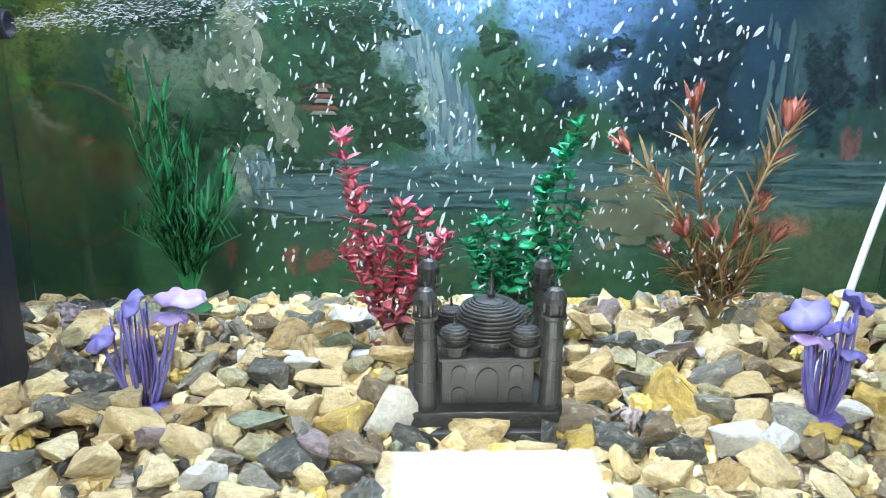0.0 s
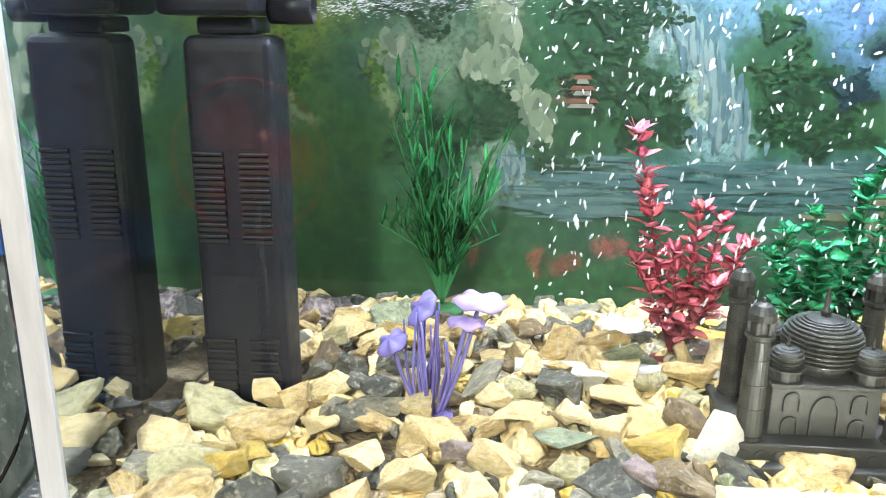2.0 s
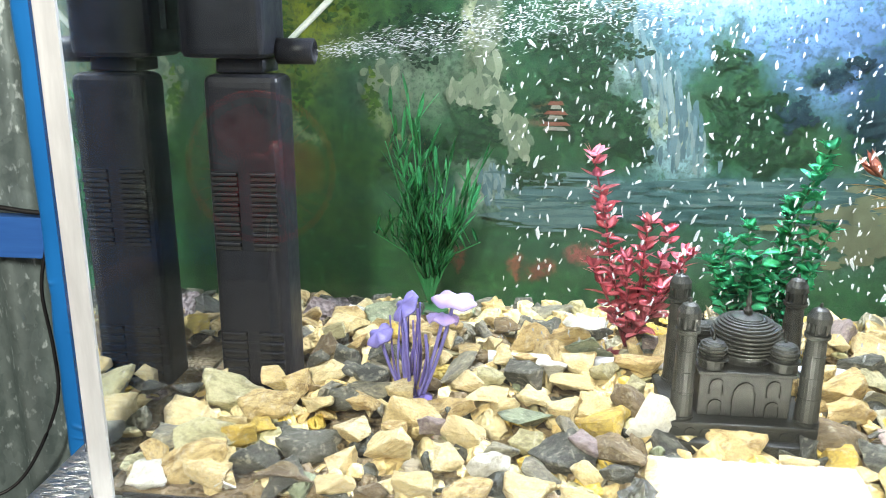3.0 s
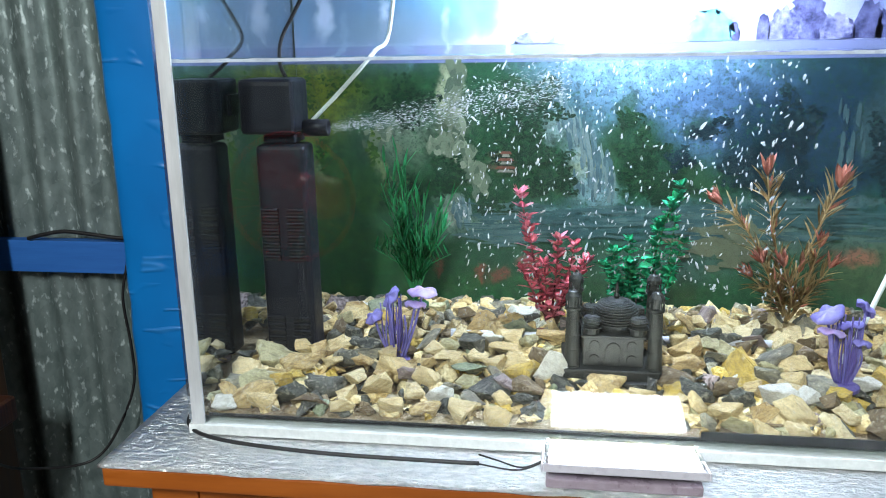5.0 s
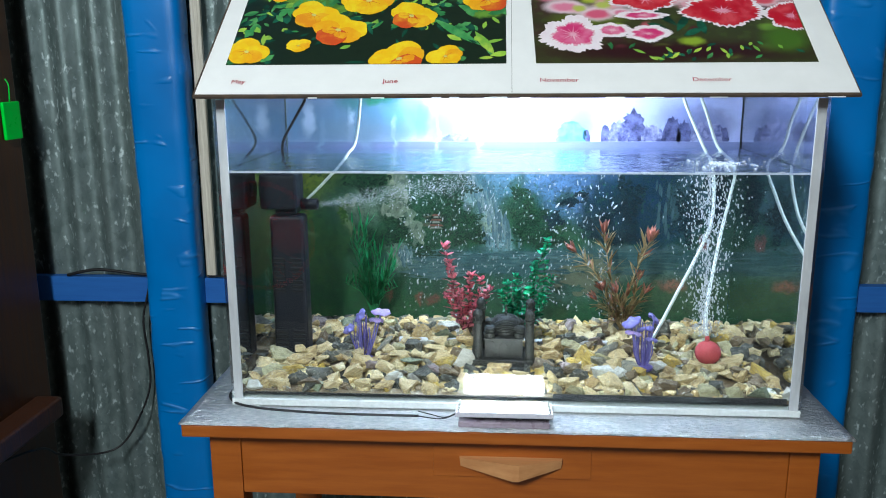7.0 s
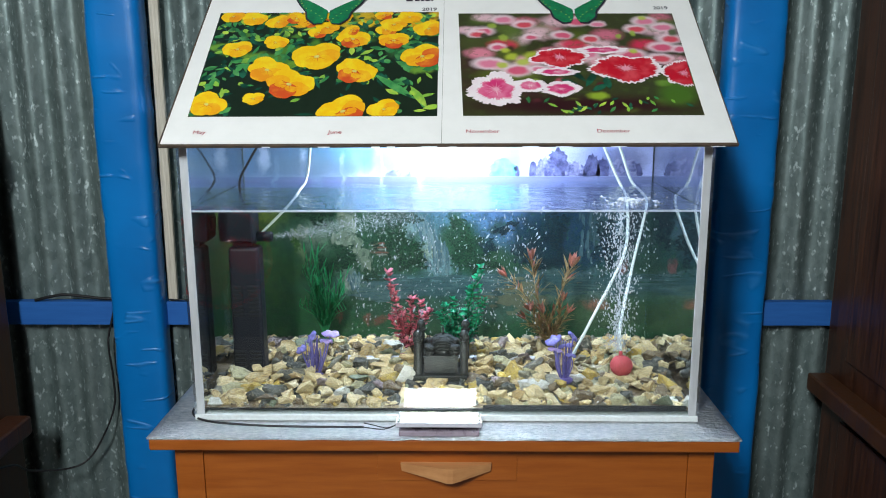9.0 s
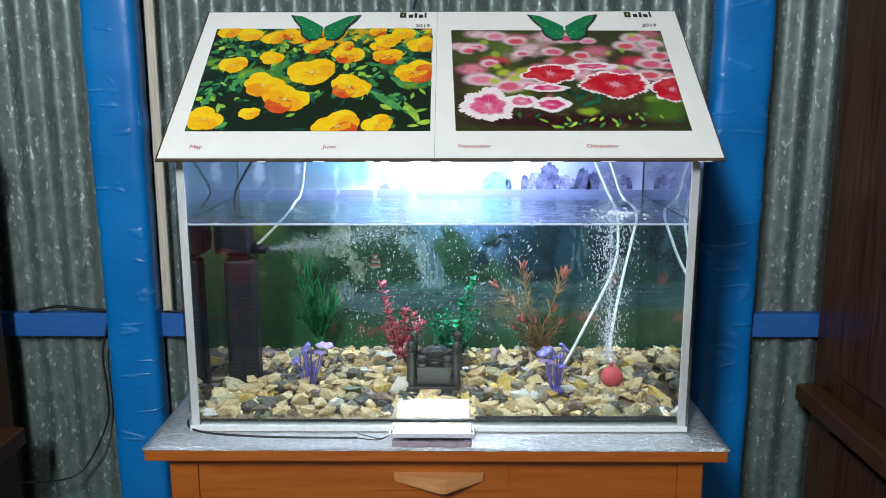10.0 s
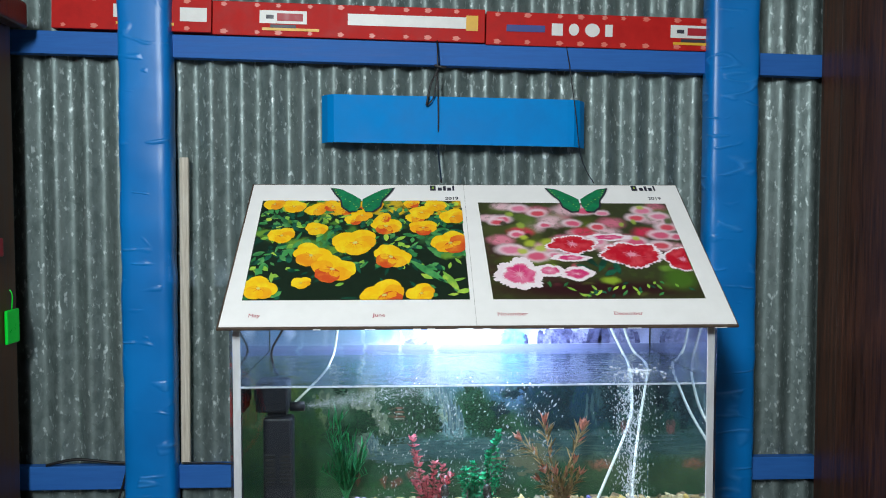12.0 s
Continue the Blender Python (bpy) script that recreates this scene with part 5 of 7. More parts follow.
def calendar_board():
    t = thing("calendar_board", (0.004, -0.05, 1.280), "cardboard lid covered with two 2019 calendar sheets, sloping over the tank", "calendar board", turn=(37.1, 0, 0))
    part("backing", box((-0.488, -0.002, -0.006), (0.489, 0.460, -0.0008), 0.001), CARD, t, "brown cardboard backing with worn edges", local=True)
    rng = random.Random(5)
    yellow = petal_print("yellow_petal_print", (0.90, 0.60, 0.008), (0.84, 0.42, 0.005), (0.90, 0.70, 0.02))
    deep = petal_print("amber_petal_print", (0.86, 0.42, 0.008), (0.78, 0.28, 0.01), (0.88, 0.56, 0.02))
    orange = petal_print("orange_petal_print", (0.74, 0.16, 0.02), (0.60, 0.07, 0.015), (0.82, 0.30, 0.02))
    dark_eye, pale = print_color("dark_leaf_print", (0.16, 0.06, 0.004)), print_color("pale_petal_print", (0.78, 0.70, 0.20))
    greens = [petal_print("leaf_green_print", (0.06, 0.30, 0.08), (0.02, 0.12, 0.04), (0.14, 0.42, 0.12)), petal_print("bright_green_print", (0.34, 0.58, 0.06), (0.14, 0.36, 0.05), (0.55, 0.66, 0.08)),
              petal_print("dark_green_print", (0.010, 0.09, 0.05), (0.004, 0.03, 0.018), (0.02, 0.15, 0.08))]
    white = petal_print("white_petal_print", (0.84, 0.76, 0.79), (0.78, 0.62, 0.68), (0.86, 0.82, 0.83))
    pink = petal_print("pink_petal_print", (0.72, 0.08, 0.24), (0.60, 0.02, 0.15), (0.76, 0.24, 0.38))
    red = petal_print("red_petal_print", (0.60, 0.012, 0.03), (0.48, 0.005, 0.02), (0.68, 0.08, 0.10))
    palep = petal_print("pale_pink_print", (0.76, 0.38, 0.48), (0.68, 0.20, 0.30), (0.80, 0.50, 0.56))
    # yellow pansies
    sheet = part("calendar_sheet", box((-0.484, 0.002, -0.0006), (-0.008, 0.456, 0.0004)), PAPER, t, "white calendar sheet with a photograph of yellow pansies", local=True)
    lo, hi = (-0.452, 0.072), (-0.016, 0.394)
    p = Picture("pansy_photo", (0.010, 0.022, 0.012), 0.010, 30, (0, 1), 0.3)
    for k in range(26):
        u, v = rng.uniform(lo[0], hi[0]), rng.uniform(0.20, hi[1])
        p.patch(u, v, rng.uniform(0.010, 0.028), rng.uniform(0.008, 0.02), rng.choice([(0.08, 0.22, 0.03), (0.16, 0.34, 0.04), (0.03, 0.10, 0.03)]), 0.5, 0.9)
    for k in range(22):
        u = rng.uniform(lo[0] + 0.02, hi[0])
        p.patch(u, rng.uniform(0.345, 0.39), rng.uniform(0.012, 0.03), rng.uniform(0.008, 0.014), rng.choice([(0.78, 0.50, 0.01), (0.74, 0.36, 0.01), (0.60, 0.40, 0.02)]), 0.4, 0.95)
    p.mottle(70, (0.004, 0.010, 0.006), 0.5, 0.5, 0.7)
    bm = bmesh.new()
    add_flat(bm, [(lo[0], lo[1]), (hi[0], lo[1]), (hi[0] - 0.002, hi[1]), (lo[0] - 0.004, hi[1])], 0.0009)
    photo = part("photo", bm, p.done(), sheet, "printed photograph of yellow and orange pansies", local=True)
    bm = bmesh.new()
    for k in range(520):
        u, v = rng.uniform(lo[0], hi[0]), lo[1] + (hi[1] - lo[1]) * rng.random() ** 0.8
        if v < 0.17 and -0.34 < u < -0.12 and rng.random() < 0.8:
            continue
        leaf_print(bm, u, v, rng.uniform(0.010, 0.036), rng.uniform(0.005, 0.015), rng.uniform(0, 3.14), lo, hi, rng.choice((0, 0, 1, 2, 2)), k * 0.4)
    leaf_print(bm, -0.095, 0.155, 0.11, 0.018, -0.75, lo, hi, 0, 160)
    leaf_print(bm, -0.050, 0.125, 0.07, 0.016, -1.1, lo, hi, 1, 161)
    tagged(part("leaf_print", bm, greens, sheet, "printed green leaves", local=True), kind="stuff")
    pansy_mats = [yellow, deep, orange, dark_eye, pale]

    def pansy_at(u, v, s, seed, warm):
        b = bmesh.new()
        pansy(b, u, v, s, lo, hi, seed, warm)
        part("pansy_print", b, pansy_mats, sheet, local=True)

    for k in range(12):
        pansy_at(rng.uniform(lo[0] + 0.15, hi[0] - 0.02), rng.uniform(0.32, 0.385), rng.uniform(0.012, 0.019), 0.2 + 0.02 * k, rng.random())
    pansy_at(-0.246, 0.246, 0.042, 1, 0.1)
    pansy_at(-0.333, 0.205, 0.036, 2, 0.3)
    pansy_at(-0.287, 0.162, 0.041, 9, 0.6)
    pansy_at(-0.170, 0.200, 0.036, 4, 0.4)
    pansy_at(-0.047, 0.245, 0.036, 5, 0.9)
    pansy_at(-0.182, 0.302, 0.030, 6, 0.4)
    pansy_at(-0.103, 0.296, 0.027, 7, 0.5)
    pansy_at(-0.400, 0.270, 0.026, 8, 0.0)
    pansy_at(-0.182, 0.085, 0.040, 3, 0.4)
    pansy_at(-0.110, 0.090, 0.026, 10, 0.0)
    pansy_at(-0.425, 0.105, 0.032, 11, 0.0)
    pansy_at(-0.037, 0.335, 0.026, 12, 0.3)
    pansy_at(-0.330, 0.292, 0.022, 13, 0.0)
    pansy_at(-0.235, 0.340, 0.022, 14, 0.2)
    pansy_at(-0.105, 0.350, 0.024, 15, 0.1)
    pansy_at(-0.385, 0.372, 0.024, 16, 0.1)
    pansy_at(-0.335, 0.360, 0.022, 17, 0.2)
    pansy_at(-0.300, 0.372, 0.020, 18, 0.5)
    pansy_at(-0.428, 0.380, 0.022, 19, 0.3)
    pansy_at(-0.075, 0.375, 0.022, 20, 0.0)
    pansy_at(-0.345, 0.120, 0.018, 21, 0.0)
    for text, u in (("May", -0.423), ("June", -0.190)):
        words("month_name", text, 0.0135, pose(u, 0.030, 0.0012), PRINT_RED, sheet, "small dark red month name")
    # pink flowers
    sheet2 = part("calendar_sheet", box((-0.0075, 0.002, -0.0006), (0.486, 0.456, 0.0004)), PAPER, t, "white calendar sheet with a photograph of pink flowers", local=True)
    lo, hi = (0.025, 0.072), (0.442, 0.388)
    p = Picture("pink_flower_photo", (0.040, 0.046, 0.016), 0.0035, 40, (0, 1), 0.3)
    for k in range(16):
        p.patch(rng.uniform(0.02, 0.45), rng.uniform(0.10, 0.38), rng.uniform(0.02, 0.05), rng.uniform(0.012, 0.03), rng.choice([(0.09, 0.12, 0.015), (0.16, 0.20, 0.02), (0.03, 0.03, 0.01), (0.05, 0.02, 0.02)]), 0.7, 0.9)
    for k in range(26):
        p.patch(rng.uniform(0.03, 0.44), rng.uniform(0.25, 0.375), rng.uniform(0.018, 0.034), rng.uniform(0.010, 0.020), rng.choice([(0.62, 0.16, 0.24), (0.10, 0.15, 0.03), (0.74, 0.48, 0.54), (0.06, 0.07, 0.02)]), 0.6, 0.9)
    for k in range(9):
        u = 0.06 + 0.045 * k
        p.patch(u, 0.255 + 0.03 * math.sin(k * 2.1), 0.026, 0.016, [(0.68, 0.22, 0.30), (0.58, 0.03, 0.08), (0.72, 0.36, 0.42)][k % 3], 0.5, 0.95)
    p.mottle(55, (0.06, 0.09, 0.02), 0.45, 0.52, 0.60)
    for k in range(30):
        u, v = 0.04 + 0.40 * ((k * 0.41 + 0.07) % 1.0), rng.uniform(0.20, 0.375)
        r = rng.uniform(0.013, 0.024)
        p.patch(u, v, r * 1.25, r * 0.80, (0.78, 0.60, 0.65), 0.35, 0.9)
        p.patch(u + 0.002, v - 0.002, r * 0.85, r * 0.50, ((0.62, 0.05, 0.14), (0.68, 0.16, 0.28), (0.60, 0.02, 0.05))[k % 3], 0.4, 0.9)
    for k in range(16):
        p.patch(rng.uniform(0.03, 0.44), rng.uniform(0.20, 0.37), rng.uniform(0.005, 0.012), rng.uniform(0.006, 0.012), rng.choice([(0.42, 0.50, 0.05), (0.06, 0.10, 0.02), (0.03, 0.03, 0.012), (0.30, 0.40, 0.06)]), 0.5, 0.9)
    for k in range(12):
        p.patch(rng.uniform(0.13, 0.44), rng.uniform(0.09, 0.17), rng.uniform(0.006, 0.016), rng.uniform(0.006, 0.013), rng.choice([(0.16, 0.30, 0.04), (0.30, 0.44, 0.06), (0.08, 0.015, 0.02), (0.52, 0.10, 0.14)]), 0.5, 0.9)
    p.patch(0.16, 0.245, 0.016, 0.014, (0.36, 0.42, 0.04), 0.5)
    p.patch(0.14, 0.225, 0.012, 0.010, (0.45, 0.50, 0.10), 0.5)
    p.patch(0.24, 0.10, 0.20, 0.025, (0.030, 0.008, 0.010), 0.6)
    p.patch(0.27, 0.125, 0.018, 0.010, (0.26, 0.38, 0.03), 0.5)
    p.patch(0.41, 0.13, 0.030, 0.030, (0.06, 0.14, 0.015), 0.6)
    bm = bmesh.new()
    add_flat(bm, [(lo[0] + 0.004, lo[1]), (hi[0] + 0.004, lo[1]), (hi[0] + 0.002, hi[1] - 0.004), (lo[0] - 0.004, hi[1])], 0.0009)
    photo2 = part("photo", bm, p.done(), sheet2, "printed photograph of pink and red fringed flowers", local=True)
    hi2 = (0.443, 0.384)

    def flower_at(u, v, ru, rv, seed, red_face, rim=0):
        b = bmesh.new()
        pink_flower(b, u, v, ru, rv, lo, hi2, seed, red_face, rim)
        part("flower_print", b, [white, pink, red, palep], sheet2, local=True)

    flower_at(0.088, 0.145, 0.050, 0.043, 1, False)
    flower_at(0.210, 0.240, 0.052, 0.030, 2, True)
    flower_at(0.328, 0.205, 0.064, 0.040, 3, True)
    flower_at(0.432, 0.190, 0.036, 0.036, 4, True)
    flower_at(0.205, 0.145, 0.036, 0.020, 5, False)
    flower_at(0.150, 0.155, 0.030, 0.018, 6, False)
    flower_at(0.200, 0.195, 0.040, 0.012, 7, False)
    flower_at(0.290, 0.262, 0.046, 0.012, 8, False)
    bm = bmesh.new()
    for u, v, length, turn in ((0.235, 0.190, 0.060, 2.2), (0.262, 0.175, 0.055, 1.1), (0.290, 0.165, 0.045, 1.7), (0.222, 0.165, 0.040, 2.6), (0.275, 0.150, 0.040, 0.6)):
        leaf_print(bm, u, v, length, 0.014, turn, lo, hi2, 2, 300 * u)
    for k in range(34):
        leaf_print(bm, rng.uniform(0.14, 0.43), rng.uniform(0.08, 0.12), rng.uniform(0.010, 0.022), 0.006, rng.uniform(0.4, 2.7), lo, hi2, rng.randrange(3), k)
    tagged(part("leaf_print", bm, greens, sheet2, "printed green leaves", local=True), kind="stuff")
    for text, u in (("November", 0.062), ("December", 0.284)):
        words("month_name", text, 0.0132, pose(u, 0.031, 0.0012), PRINT_RED, sheet2, "small dark red month name")
    # year, plain maker's mark and the plain green ornament on each sheet
    for s, u_mark, u_year, u_orn in ((sheet, -0.052, -0.037, -0.238), (sheet2, 0.412, 0.424, 0.250)):
        bm = bmesh.new()
        add_flat(bm, [(u_mark - 0.033, 0.433), (u_mark - 0.020, 0.433), (u_mark - 0.020, 0.453), (u_mark - 0.033, 0.453)], 0.0012, 0)
        for du, wide, tall in ((-0.015, 0.009, 0.012), (-0.003, 0.006, 0.018), (0.006, 0.009, 0.012), (0.018, 0.004, 0.020)):
            add_flat(bm, [(u_mark + du, 0.433), (u_mark + du + wide, 0.433), (u_mark + du + wide, 0.433 + tall), (u_mark + du, 0.433 + tall)], 0.0012, 0)
        add_flat(bm, [(u_mark - 0.029, 0.440), (u_mark - 0.024, 0.440), (u_mark - 0.026, 0.451)], 0.0016, 1)
        part("maker_mark", bm, [PRINT_DARK, greens[1]], s, "plain dark maker's mark", local=True)
        words("year", "2019", 0.015, pose(u_year, 0.403, 0.0012), PRINT_DARK, s, "black printed year 2019", 0.0002)
        bm = bmesh.new()
        for side in (-1, 1):
            wing = [(0.002, 0.395), (0.020, 0.412), (0.045, 0.432), (0.068, 0.437), (0.058, 0.415), (0.044, 0.392), (0.040, 0.368), (0.024, 0.350), (0.008, 0.352), (0.002, 0.370)]
            add_flat(bm, [(u_orn + side * a, b) for a, b in wing], 0.0045, 0)
            for j in range(9):
                w = j / 8
                du, dv = 0.064 - 0.050 * w + 0.006 * math.sin(w * 6), 0.430 - 0.072 * w
                add_flat(bm, disc(u_orn + side * (du - 0.004), dv, 0.0016, 0.0013, 8), 0.0050, 1)
            add_flat(bm, [(u_orn + side * (1.06 * a + 0.001), 0.394 + 1.07 * (b - 0.394)) for a, b in wing], 0.0041, 2)
        part("green_ornament", bm, [PRINT_GREEN, PRINT_LIME, PRINT_DARK], s, "plain green printed ornament shape", local=True)
    # worn tape along the lower edge
    bm = bmesh.new()
    for k in range(11):
        u = -0.47 + 0.95 * rng.random()
        add_box(bm, (u, -0.0030, -0.0050), (u + rng.uniform(0.006, 0.03), -0.0021, -0.0050 + rng.uniform(0.0008, 0.0022)))
    tagged(part("worn_edge", bm, PAPER, t, "torn paper along the cardboard edge", local=True), kind="stuff")


BUILD_ROOM = [room, wall_frame, cartons, hanging_strip, wardrobe, left_cabinet, fan, table, tank, poster, hood_lamp, light_box, wall_cables, calendar_board]
for build in BUILD_ROOM:
    build()


# ---- what stands in the water ----
def pump():
    """A black submersible filter pump against the side glass."""
    t = thing("filter_pump", (-0.412, 0.225, 0.790), "black plastic internal filter pump standing on the stones", "filter pump")
    bm = bmesh.new()
    lo, hi = (-0.4415, 0.168, 0.770), (-0.3770, 0.212, 1.056)
    add_box(bm, lo, hi, 0.010, 4)
    for v in bm.verts:
        k = (v.co.z - 0.77) / 0.286
        v.co.x = -0.4075 + (v.co.x + 0.4075) * (1.0 - 0.03 * k)
    body = part("body", bm, BLACK_PLASTIC, t, "slotted black filter canister")
    # Slots are dark strips; the shade inside them is put into the colour.
    slot_shade = surface("slot_shadow_plastic", (0.006, 0.006, 0.007), (0.004, 0.004, 0.005), 0.7, 0, 60, 0)
    for base, count in ((0.912, 8), (0.790, 6)):
        for k in range(count):
            z = base + k * 0.0084
            for x0, x1 in ((-0.4365, -0.4145), (-0.4040, -0.3820)):
                part("slot_shade", box((x0, 0.1665, z), (x1, 0.1680, z + 0.0042), 0.0005, 1), slot_shade, body)
                part("louvre", box((x0, 0.1640, z + 0.0046), (x1, 0.1685, z + 0.0074), 0.0010, 2), BLACK_PLASTIC, body)
    part("collar", box((-0.432, 0.178, 1.0565), (-0.392, 0.220, 1.068), 0.003), BLACK_PLASTIC, t)
    bm = box((-0.4540, 0.160, 1.0685), (-0.3860, 0.222, 1.134), 0.008, 3)
    part("pump_head", bm, BLACK_PLASTIC, t, "rounded black motor head")
    ax = Matrix.Rotation(radians(90), 4, "Y")
    noz = part("nozzle", lathe([(0.0105, 0), (0.0105, 0.030), (0.0085, 0.031), (0.0085, 0.004)], (-0.386, 0.200, 1.0735), 20, ax), BLACK_PLASTIC, t, "round black outlet nozzle", True)
    part("grip", box((-0.4600, 0.180, 1.09), (-0.4545, 0.205, 1.115), 0.001), BLACK_PLASTIC, t)
    solo("air_tube", tube([(-0.378, 0.200, 1.080), (-0.345, 0.205, 1.112), (-0.312, 0.212, 1.147), (-0.302, 0.24, 1.165), (-0.299, 0.30, 1.180), (-0.290, 0.31, 1.25), (-0.283, 0.31, 1.325)], 0.0026, 8),
         PVC, "thin milky air tube leading to the pump outlet", "air tube", "air tubes", smooth=True)
    solo("pump_cable", tube([(-0.415, 0.225, 1.134), (-0.428, 0.245, 1.150), (-0.440, 0.29, 1.180), (-0.420, 0.30, 1.22), (-0.392, 0.30, 1.268), (-0.375, 0.30, 1.33)], 0.0026, 8),
         CABLE, "black pump cable rising out of the water", "cable", "cables", smooth=True)


def castle():
    """A small black palace ornament with a ribbed dome and four minarets."""
    t = thing("palace_ornament", (-0.012, 0.15, 0.800), "small black resin palace ornament with dome and four minarets", "ornament")
    base = part("plinth", box((-0.068, 0.108, 0.790), (0.042, 0.196, 0.808), 0.0015), BLACK_RESIN, t)
    for k in range(9):
        x = -0.062 + k * 0.0115
        part("plinth_arch", lathe([(0.0042, 0), (0.0042, 0.0012), (0.0030, 0.0012)], (x, 0.1078, 0.800), 12, Matrix.Rotation(radians(90), 4, "X")), BLACK_RESIN, base)
    part("step", box((-0.060, 0.098, 0.786), (0.036, 0.1075, 0.797), 0.0015), BLACK_RESIN, t)
    hall = part("hall", box((-0.044, 0.122, 0.808), (0.024, 0.182, 0.842), 0.001), BLACK_RESIN, t)
    part("cornice", box((-0.046, 0.1195, 0.8422), (0.026, 0.1845, 0.8450), 0.0008), BLACK_RESIN, t)

    def arch(x, z, w, h):
        bm = bmesh.new()
        outer, inner = [], []
        for k in range(13):
            a = math.pi * k / 12
            outer.append((x + w * math.cos(a), z + h * 0.55 + h * 0.45 * math.sin(a)))
            inner.append((x + (w - 0.0013) * math.cos(a), z + h * 0.55 + (h * 0.45 - 0.0013) * math.sin(a)))
        outer = [(x + w, z)] + outer + [(x - w, z)]
        inner = [(x + w - 0.0013, z)] + inner + [(x - w + 0.0013, z)]
        rings = [[bm.verts.new((a, y, b)) for a, b in pts] for pts, y in ((outer, 0.1218), (outer, 0.1200), (inner, 0.1200), (inner, 0.1218))]
        for a, b in zip(rings, rings[1:]):
            for k in range(len(a) - 1):
                bm.faces.new((a[k], a[k + 1], b[k + 1], b[k]))
        bmesh.ops.recalc_face_normals(bm, faces=bm.faces)
        part("arch", bm, BLACK_RESIN, hall)

    arch(-0.010, 0.809, 0.0090, 0.028)
    for x in (-0.031, 0.011):
        arch(x, 0.809, 0.0055, 0.013)
        arch(x, 0.826, 0.0055, 0.013)

    def dome(name, x, y, z, r, h, ribs, steps=20):
        prof = [(r * 0.80, 0), (r * 0.80, h * 0.08)]
        for k in range(ribs + 1):
            a = k / ribs
            rr = r * math.cos((a - 0.22) * 1.42) if a > 0.22 else r * (0.90 + 0.10 * a / 0.22)
            zz = h * (0.08 + 0.50 * math.sin(a * 1.5))
            prof += [(rr, zz), (rr, zz + h * 0.020), (rr * 0.90, zz + h * 0.026)]
        prof += [(r * 0.10, h * 0.64), (r * 0.13, h * 0.70), (r * 0.06, h * 0.76), (r * 0.09, h * 0.82), (r * 0.03, h)]
        return part(name, lathe(prof, (x, y, z), steps), BLACK_RESIN, t, "ribbed onion dome" if ribs > 5 else "", False)

    part("drum", lathe([(0.020, 0), (0.020, 0.006), (0.022, 0.007)], (-0.006, 0.152, 0.8450), 24), BLACK_RESIN, t)
    dome("dome", -0.006, 0.152, 0.848, 0.0265, 0.052, 11, 28)
    for x, y in ((-0.0345, 0.131), (0.0180, 0.131), (-0.0345, 0.173), (0.0180, 0.173)):
        part("kiosk", lathe([(0.0095, 0), (0.0095, 0.006), (0.0125, 0.007), (0.0125, 0.0085)], (x, y, 0.8450), 12), BLACK_RESIN, t)
        dome("small_dome", x, y, 0.8535, 0.0112, 0.021, 5, 16)
    for x, y, top in ((-0.0565, 0.120, 0.897), (0.0360, 0.120, 0.897), (-0.0520, 0.185, 0.899), (0.0395, 0.185, 0.899)):
        prof = [(0.0096, 0), (0.0096, 0.010), (0.0087, 0.0105)]
        z0, h = 0.800, top - 0.800
        for k in range(1, 4):
            zz = 0.012 + (h - 0.030) * k / 4
            rr = 0.0086 - 0.0014 * k / 4
            prof += [(rr, zz - 0.0006), (rr + 0.0004, zz - 0.0005), (rr + 0.0004, zz + 0.0005), (rr - 0.0001, zz + 0.0006)]
        prof += [(0.0070, h - 0.022), (0.0092, h - 0.020), (0.0092, h - 0.0175), (0.0060, h - 0.017), (0.0060, h - 0.009), (0.0090, h - 0.0085), (0.0086, h - 0.004), (0.0055, h + 0.001), (0.0015, h + 0.003), (0.0010, h + 0.006)]
        mn = part("minaret", lathe(prof, (x, y, z0), 18), BLACK_RESIN, t, "ringed minaret with a capped lantern", False)
        for k in range(6):
            a = k * math.pi / 3
            part("lantern_post", box((x + 0.0075 * math.cos(a) - 0.0009, y + 0.0075 * math.sin(a) - 0.0009, z0 + h - 0.0168), (x + 0.0075 * math.cos(a) + 0.0009, y + 0.0075 * math.sin(a) + 0.0009, z0 + h - 0.0088)), BLACK_RESIN, mn)


def leaf_mesh(name, length, width, mat, curl=0.15, point=1.0, cup=0.06):
    """A leaf along +x with a fold along its rib and a drooping tip."""
    bm = bmesh.new()
    n = 5
    left, mid, right = [], [], []
    for k in range(n + 1):
        t = k / n
        w = width * 0.5 * (math.sin(math.pi * t ** 0.75) ** point) + (0.0004 if k < n else 0)
        x, z = length * t, -curl * length * t * t
        mid.append(bm.verts.new((x, 0, z)))
        left.append(bm.verts.new((x, w, z + cup * w)))
        right.append(bm.verts.new((x, -w, z + cup * w)))
    for k in range(n):
        bm.faces.new((mid[k], mid[k + 1], left[k + 1], left[k]))
        bm.faces.new((mid[k], right[k], right[k + 1], mid[k + 1]))
    res = bmesh.ops.solidify(bm, geom=list(bm.faces), thickness=0.0005)
    return mesh_of(name, bm, mat, True)


def put_leaf(me, name, parent, where, yaw, lift, roll, size):
    ob = new(name, me)
    ob.parent = parent
    base = root_of(parent).matrix_world.inverted() @ Matrix.Translation(where)
    ob.matrix_basis = base @ Matrix.Rotation(yaw, 4, "Z") @ Matrix.Rotation(-lift, 4, "Y") @ Matrix.Rotation(roll, 4, "X") @ Matrix.Diagonal((size, size, size, 1))
    return ob


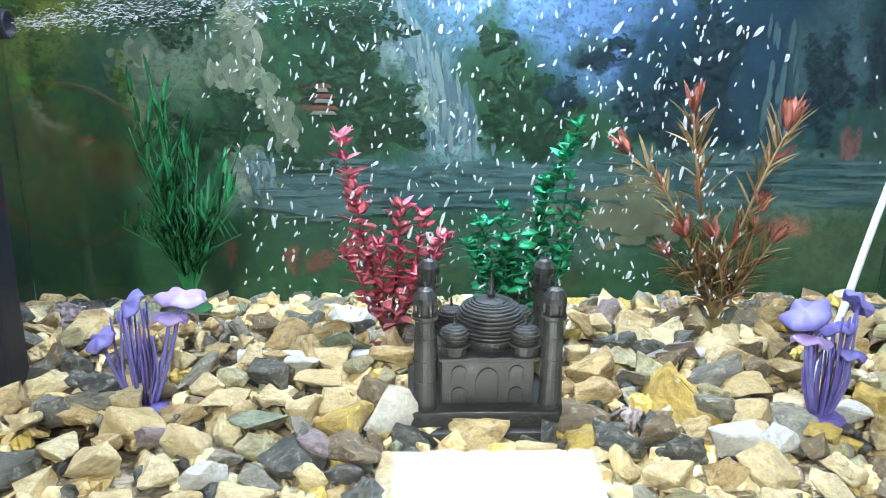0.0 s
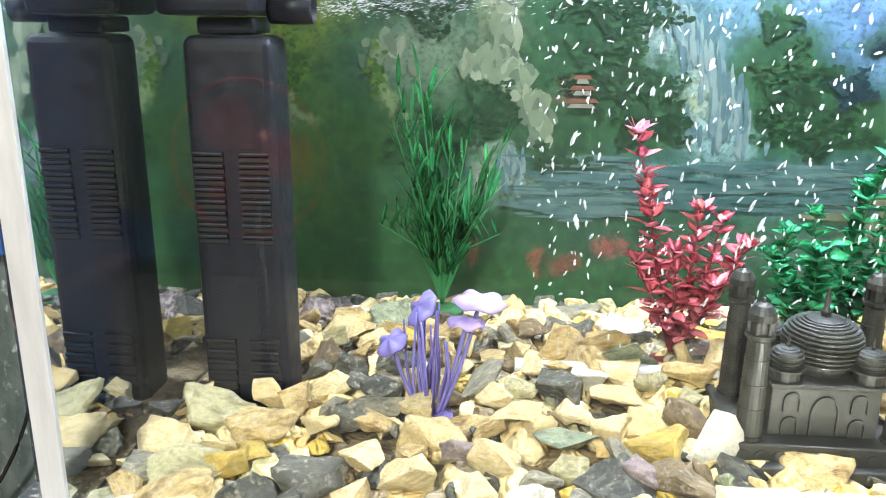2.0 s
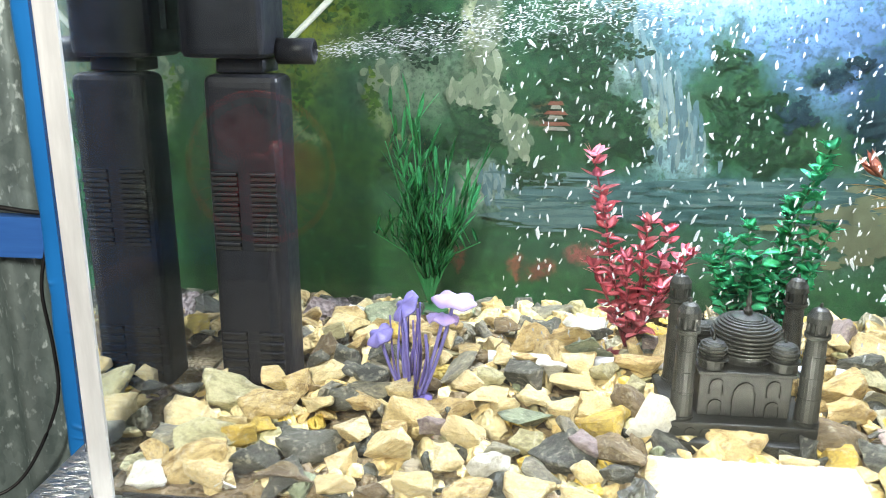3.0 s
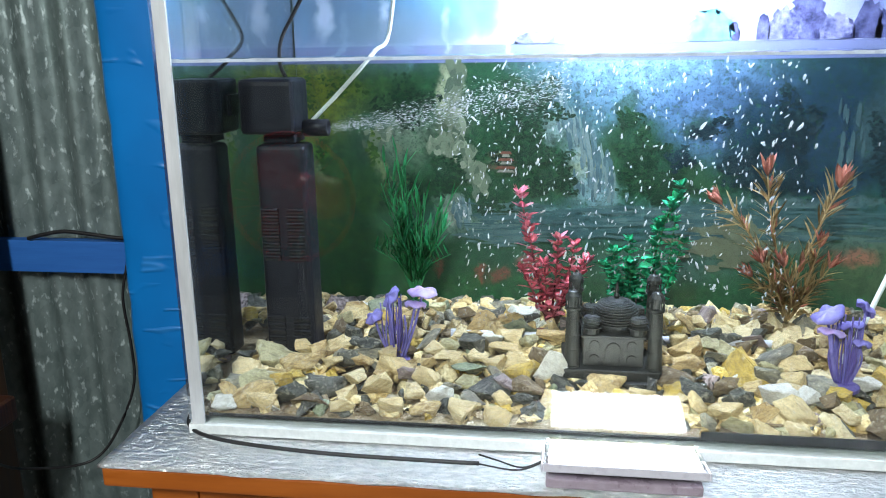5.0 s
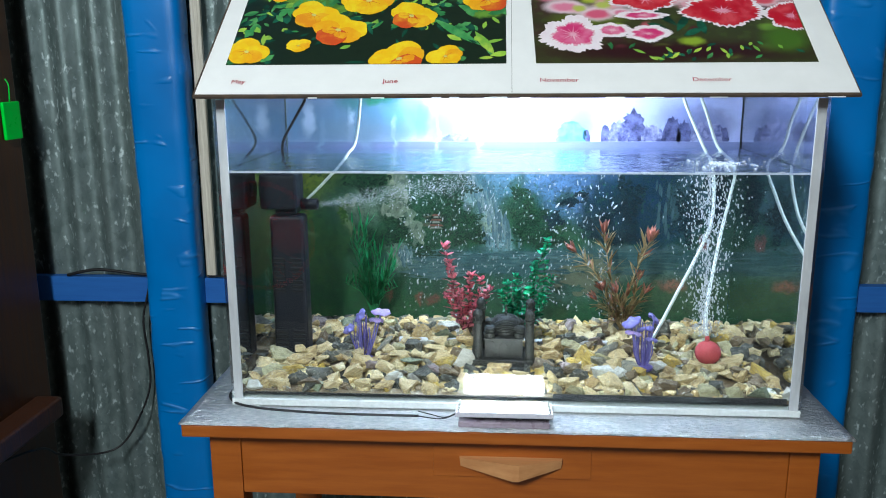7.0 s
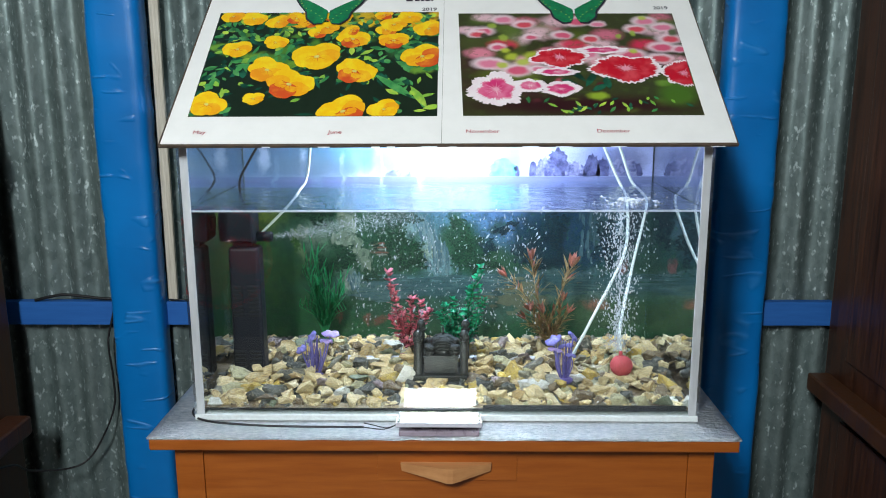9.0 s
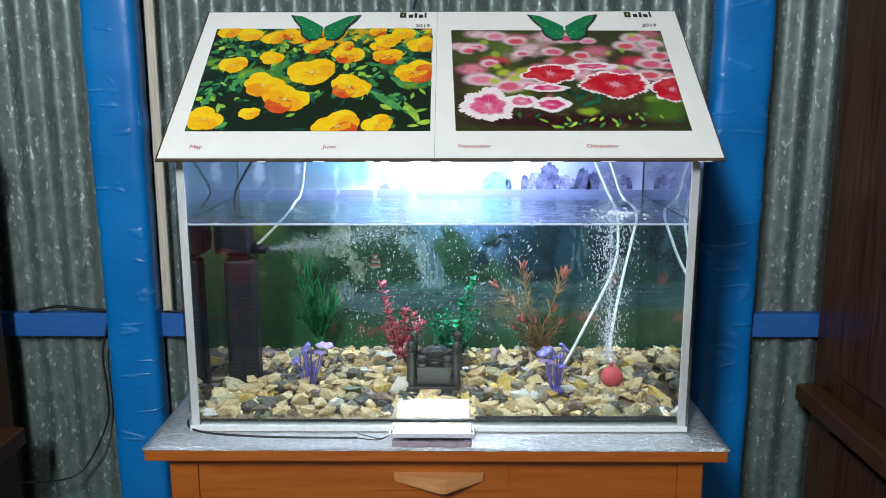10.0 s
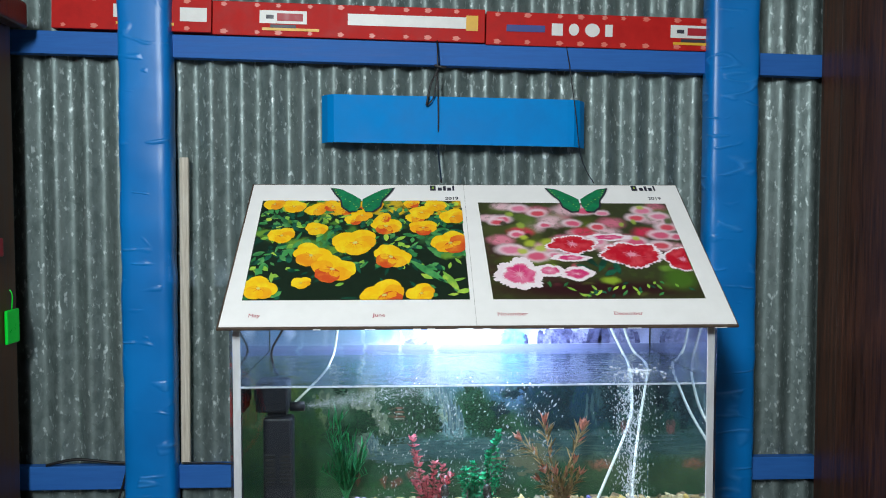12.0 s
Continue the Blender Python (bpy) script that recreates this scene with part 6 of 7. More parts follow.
def leafy_plant(name, label, foot, stems, me_list, stem_mat, gap, rng, spread, leaves_at=3, lift=0.5, start=0.15, crown=True, thick=0.0016):
    t = thing(name, foot, label, "plant", "plastic plants")
    part("foot_disc", lathe([(0.018, 0), (0.018, 0.004), (0.010, 0.007)], (foot[0], foot[1], foot[2] - 0.012), 14), stem_mat, t)
    for points, size in stems:
        line = smooth_line([foot] + points, 8)
        st = part("stem", tube([foot] + points, thick, 6, thick * 0.5), stem_mat, t, "", True)
        total = sum((b - a).length for a, b in zip(line, line[1:]))
        run, last, turn = 0.0, -1.0, rng.uniform(0, 6)
        for a, b in zip(line, line[1:]):
            run += (b - a).length
            f = run / total
            if f < start or run - last < gap:
                continue
            last = run
            turn += 0.9
            for k in range(leaves_at):
                yaw = turn + 2 * math.pi * k / leaves_at + rng.uniform(-0.3, 0.3)
                s = size * (1.0 - 0.35 * f) * rng.uniform(0.8, 1.15)
                put_leaf(rng.choice(me_list), "leaf", st, b, yaw, lift + 0.3 * f + rng.uniform(-0.45, 0.35), rng.uniform(-0.6, 0.6), s * rng.uniform(0.8, 1.15))
        if crown:
            for k in range(5):
                put_leaf(rng.choice(me_list), "leaf", st, line[-1], turn + k * 1.26, 0.65 + rng.uniform(-0.4, 0.5), rng.uniform(-0.4, 0.4), size * 0.7)
    return t


def plants():
    rng = random.Random(11)
    red = [leaf_mesh("leaf", 0.022, 0.0100, RED_LEAF, 0.22, 0.8), leaf_mesh("leaf", 0.019, 0.0104, RED_LEAF, -0.08, 0.75)]
    leafy_plant("red_plant", "pink-red plastic plant with small pointed leaves among stones", (-0.085, 0.245, 0.812), [
        ([(-0.100, 0.243, 0.875), (-0.112, 0.240, 0.938), (-0.124, 0.240, 0.987)], 1.1),
        ([(-0.078, 0.240, 0.865), (-0.074, 0.236, 0.930)], 1.05),
        ([(-0.060, 0.238, 0.855), (-0.038, 0.236, 0.902)], 1.0),
        ([(-0.100, 0.236, 0.85), (-0.120, 0.230, 0.890)], 1.0),
        ([(-0.074, 0.228, 0.84), (-0.060, 0.222, 0.875)], 1.0),
        ([(-0.066, 0.250, 0.855), (-0.054, 0.250, 0.918)], 0.95), ([(-0.088, 0.232, 0.855), (-0.092, 0.228, 0.900)], 1.0)], red, RED_STEM, 0.0062, rng, 0, 4, 0.40, 0.28)
    teal = [leaf_mesh("leaf", 0.019, 0.0120, TEAL_LEAF, 0.18, 0.65, 0.15), leaf_mesh("leaf", 0.016, 0.0112, TEAL_LEAF, -0.08, 0.6, 0.2)]
    leafy_plant("green_plant", "teal-green plastic plant with small round leaves behind the ornament", (0.034, 0.255, 0.812), [
        ([(0.040, 0.252, 0.87), (0.054, 0.250, 0.940), (0.074, 0.250, 0.996)], 1.1),
        ([(0.022, 0.250, 0.865), (0.014, 0.248, 0.925)], 1.0),
        ([(0.012, 0.248, 0.85), (-0.018, 0.244, 0.895)], 1.05),
        ([(0.018, 0.240, 0.85), (0.016, 0.234, 0.900)], 1.1),
        ([(0.054, 0.250, 0.86), (0.082, 0.248, 0.925)], 1.0),
        ([(0.046, 0.262, 0.87), (0.050, 0.262, 0.945)], 0.95),
        ([(0.000, 0.250, 0.85), (-0.004, 0.250, 0.910)], 1.0),
        ([(0.052, 0.240, 0.85), (0.066, 0.236, 0.892)], 1.05),
        ([(0.060, 0.256, 0.87), (0.070, 0.256, 0.950)], 0.95)], teal, GREEN_STEM, 0.0060, rng, 0, 5, 0.25)
    # long grass
    t = thing("grass_plant", (-0.278, 0.335, 0.815), "tall dark green plastic grass plant with narrow leaves", "plant", "plastic plants")
    part("foot_disc", lathe([(0.02, 0), (0.02, 0.004), (0.012, 0.007)], (-0.278, 0.335, 0.803), 14), GREEN_STEM, t)
    blade = [leaf_mesh("leaf", 0.040, 0.0036, GREEN_LEAF, 0.10, 0.8), leaf_mesh("leaf", 0.030, 0.0032, GREEN_LEAF, 0.0, 0.8)]
    for k in range(34):
        a = rng.uniform(0, 6.28)
        r = rng.uniform(0.010, 0.070)
        top = rng.uniform(0.88, 0.97) if k > 7 else 1.030 - 0.008 * k
        if k <= 7:
            a, r = math.pi + rng.uniform(-1.2, 1.2), rng.uniform(0.005, 0.045)
        end = (-0.283 + r * math.cos(a), 0.335 + 0.35 * r * math.sin(a), top)
        pts = [(-0.278 + 0.32 * (end[0] + 0.278), 0.335, 0.86), (-0.278 + 0.6 * (end[0] + 0.278), 0.335 + 0.5 * (end[1] - 0.335), 0.5 * (0.86 + top)), end]
        st = part("blade", tube([(-0.278, 0.335, 0.812)] + pts, 0.0013, 5, 0.0005), GREEN_LEAF, t, "", True)
        line = smooth_line([(-0.278, 0.335, 0.812)] + pts, 7)
        for j, p in enumerate(line[4:-1:2]):
            put_leaf(rng.choice(blade), "leaf", st, p, rng.uniform(0, 6.28), 1.05 + rng.uniform(-0.2, 0.25), 0, rng.uniform(0.8, 1.2))
    # bronze plant with star tips
    t = thing("bronze_plant", (0.222, 0.285, 0.812), "bronze-red plastic plant with star-shaped leaf tips and olive stems", "plant", "plastic plants")
    part("foot_disc", lathe([(0.02, 0), (0.02, 0.004), (0.012, 0.007)], (0.222, 0.285, 0.802), 14), OLIVE_LEAF, t)
    tip = [leaf_mesh("leaf", 0.036, 0.0080, BRONZE_LEAF, 0.10, 0.8), leaf_mesh("leaf", 0.030, 0.0072, BRONZE_LEAF, -0.06, 0.8)]
    hair = [leaf_mesh("leaf", 0.042, 0.0024, OLIVE_LEAF, 0.22, 0.7), leaf_mesh("leaf", 0.034, 0.0022, OLIVE_LEAF, 0.14, 0.7)]

    def leaf_along(me, stem, where, way, open_angle, size):
        """A leaf that leaves its stem at an angle to the stem's own direction."""
        side = way.orthogonal().normalized()
        side.rotate(Matrix.Rotation(rng.uniform(0, 6.28), 3, way))
        axis = way * math.cos(open_angle) + side * math.sin(open_angle)
        ob = new("leaf", me)
        ob.parent = stem
        turn = axis.to_track_quat("X", "Z").to_matrix().to_4x4() @ Matrix.Rotation(rng.uniform(-0.8, 0.8), 4, "X")
        ob.matrix_basis = root_of(stem).matrix_world.inverted() @ Matrix.Translation(where) @ turn @ Matrix.Diagonal((size, size, size, 1))

    root = (0.222, 0.285, 0.812)
    for points, size, heads in (([(0.205, 0.283, 0.86), (0.165, 0.280, 0.932), (0.130, 0.280, 0.968)], 1.0, 9), ([(0.210, 0.283, 0.87), (0.190, 0.280, 0.955), (0.182, 0.280, 1.005)], 1.0, 8),
                                ([(0.228, 0.283, 0.87), (0.252, 0.280, 0.950), (0.268, 0.280, 0.990)], 1.1, 12), ([(0.206, 0.275, 0.85), (0.182, 0.270, 0.895)], 0.85, 7),
                                ([(0.222, 0.275, 0.85), (0.208, 0.270, 0.890)], 0.85, 7), ([(0.238, 0.280, 0.855), (0.250, 0.276, 0.915)], 0.9, 6),
                                ([(0.202, 0.28, 0.845), (0.172, 0.275, 0.875)], 0.8, 5), ([(0.240, 0.275, 0.85), (0.262, 0.270, 0.890)], 0.85, 6)):
        line = smooth_line([root] + points, 8)
        st = part("stem", tube([root] + points, 0.0017, 6, 0.0010), OLIVE_LEAF, t, "", True)
        for j in range(3, len(line) - 2):
            way = (line[j + 1] - line[j - 1]).normalized()
            for k in range(3):
                leaf_along(rng.choice(hair), st, line[j], way, rng.uniform(0.35, 0.9), size * rng.uniform(0.7, 1.1))
            if rng.random() < 0.30:
                leaf_along(rng.choice(tip), st, line[j], way, rng.uniform(0.3, 0.7), size * 0.7)
        way = (line[-1] - line[-3]).normalized()
        for k in range(heads + 4):
            leaf_along(rng.choice(tip), st, line[-1], way, rng.uniform(0.05, 0.62), size * rng.uniform(0.75, 1.0))


def fungus(foot, caps, label, turn):
    """A lavender ornament of thin stalks that carry frilled caps."""
    t = thing("coral_ornament", foot, label, "ornament", "lavender coral ornaments")
    rng = random.Random(turn)
    part("foot_disc", lathe([(0.018, 0), (0.018, 0.004), (0.013, 0.007)], (foot[0], foot[1], foot[2] - 0.008), 16), PURPLE_STALK, t)
    for x, y, z, r, tilt, swing, pale in caps:
        cap_axis = Matrix.Rotation(swing, 4, "Z") @ Matrix.Rotation(tilt, 4, "Y")
        bm = bmesh.new()
        rings = []
        for q, h in ((0.10, 0.003), (0.45, 0.0025), (0.80, 0.001), (1.0, -0.002), (0.97, -0.0036), (0.55, -0.0012), (0.12, -0.0006)):
            ring = []
            for k in range(26):
                a = 2 * math.pi * k / 26
                f = 1 + (0.10 * math.sin(5 * a + turn) if q > 0.7 else 0.0) * q
                ring.append(bm.verts.new(Matrix.Translation((x, y, z)) @ cap_axis @ Vector((r * q * f * math.cos(a), r * q * f * math.sin(a), h + 0.002 * q * math.sin(5 * a + turn)))))
            rings.append(ring)
        for a, b in zip(rings, rings[1:]):
            for k in range(26):
                bm.faces.new((a[k], a[(k + 1) % 26], b[(k + 1) % 26], b[k]))
        bm.faces.new(rings[0])
        bm.faces.new(list(reversed(rings[-1])))
        bmesh.ops.recalc_face_normals(bm, faces=bm.faces)
        part("cap", bm, PINK_CAP if pale else PURPLE, t, "frilled lavender cap", True)
        part("stalk", tube([(foot[0] + 0.3 * (x - foot[0]), foot[1] + 0.2 * (y - foot[1]), foot[2]), (foot[0] + 0.7 * (x - foot[0]), foot[1] + 0.6 * (y - foot[1]), (foot[2] + z) / 2), (x, y, z)], 0.0016, 7), PURPLE, t, "", True)
    for k in range(20):
        a = rng.uniform(0, 6.28)
        r = rng.uniform(0.004, 0.017)
        x1, y1 = foot[0] + r * math.cos(a), foot[1] + r * 0.7 * math.sin(a)
        part("frond", tube([(foot[0] + 0.4 * (x1 - foot[0]), foot[1] + 0.4 * (y1 - foot[1]), foot[2] - 0.004), (x1, y1, foot[2] + 0.025), (x1 + rng.uniform(-0.004, 0.004), y1, foot[2] + rng.uniform(0.042, 0.078))], 0.0013, 6, 0.0008),
             PURPLE_STALK if k % 3 else PURPLE, t, "", True)


def air_things():
    t = thing("air_stone", (0.352, 0.13, 0.800), "rough pink-red ball-shaped air stone on the stones", "air stone")
    part("ball", lathe([(0.001, 0)] + [(0.0225 * math.sin(math.pi * k / 12), 0.0215 * (1 - math.cos(math.pi * k / 12))) for k in range(1, 12)] + [(0.001, 0.043)], (0.352, 0.130, 0.801), 26), RED_BALL, t, "", True)
    part("inlet", lathe([(0.004, 0), (0.004, 0.006), (0.0028, 0.010)], (0.350, 0.132, 0.843), 10), RED_BALL, t)
    solo("air_tube", tube([(0.241, 0.135, 0.818), (0.261, 0.150, 0.846), (0.308, 0.200, 0.912), (0.356, 0.250, 0.981), (0.382, 0.280, 1.030), (0.391, 0.310, 1.085), (0.390, 0.335, 1.135), (0.376, 0.355, 1.168), (0.352, 0.372, 1.225), (0.325, 0.375, 1.290), (0.30, 0.36, 1.340)], 0.0031, 8),
         PVC, "milky air tube curving down to the gravel", "air tube", "air tubes", smooth=True)
    solo("air_tube", tube([(0.350, 0.132, 0.852), (0.352, 0.160, 0.888), (0.372, 0.210, 0.945), (0.403, 0.280, 1.019), (0.422, 0.310, 1.075), (0.434, 0.335, 1.130), (0.405, 0.355, 1.165), (0.385, 0.372, 1.225), (0.360, 0.375, 1.290), (0.34, 0.36, 1.340)], 0.0031, 8),
         PVC, "milky air tube leading to the red air stone", "air tube", "air tubes", smooth=True)
    w = thing("bubble_pipe", (0.0, 0.212, 0.808), "pale straight bubble pipe lying on the stones", "bubble pipe")
    part("pipe", tube([(-0.205, 0.212, 0.8085), (0.0, 0.212, 0.8095), (0.205, 0.212, 0.8085)], 0.0045, 10), WAND, w, "", True)
    for x in (-0.207, 0.203):
        part("end_cap", lathe([(0.006, 0), (0.006, 0.008), (0.004, 0.010)], (x - 0.002, 0.212, 0.8085), 12, Matrix.Rotation(radians(90), 4, "Y")), WAND, w)


def bubbles():
    rng = random.Random(3)
    shapes = []
    for seed in range(5):
        b = bmesh.new()
        bmesh.ops.create_icosphere(b, subdivisions=1, radius=1)
        for v in b.verts:
            v.co *= 1 + 0.45 * noise.noise(v.co * 1.2 + Vector((seed * 7.0, 0, 0)))
        b.verts.index_update()
        shapes.append(([tuple(v.co) for v in b.verts], [[v.index for v in f.verts] for f in b.faces]))
        b.free()

    def cloud(name, label, spots):
        verts, faces = [], []
        for where, size, turn in spots:
            vs, fs = rng.choice(shapes)
            m = Matrix.Translation(where) @ Euler(turn).to_matrix().to_4x4() @ Matrix.Diagonal((*size, 1))
            n = len(verts)
            verts += [tuple(m @ Vector(v)) for v in vs]
            faces += [[i + n for i in f] for f in fs]
        me = bpy.data.meshes.new(name)
        me.from_pydata(verts, [], faces)
        me.materials.append(BUBBLE)
        me.shade_smooth()
        tagged(new(name, me), label, "bubbles", kind="stuff")

    spots = []
    jets = [-0.205 + 0.41 * (k + 0.5) / 15 for k in range(15)]
    for k in range(960):
        h = rng.random() ** 0.85
        x = rng.choice(jets) + rng.gauss(0, 0.004 + 0.020 * h)
        y = 0.205 + rng.gauss(0, 0.006 + 0.045 * h)
        z = 0.825 + 0.325 * h
        s = rng.uniform(0.0007, 0.0014) * (1 + 0.7 * (rng.random() < 0.12))
        spots.append(((x, max(0.03, min(0.38, y)), z), (s * rng.uniform(0.55, 0.95), s * 0.8, s * rng.uniform(1.3, 3.0)), (rng.gauss(0, 0.3), rng.gauss(0.22, 0.40), 0)))
    cloud("rising_bubbles", "many small white air bubbles rising from the pipe", spots)
    spots = []
    for k in range(1700):
        h = rng.random()
        a, r = rng.uniform(0, 6.28), abs(rng.gauss(0, 0.012 + 0.024 * h ** 0.6))
        s = rng.uniform(0.0006, 0.0014)
        spots.append(((0.345 + 0.006 * h + r * math.cos(a), 0.140 + 0.05 * h + r * math.sin(a), 0.848 + 0.305 * h), (s, s, s * rng.uniform(1.3, 3.0)), (rng.gauss(0, 0.2), rng.gauss(0, 0.25), 0)))
    cloud("air_stone_bubbles", "dense column of fine bubbles over the air stone", spots)
    spots = []
    for k in range(2600):
        h = rng.random() ** 0.8
        x = -0.354 + 0.29 * h
        z = 1.0735 + 0.050 * h ** 1.2 + rng.gauss(0, 0.003 + 0.013 * h)
        s = rng.uniform(0.00010, 0.00030)
        spots.append(((x, 0.200 + rng.gauss(0, 0.004 + 0.025 * h), min(z, 1.152)), (s * rng.uniform(3, 10), s, s * rng.uniform(0.7, 1.4)), (0, rng.gauss(-0.15, 0.25), rng.gauss(0, 0.3))))
    cloud("jet_bubbles", "streaming fine bubbles and froth from the pump outlet", spots)
    spots = []
    for k in range(110):
        a, r = rng.uniform(0, 6.28), abs(rng.gauss(0, 0.035))
        s = rng.uniform(0.0012, 0.0035)
        spots.append(((0.355 + r * math.cos(a), max(0.01, 0.13 + 1.3 * r * math.sin(a)), 1.1585), (s, s, s * 0.7), (0, 0, 0)))
    cloud("surface_bubbles", "cluster of bubbles floating on the water surface", spots)


# ---- the stones ----
def stone_meshes(rng, count, fine=True):
    out = []
    for k in range(count):
        bm = bmesh.new()
        ax = (1.0, rng.uniform(0.58, 0.92), rng.uniform(0.38, 0.70))
        for j in range(rng.choice((9, 10, 11, 13))):
            v = Vector((rng.gauss(0, 1), rng.gauss(0, 1), rng.gauss(0, 1))).normalized()
            p = Vector((math.copysign(abs(v.x) ** 0.7, v.x), math.copysign(abs(v.y) ** 0.7, v.y), math.copysign(abs(v.z) ** 0.6, v.z))) * rng.uniform(0.82, 1.18)
            bm.verts.new((p.x * ax[0], p.y * ax[1], p.z * ax[2]))
        bmesh.ops.convex_hull(bm, input=list(bm.verts))
        loose = [v for v in bm.verts if not v.link_faces]
        bmesh.ops.delete(bm, geom=loose, context="VERTS")
        bmesh.ops.dissolve_limit(bm, angle_limit=0.20, verts=list(bm.verts), edges=list(bm.edges))
        bmesh.ops.bevel(bm, geom=list(bm.edges), offset=0.055 if fine else 0.045, segments=1, affect="EDGES", profile=0.55, clamp_overlap=True)
        bmesh.ops.triangulate(bm, faces=list(bm.faces))
        if fine:
            for cut in (0.42, 0.24):
                bmesh.ops.subdivide_edges(bm, edges=[e for e in bm.edges if e.calc_length() > cut], cuts=1, use_grid_fill=True)
                bmesh.ops.triangulate(bm, faces=list(bm.faces))
            bm.normal_update()
            for v in bm.verts:
                v.co += v.normal * (0.10 * noise.noise(v.co * 1.8 + Vector((k * 5.0, 0, 0))) + 0.055 * noise.noise(v.co * 4.6 + Vector((0, k * 5.0, 0))) - 0.05 * abs(noise.noise(v.co * Vector((2, 2, 7)) + Vector((0, 0, k)))))
        out.append(bm)
    return out


def bed_height(y):
    """Height of the stones' top over the tank: rising away from the front glass, then falling to the back."""
    if y < 0.26:
        return 0.798 + 0.025 * (y / 0.26) ** 0.9
    return 0.823 - 0.030 * (y - 0.26) / 0.16


gravel_rng = random.Random(21)
GRAVEL = thing("gravel_bed", (0, 0.2, BASE + 0.006), "bed of cream, tan and slate stones covering the tank bottom", "gravel")
part("lower_layer", box((-W + 0.003, 0.0045, BASE + 0.0055), (W - 0.003, BACK - 0.003, BASE + 0.009)), STONE["brown"], GRAVEL, "dark fine grit under the stones")
SHAPES = stone_meshes(gravel_rng, 30)
PLAIN_SHAPES = stone_meshes(gravel_rng, 8, False)
STONE_MESH = {}
for tone in STONE:
    STONE_MESH[tone] = []
    for shape in SHAPES:
        me = bpy.data.meshes.new("stone")
        shape.to_mesh(me)
        me.materials.append(STONE[tone])
        me.shade_smooth()
        me.set_sharp_from_angle(angle=radians(26))
        STONE_MESH[tone].append(me)
PLACED = []


def lay_stone(x, y, r, tone, lift=0.0, tilt=0.40):
    me = gravel_rng.choice(STONE_MESH[tone])
    ob = new("stone", me)
    ob.parent = GRAVEL
    z = bed_height(y) - 0.40 * r + lift + 0.005 * noise.noise(Vector((x * 14, y * 14, 3)))
    if -0.090 < x < 0.058 and y < 0.118:
        z -= 0.008
    m = Matrix.Translation((x, y, z)) @ Euler((gravel_rng.gauss(0, tilt), gravel_rng.gauss(0, tilt), gravel_rng.uniform(-0.7, 0.7) + (3.14 if gravel_rng.random() < 0.5 else 0))).to_matrix().to_4x4()
    ob.matrix_basis = GRAVEL.matrix_world.inverted() @ m @ Matrix.Diagonal((r, r * gravel_rng.uniform(0.9, 1.15), r * gravel_rng.uniform(0.85, 1.1), 1))
    PLACED.append((x, y, r))
    return ob


def known_stone(x, y, r, tone):
    r *= 1.15
    lay_stone(max(-W + r, min(W - r, x)), max(r * 0.8 + 0.004, y), r, tone, 0.003, 0.28)


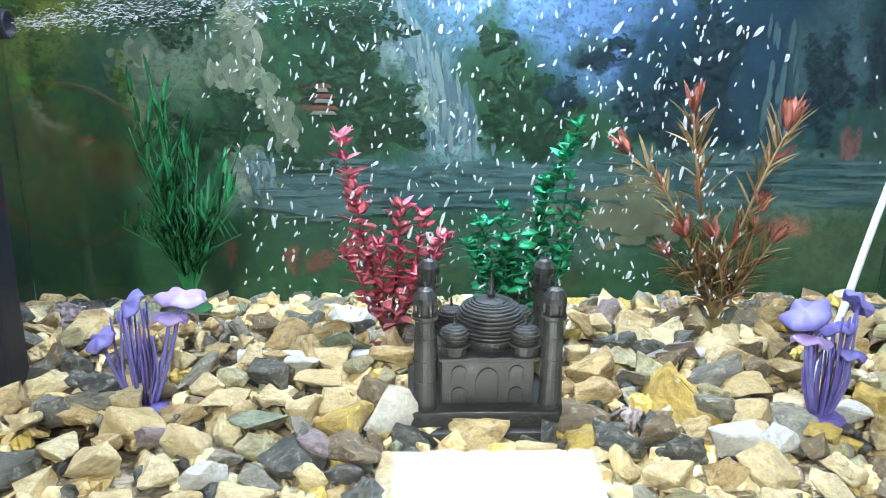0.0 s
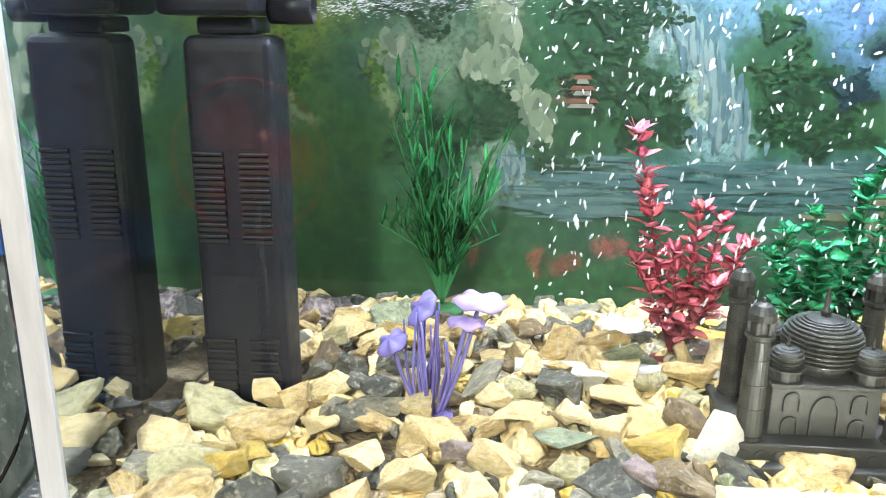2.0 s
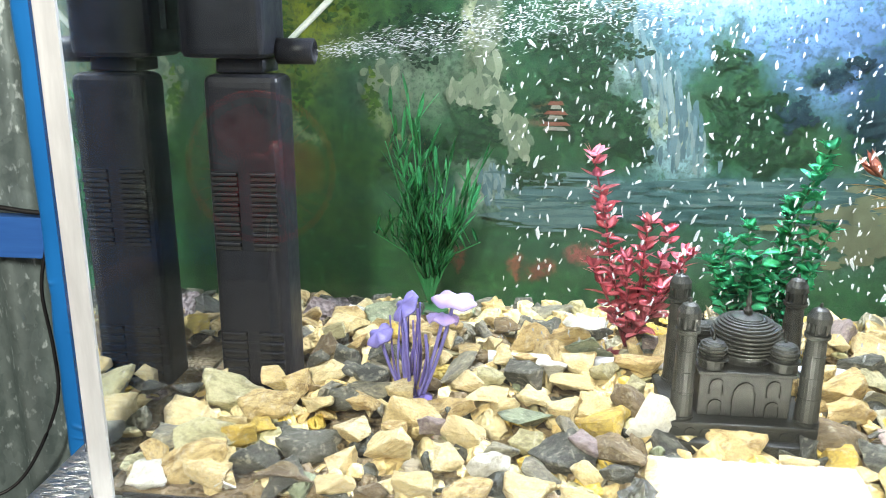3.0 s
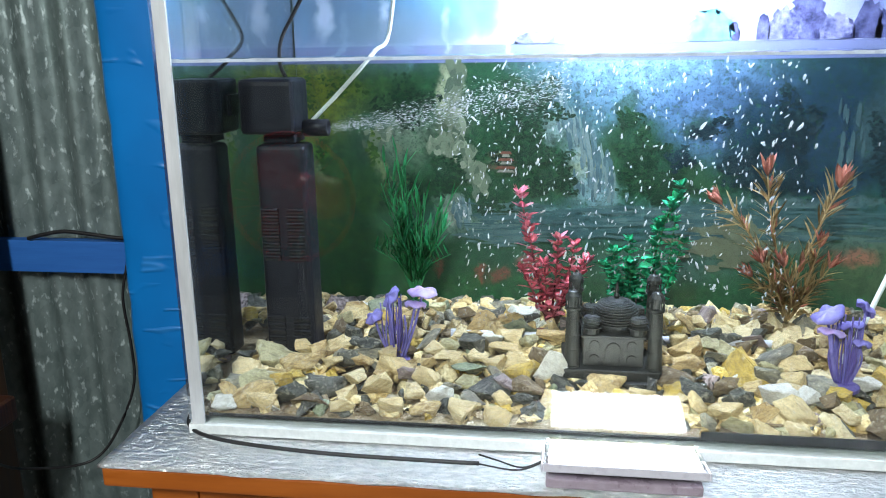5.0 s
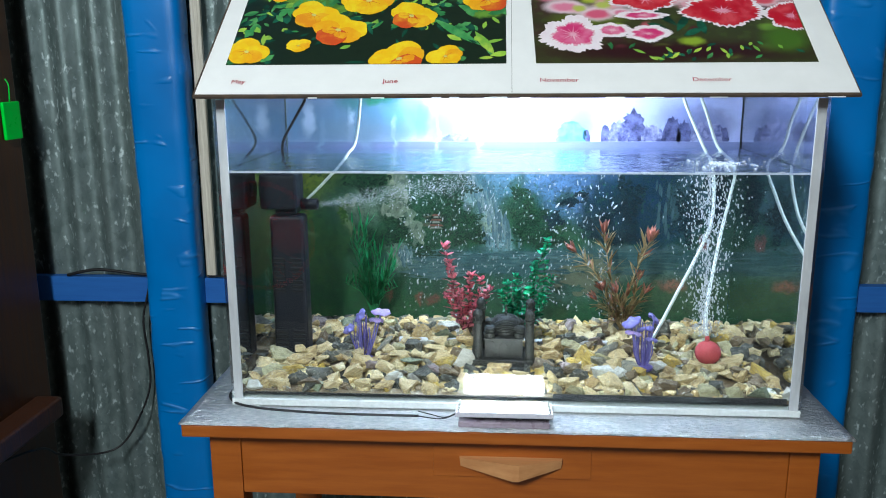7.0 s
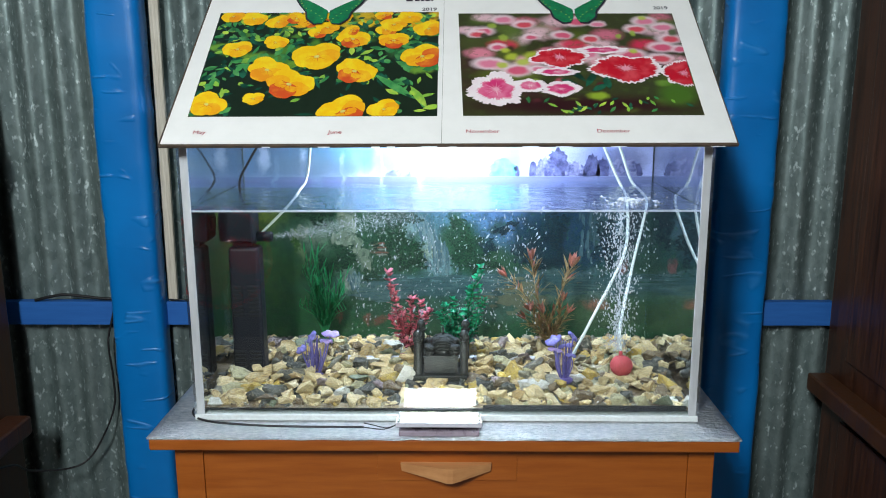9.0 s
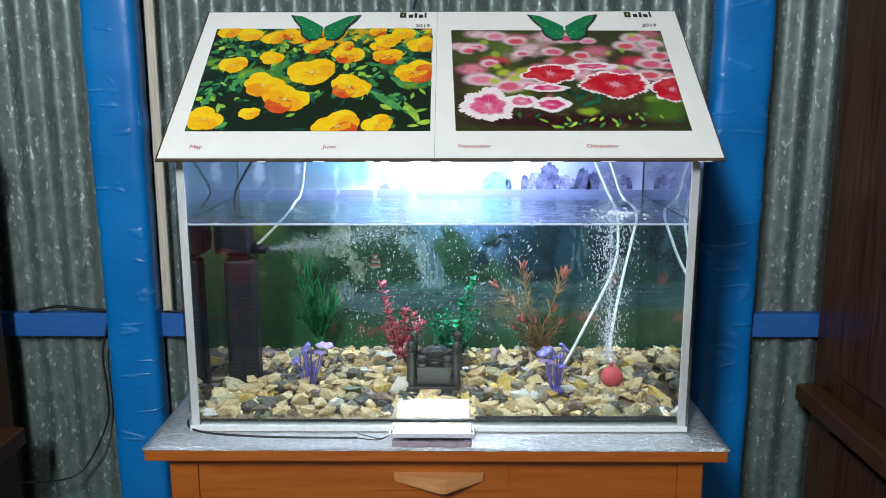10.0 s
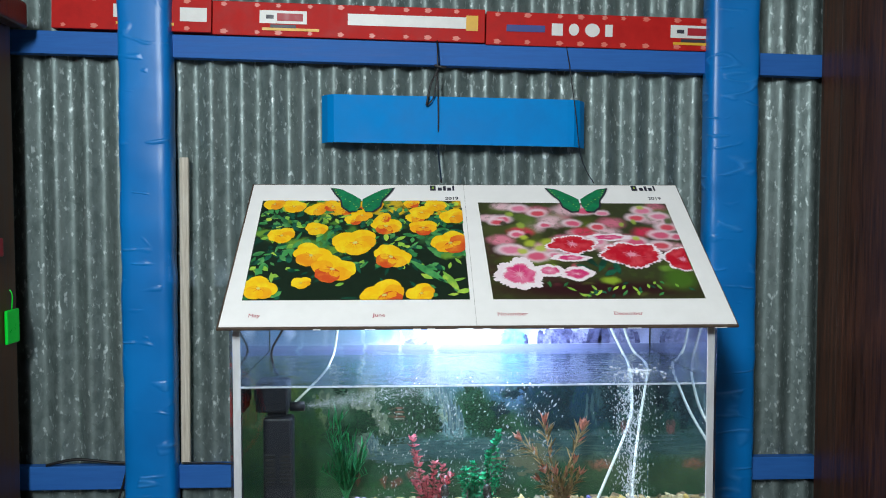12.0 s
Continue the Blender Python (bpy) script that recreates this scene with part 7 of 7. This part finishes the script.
def known_stones():
    known_stone(-0.409, 0.027, 0.029, "tan")
    known_stone(-0.404, 0.052, 0.028, "olive")
    known_stone(-0.370, 0.039, 0.023, "slate")
    known_stone(-0.333, 0.063, 0.024, "slate")
    known_stone(-0.335, 0.031, 0.024, "brown")
    known_stone(-0.336, 0.105, 0.013, "cream")
    known_stone(-0.378, 0.105, 0.023, "tan")
    known_stone(-0.355, 0.133, 0.015, "tan")
    known_stone(-0.322, 0.117, 0.017, "slate")
    known_stone(-0.270, 0.108, 0.027, "cream")
    known_stone(-0.300, 0.114, 0.015, "tan")
    known_stone(-0.304, 0.079, 0.014, "cream")
    known_stone(-0.271, 0.054, 0.021, "cream")
    known_stone(-0.386, 0.059, 0.014, "yellow")
    known_stone(-0.201, 0.203, 0.016, "cream")
    known_stone(-0.206, 0.144, 0.019, "cream")
    known_stone(-0.166, 0.141, 0.019, "cream")
    known_stone(-0.133, 0.164, 0.024, "cream")
    known_stone(-0.154, 0.191, 0.018, "white")
    known_stone(-0.175, 0.172, 0.020, "slate")
    known_stone(-0.144, 0.117, 0.014, "cream")
    known_stone(-0.175, 0.102, 0.020, "green")
    known_stone(-0.146, 0.066, 0.021, "slate")
    known_stone(-0.191, 0.063, 0.015, "grey")
    known_stone(-0.114, 0.107, 0.022, "yellow")
    known_stone(-0.127, 0.075, 0.015, "mauve")
    known_stone(-0.105, 0.069, 0.021, "brown")
    known_stone(-0.119, 0.223, 0.021, "green")
    known_stone(-0.078, 0.202, 0.019, "tan")
    known_stone(-0.081, 0.259, 0.020, "brown")
    known_stone(-0.182, 0.243, 0.024, "tan")
    known_stone(-0.139, 0.250, 0.020, "tan")
    known_stone(-0.152, 0.370, 0.026, "grey")
    known_stone(-0.233, 0.179, 0.020, "grey")
    known_stone(-0.219, 0.084, 0.018, "cream")
    known_stone(-0.237, 0.049, 0.020, "cream")
    known_stone(0.052, 0.088, 0.016, "yellow")
    known_stone(-0.063, 0.099, 0.022, "slate")
    known_stone(-0.235, 0.288, 0.023, "grey")
    known_stone(-0.412, 0.123, 0.029, "olive")
    known_stone(-0.200, 0.044, 0.016, "white")
    known_stone(0.108, 0.038, 0.023, "cream")
    known_stone(0.074, 0.051, 0.013, "cream")
    known_stone(0.020, 0.078, 0.014, "cream")
    known_stone(0.080, 0.178, 0.023, "tan")
    known_stone(0.125, 0.130, 0.044, "yellow")
    known_stone(0.180, 0.169, 0.021, "grey")
    known_stone(0.198, 0.149, 0.019, "cream")
    known_stone(0.246, 0.169, 0.020, "tan")
    known_stone(0.209, 0.096, 0.022, "grey")
    known_stone(0.222, 0.045, 0.016, "cream")
    known_stone(0.174, 0.045, 0.024, "cream")
    known_stone(0.159, 0.073, 0.018, "white")
    known_stone(0.077, 0.083, 0.022, "slate")
    known_stone(0.153, 0.117, 0.020, "grey")
    known_stone(0.225, 0.081, 0.015, "yellow")
    known_stone(-0.440, 0.085, 0.022, "cream")
    chip = lay_stone(-0.082, 0.110, 0.024, "white", 0.010, 0.1)
    chip.matrix_basis = GRAVEL.matrix_world.inverted() @ Matrix.Translation((-0.082, 0.108, 0.812)) @ Euler((1.25, 0.5, 0.25)).to_matrix().to_4x4() @ Matrix.Diagonal((0.024, 0.026, 0.015, 1))
    tagged(chip, "upright bright white stone beside the ornament")


def fill_stones():
    tones = ["cream"] * 12 + ["tan"] * 8 + ["grey"] * 2 + ["slate"] * 5 + ["brown"] * 6 + ["olive"] * 3 + ["green"] * 1 + ["yellow"] * 2 + ["mauve", "white"]
    rng = gravel_rng
    tries = 0
    # the first row stands on the tank bottom against the front glass
    x = -W + 0.012
    while x < W - 0.020:
        r = rng.uniform(0.015, 0.024)
        if not -0.095 < x < 0.060:
            ob = lay_stone(min(x + r, W - r), 0.80 * r + 0.005, r, rng.choice(tones), 0.0, 0.22)
            ob.matrix_basis.translation.z = 0.46 * r + rng.uniform(0.0, 0.004)
        x += r * rng.uniform(1.55, 2.1)
    while len(PLACED) < 300 and tries < 30000:
        tries += 1
        r = rng.choice((0.015, 0.019, 0.023, 0.026, 0.029)) * rng.uniform(0.9, 1.1)
        x, y = rng.uniform(-W + r, W - r), rng.uniform(0.004 + 0.8 * r, 0.30)
        if -0.074 < x < 0.046 and 0.100 < y < 0.198:
            continue
        if -0.462 < x < -0.364 and 0.145 < y < 0.240:
            continue
        if all((x - a) ** 2 + ((y - b) * 1.25) ** 2 > (0.70 * (r + c)) ** 2 for a, b, c in PLACED):
            lay_stone(x, y, r, rng.choice(tones))
    # stones below and behind, too many to count
    mats = list(STONE)
    verts, faces, index = [], [], []
    plain = []
    for shape in PLAIN_SHAPES:
        shape.verts.index_update()
        plain.append(([v.co.copy() for v in shape.verts], [[v.index for v in f.verts] for f in shape.faces]))

    def more(x, y, z, r):
        vs, fs = rng.choice(plain)
        m = Matrix.Translation((x, y, z)) @ Euler((rng.gauss(0, 0.3), rng.gauss(0, 0.3), rng.uniform(0, 6.28))).to_matrix().to_4x4() @ Matrix.Diagonal((r, r, r, 1))
        n = len(verts)
        verts.extend(tuple(m @ v) for v in vs)
        faces.extend([i + n for i in f] for f in fs)
        k = mats.index(rng.choice(tones))
        index.extend([k] * len(fs))

    back = []
    for k in range(9000):
        r = rng.choice((0.015, 0.019, 0.023))
        x, y = rng.uniform(-W + r, W - r), rng.uniform(0.27, BACK - 0.8 * r)
        if all((x - a) ** 2 + ((y - b) * 1.25) ** 2 > (0.76 * (r + c)) ** 2 for a, b, c in back + [p for p in PLACED if p[1] > 0.24]):
            back.append((x, y, r))
            more(x, y, bed_height(y) - 0.42 * r, r)
    for k in range(1300):
        r = rng.uniform(0.010, 0.018)
        x, y = rng.uniform(-W + r, W - r), rng.uniform(0.004 + r, BACK - r)
        if -0.462 < x < -0.364 and 0.145 < y < 0.240:
            continue
        more(x, y, max(bed_height(y) - 0.011 - 0.5 * r, BASE + 0.006 + 0.35 * r), r)
    for k in range(90):
        r = rng.uniform(0.008, 0.014)
        x, y = rng.uniform(-W + r, W - r), rng.uniform(0.005 + 0.9 * r, 0.055)
        more(x, y, rng.uniform(BASE + 0.006 + 0.4 * r, 0.786), r)
    me = bpy.data.meshes.new("under_stones")
    me.from_pydata(verts, [], faces)
    for m in mats:
        me.materials.append(STONE[m])
    me.polygons.foreach_set("material_index", index)
    me.shade_smooth()
    me.set_sharp_from_angle(angle=radians(38))
    me.transform(GRAVEL.matrix_world.inverted())
    ob = new("under_stones", me)
    ob.parent = GRAVEL
    tagged(ob, "mixed stones filling the bed below and behind", kind="stuff")


pump()
castle()
plants()
fungus((0.234, 0.105, 0.808), [(0.210, 0.100, 0.887, 0.017, -0.5, 0.3, False), (0.250, 0.104, 0.893, 0.012, 0.9, 0.2, False), (0.214, 0.096, 0.868, 0.014, 0.35, 0.9, True), (0.238, 0.110, 0.872, 0.014, 0.3, 2.0, False), (0.246, 0.098, 0.856, 0.010, 0.3, 1.0, False)],
       "lavender resin coral ornament with frilled caps near the air stone", 2)
fungus((-0.270, 0.152, 0.798), [(-0.234, 0.150, 0.8835, 0.018, 0.08, 0.3, True), (-0.276, 0.158, 0.873, 0.014, -0.9, 0.4, False), (-0.243, 0.148, 0.868, 0.013, 0.2, 1.2, True), (-0.296, 0.150, 0.850, 0.012, -0.6, 0.6, False)],
       "lavender resin coral ornament with flat caps near the pump", 5)
air_things()
bubbles()
known_stones()
fill_stones()
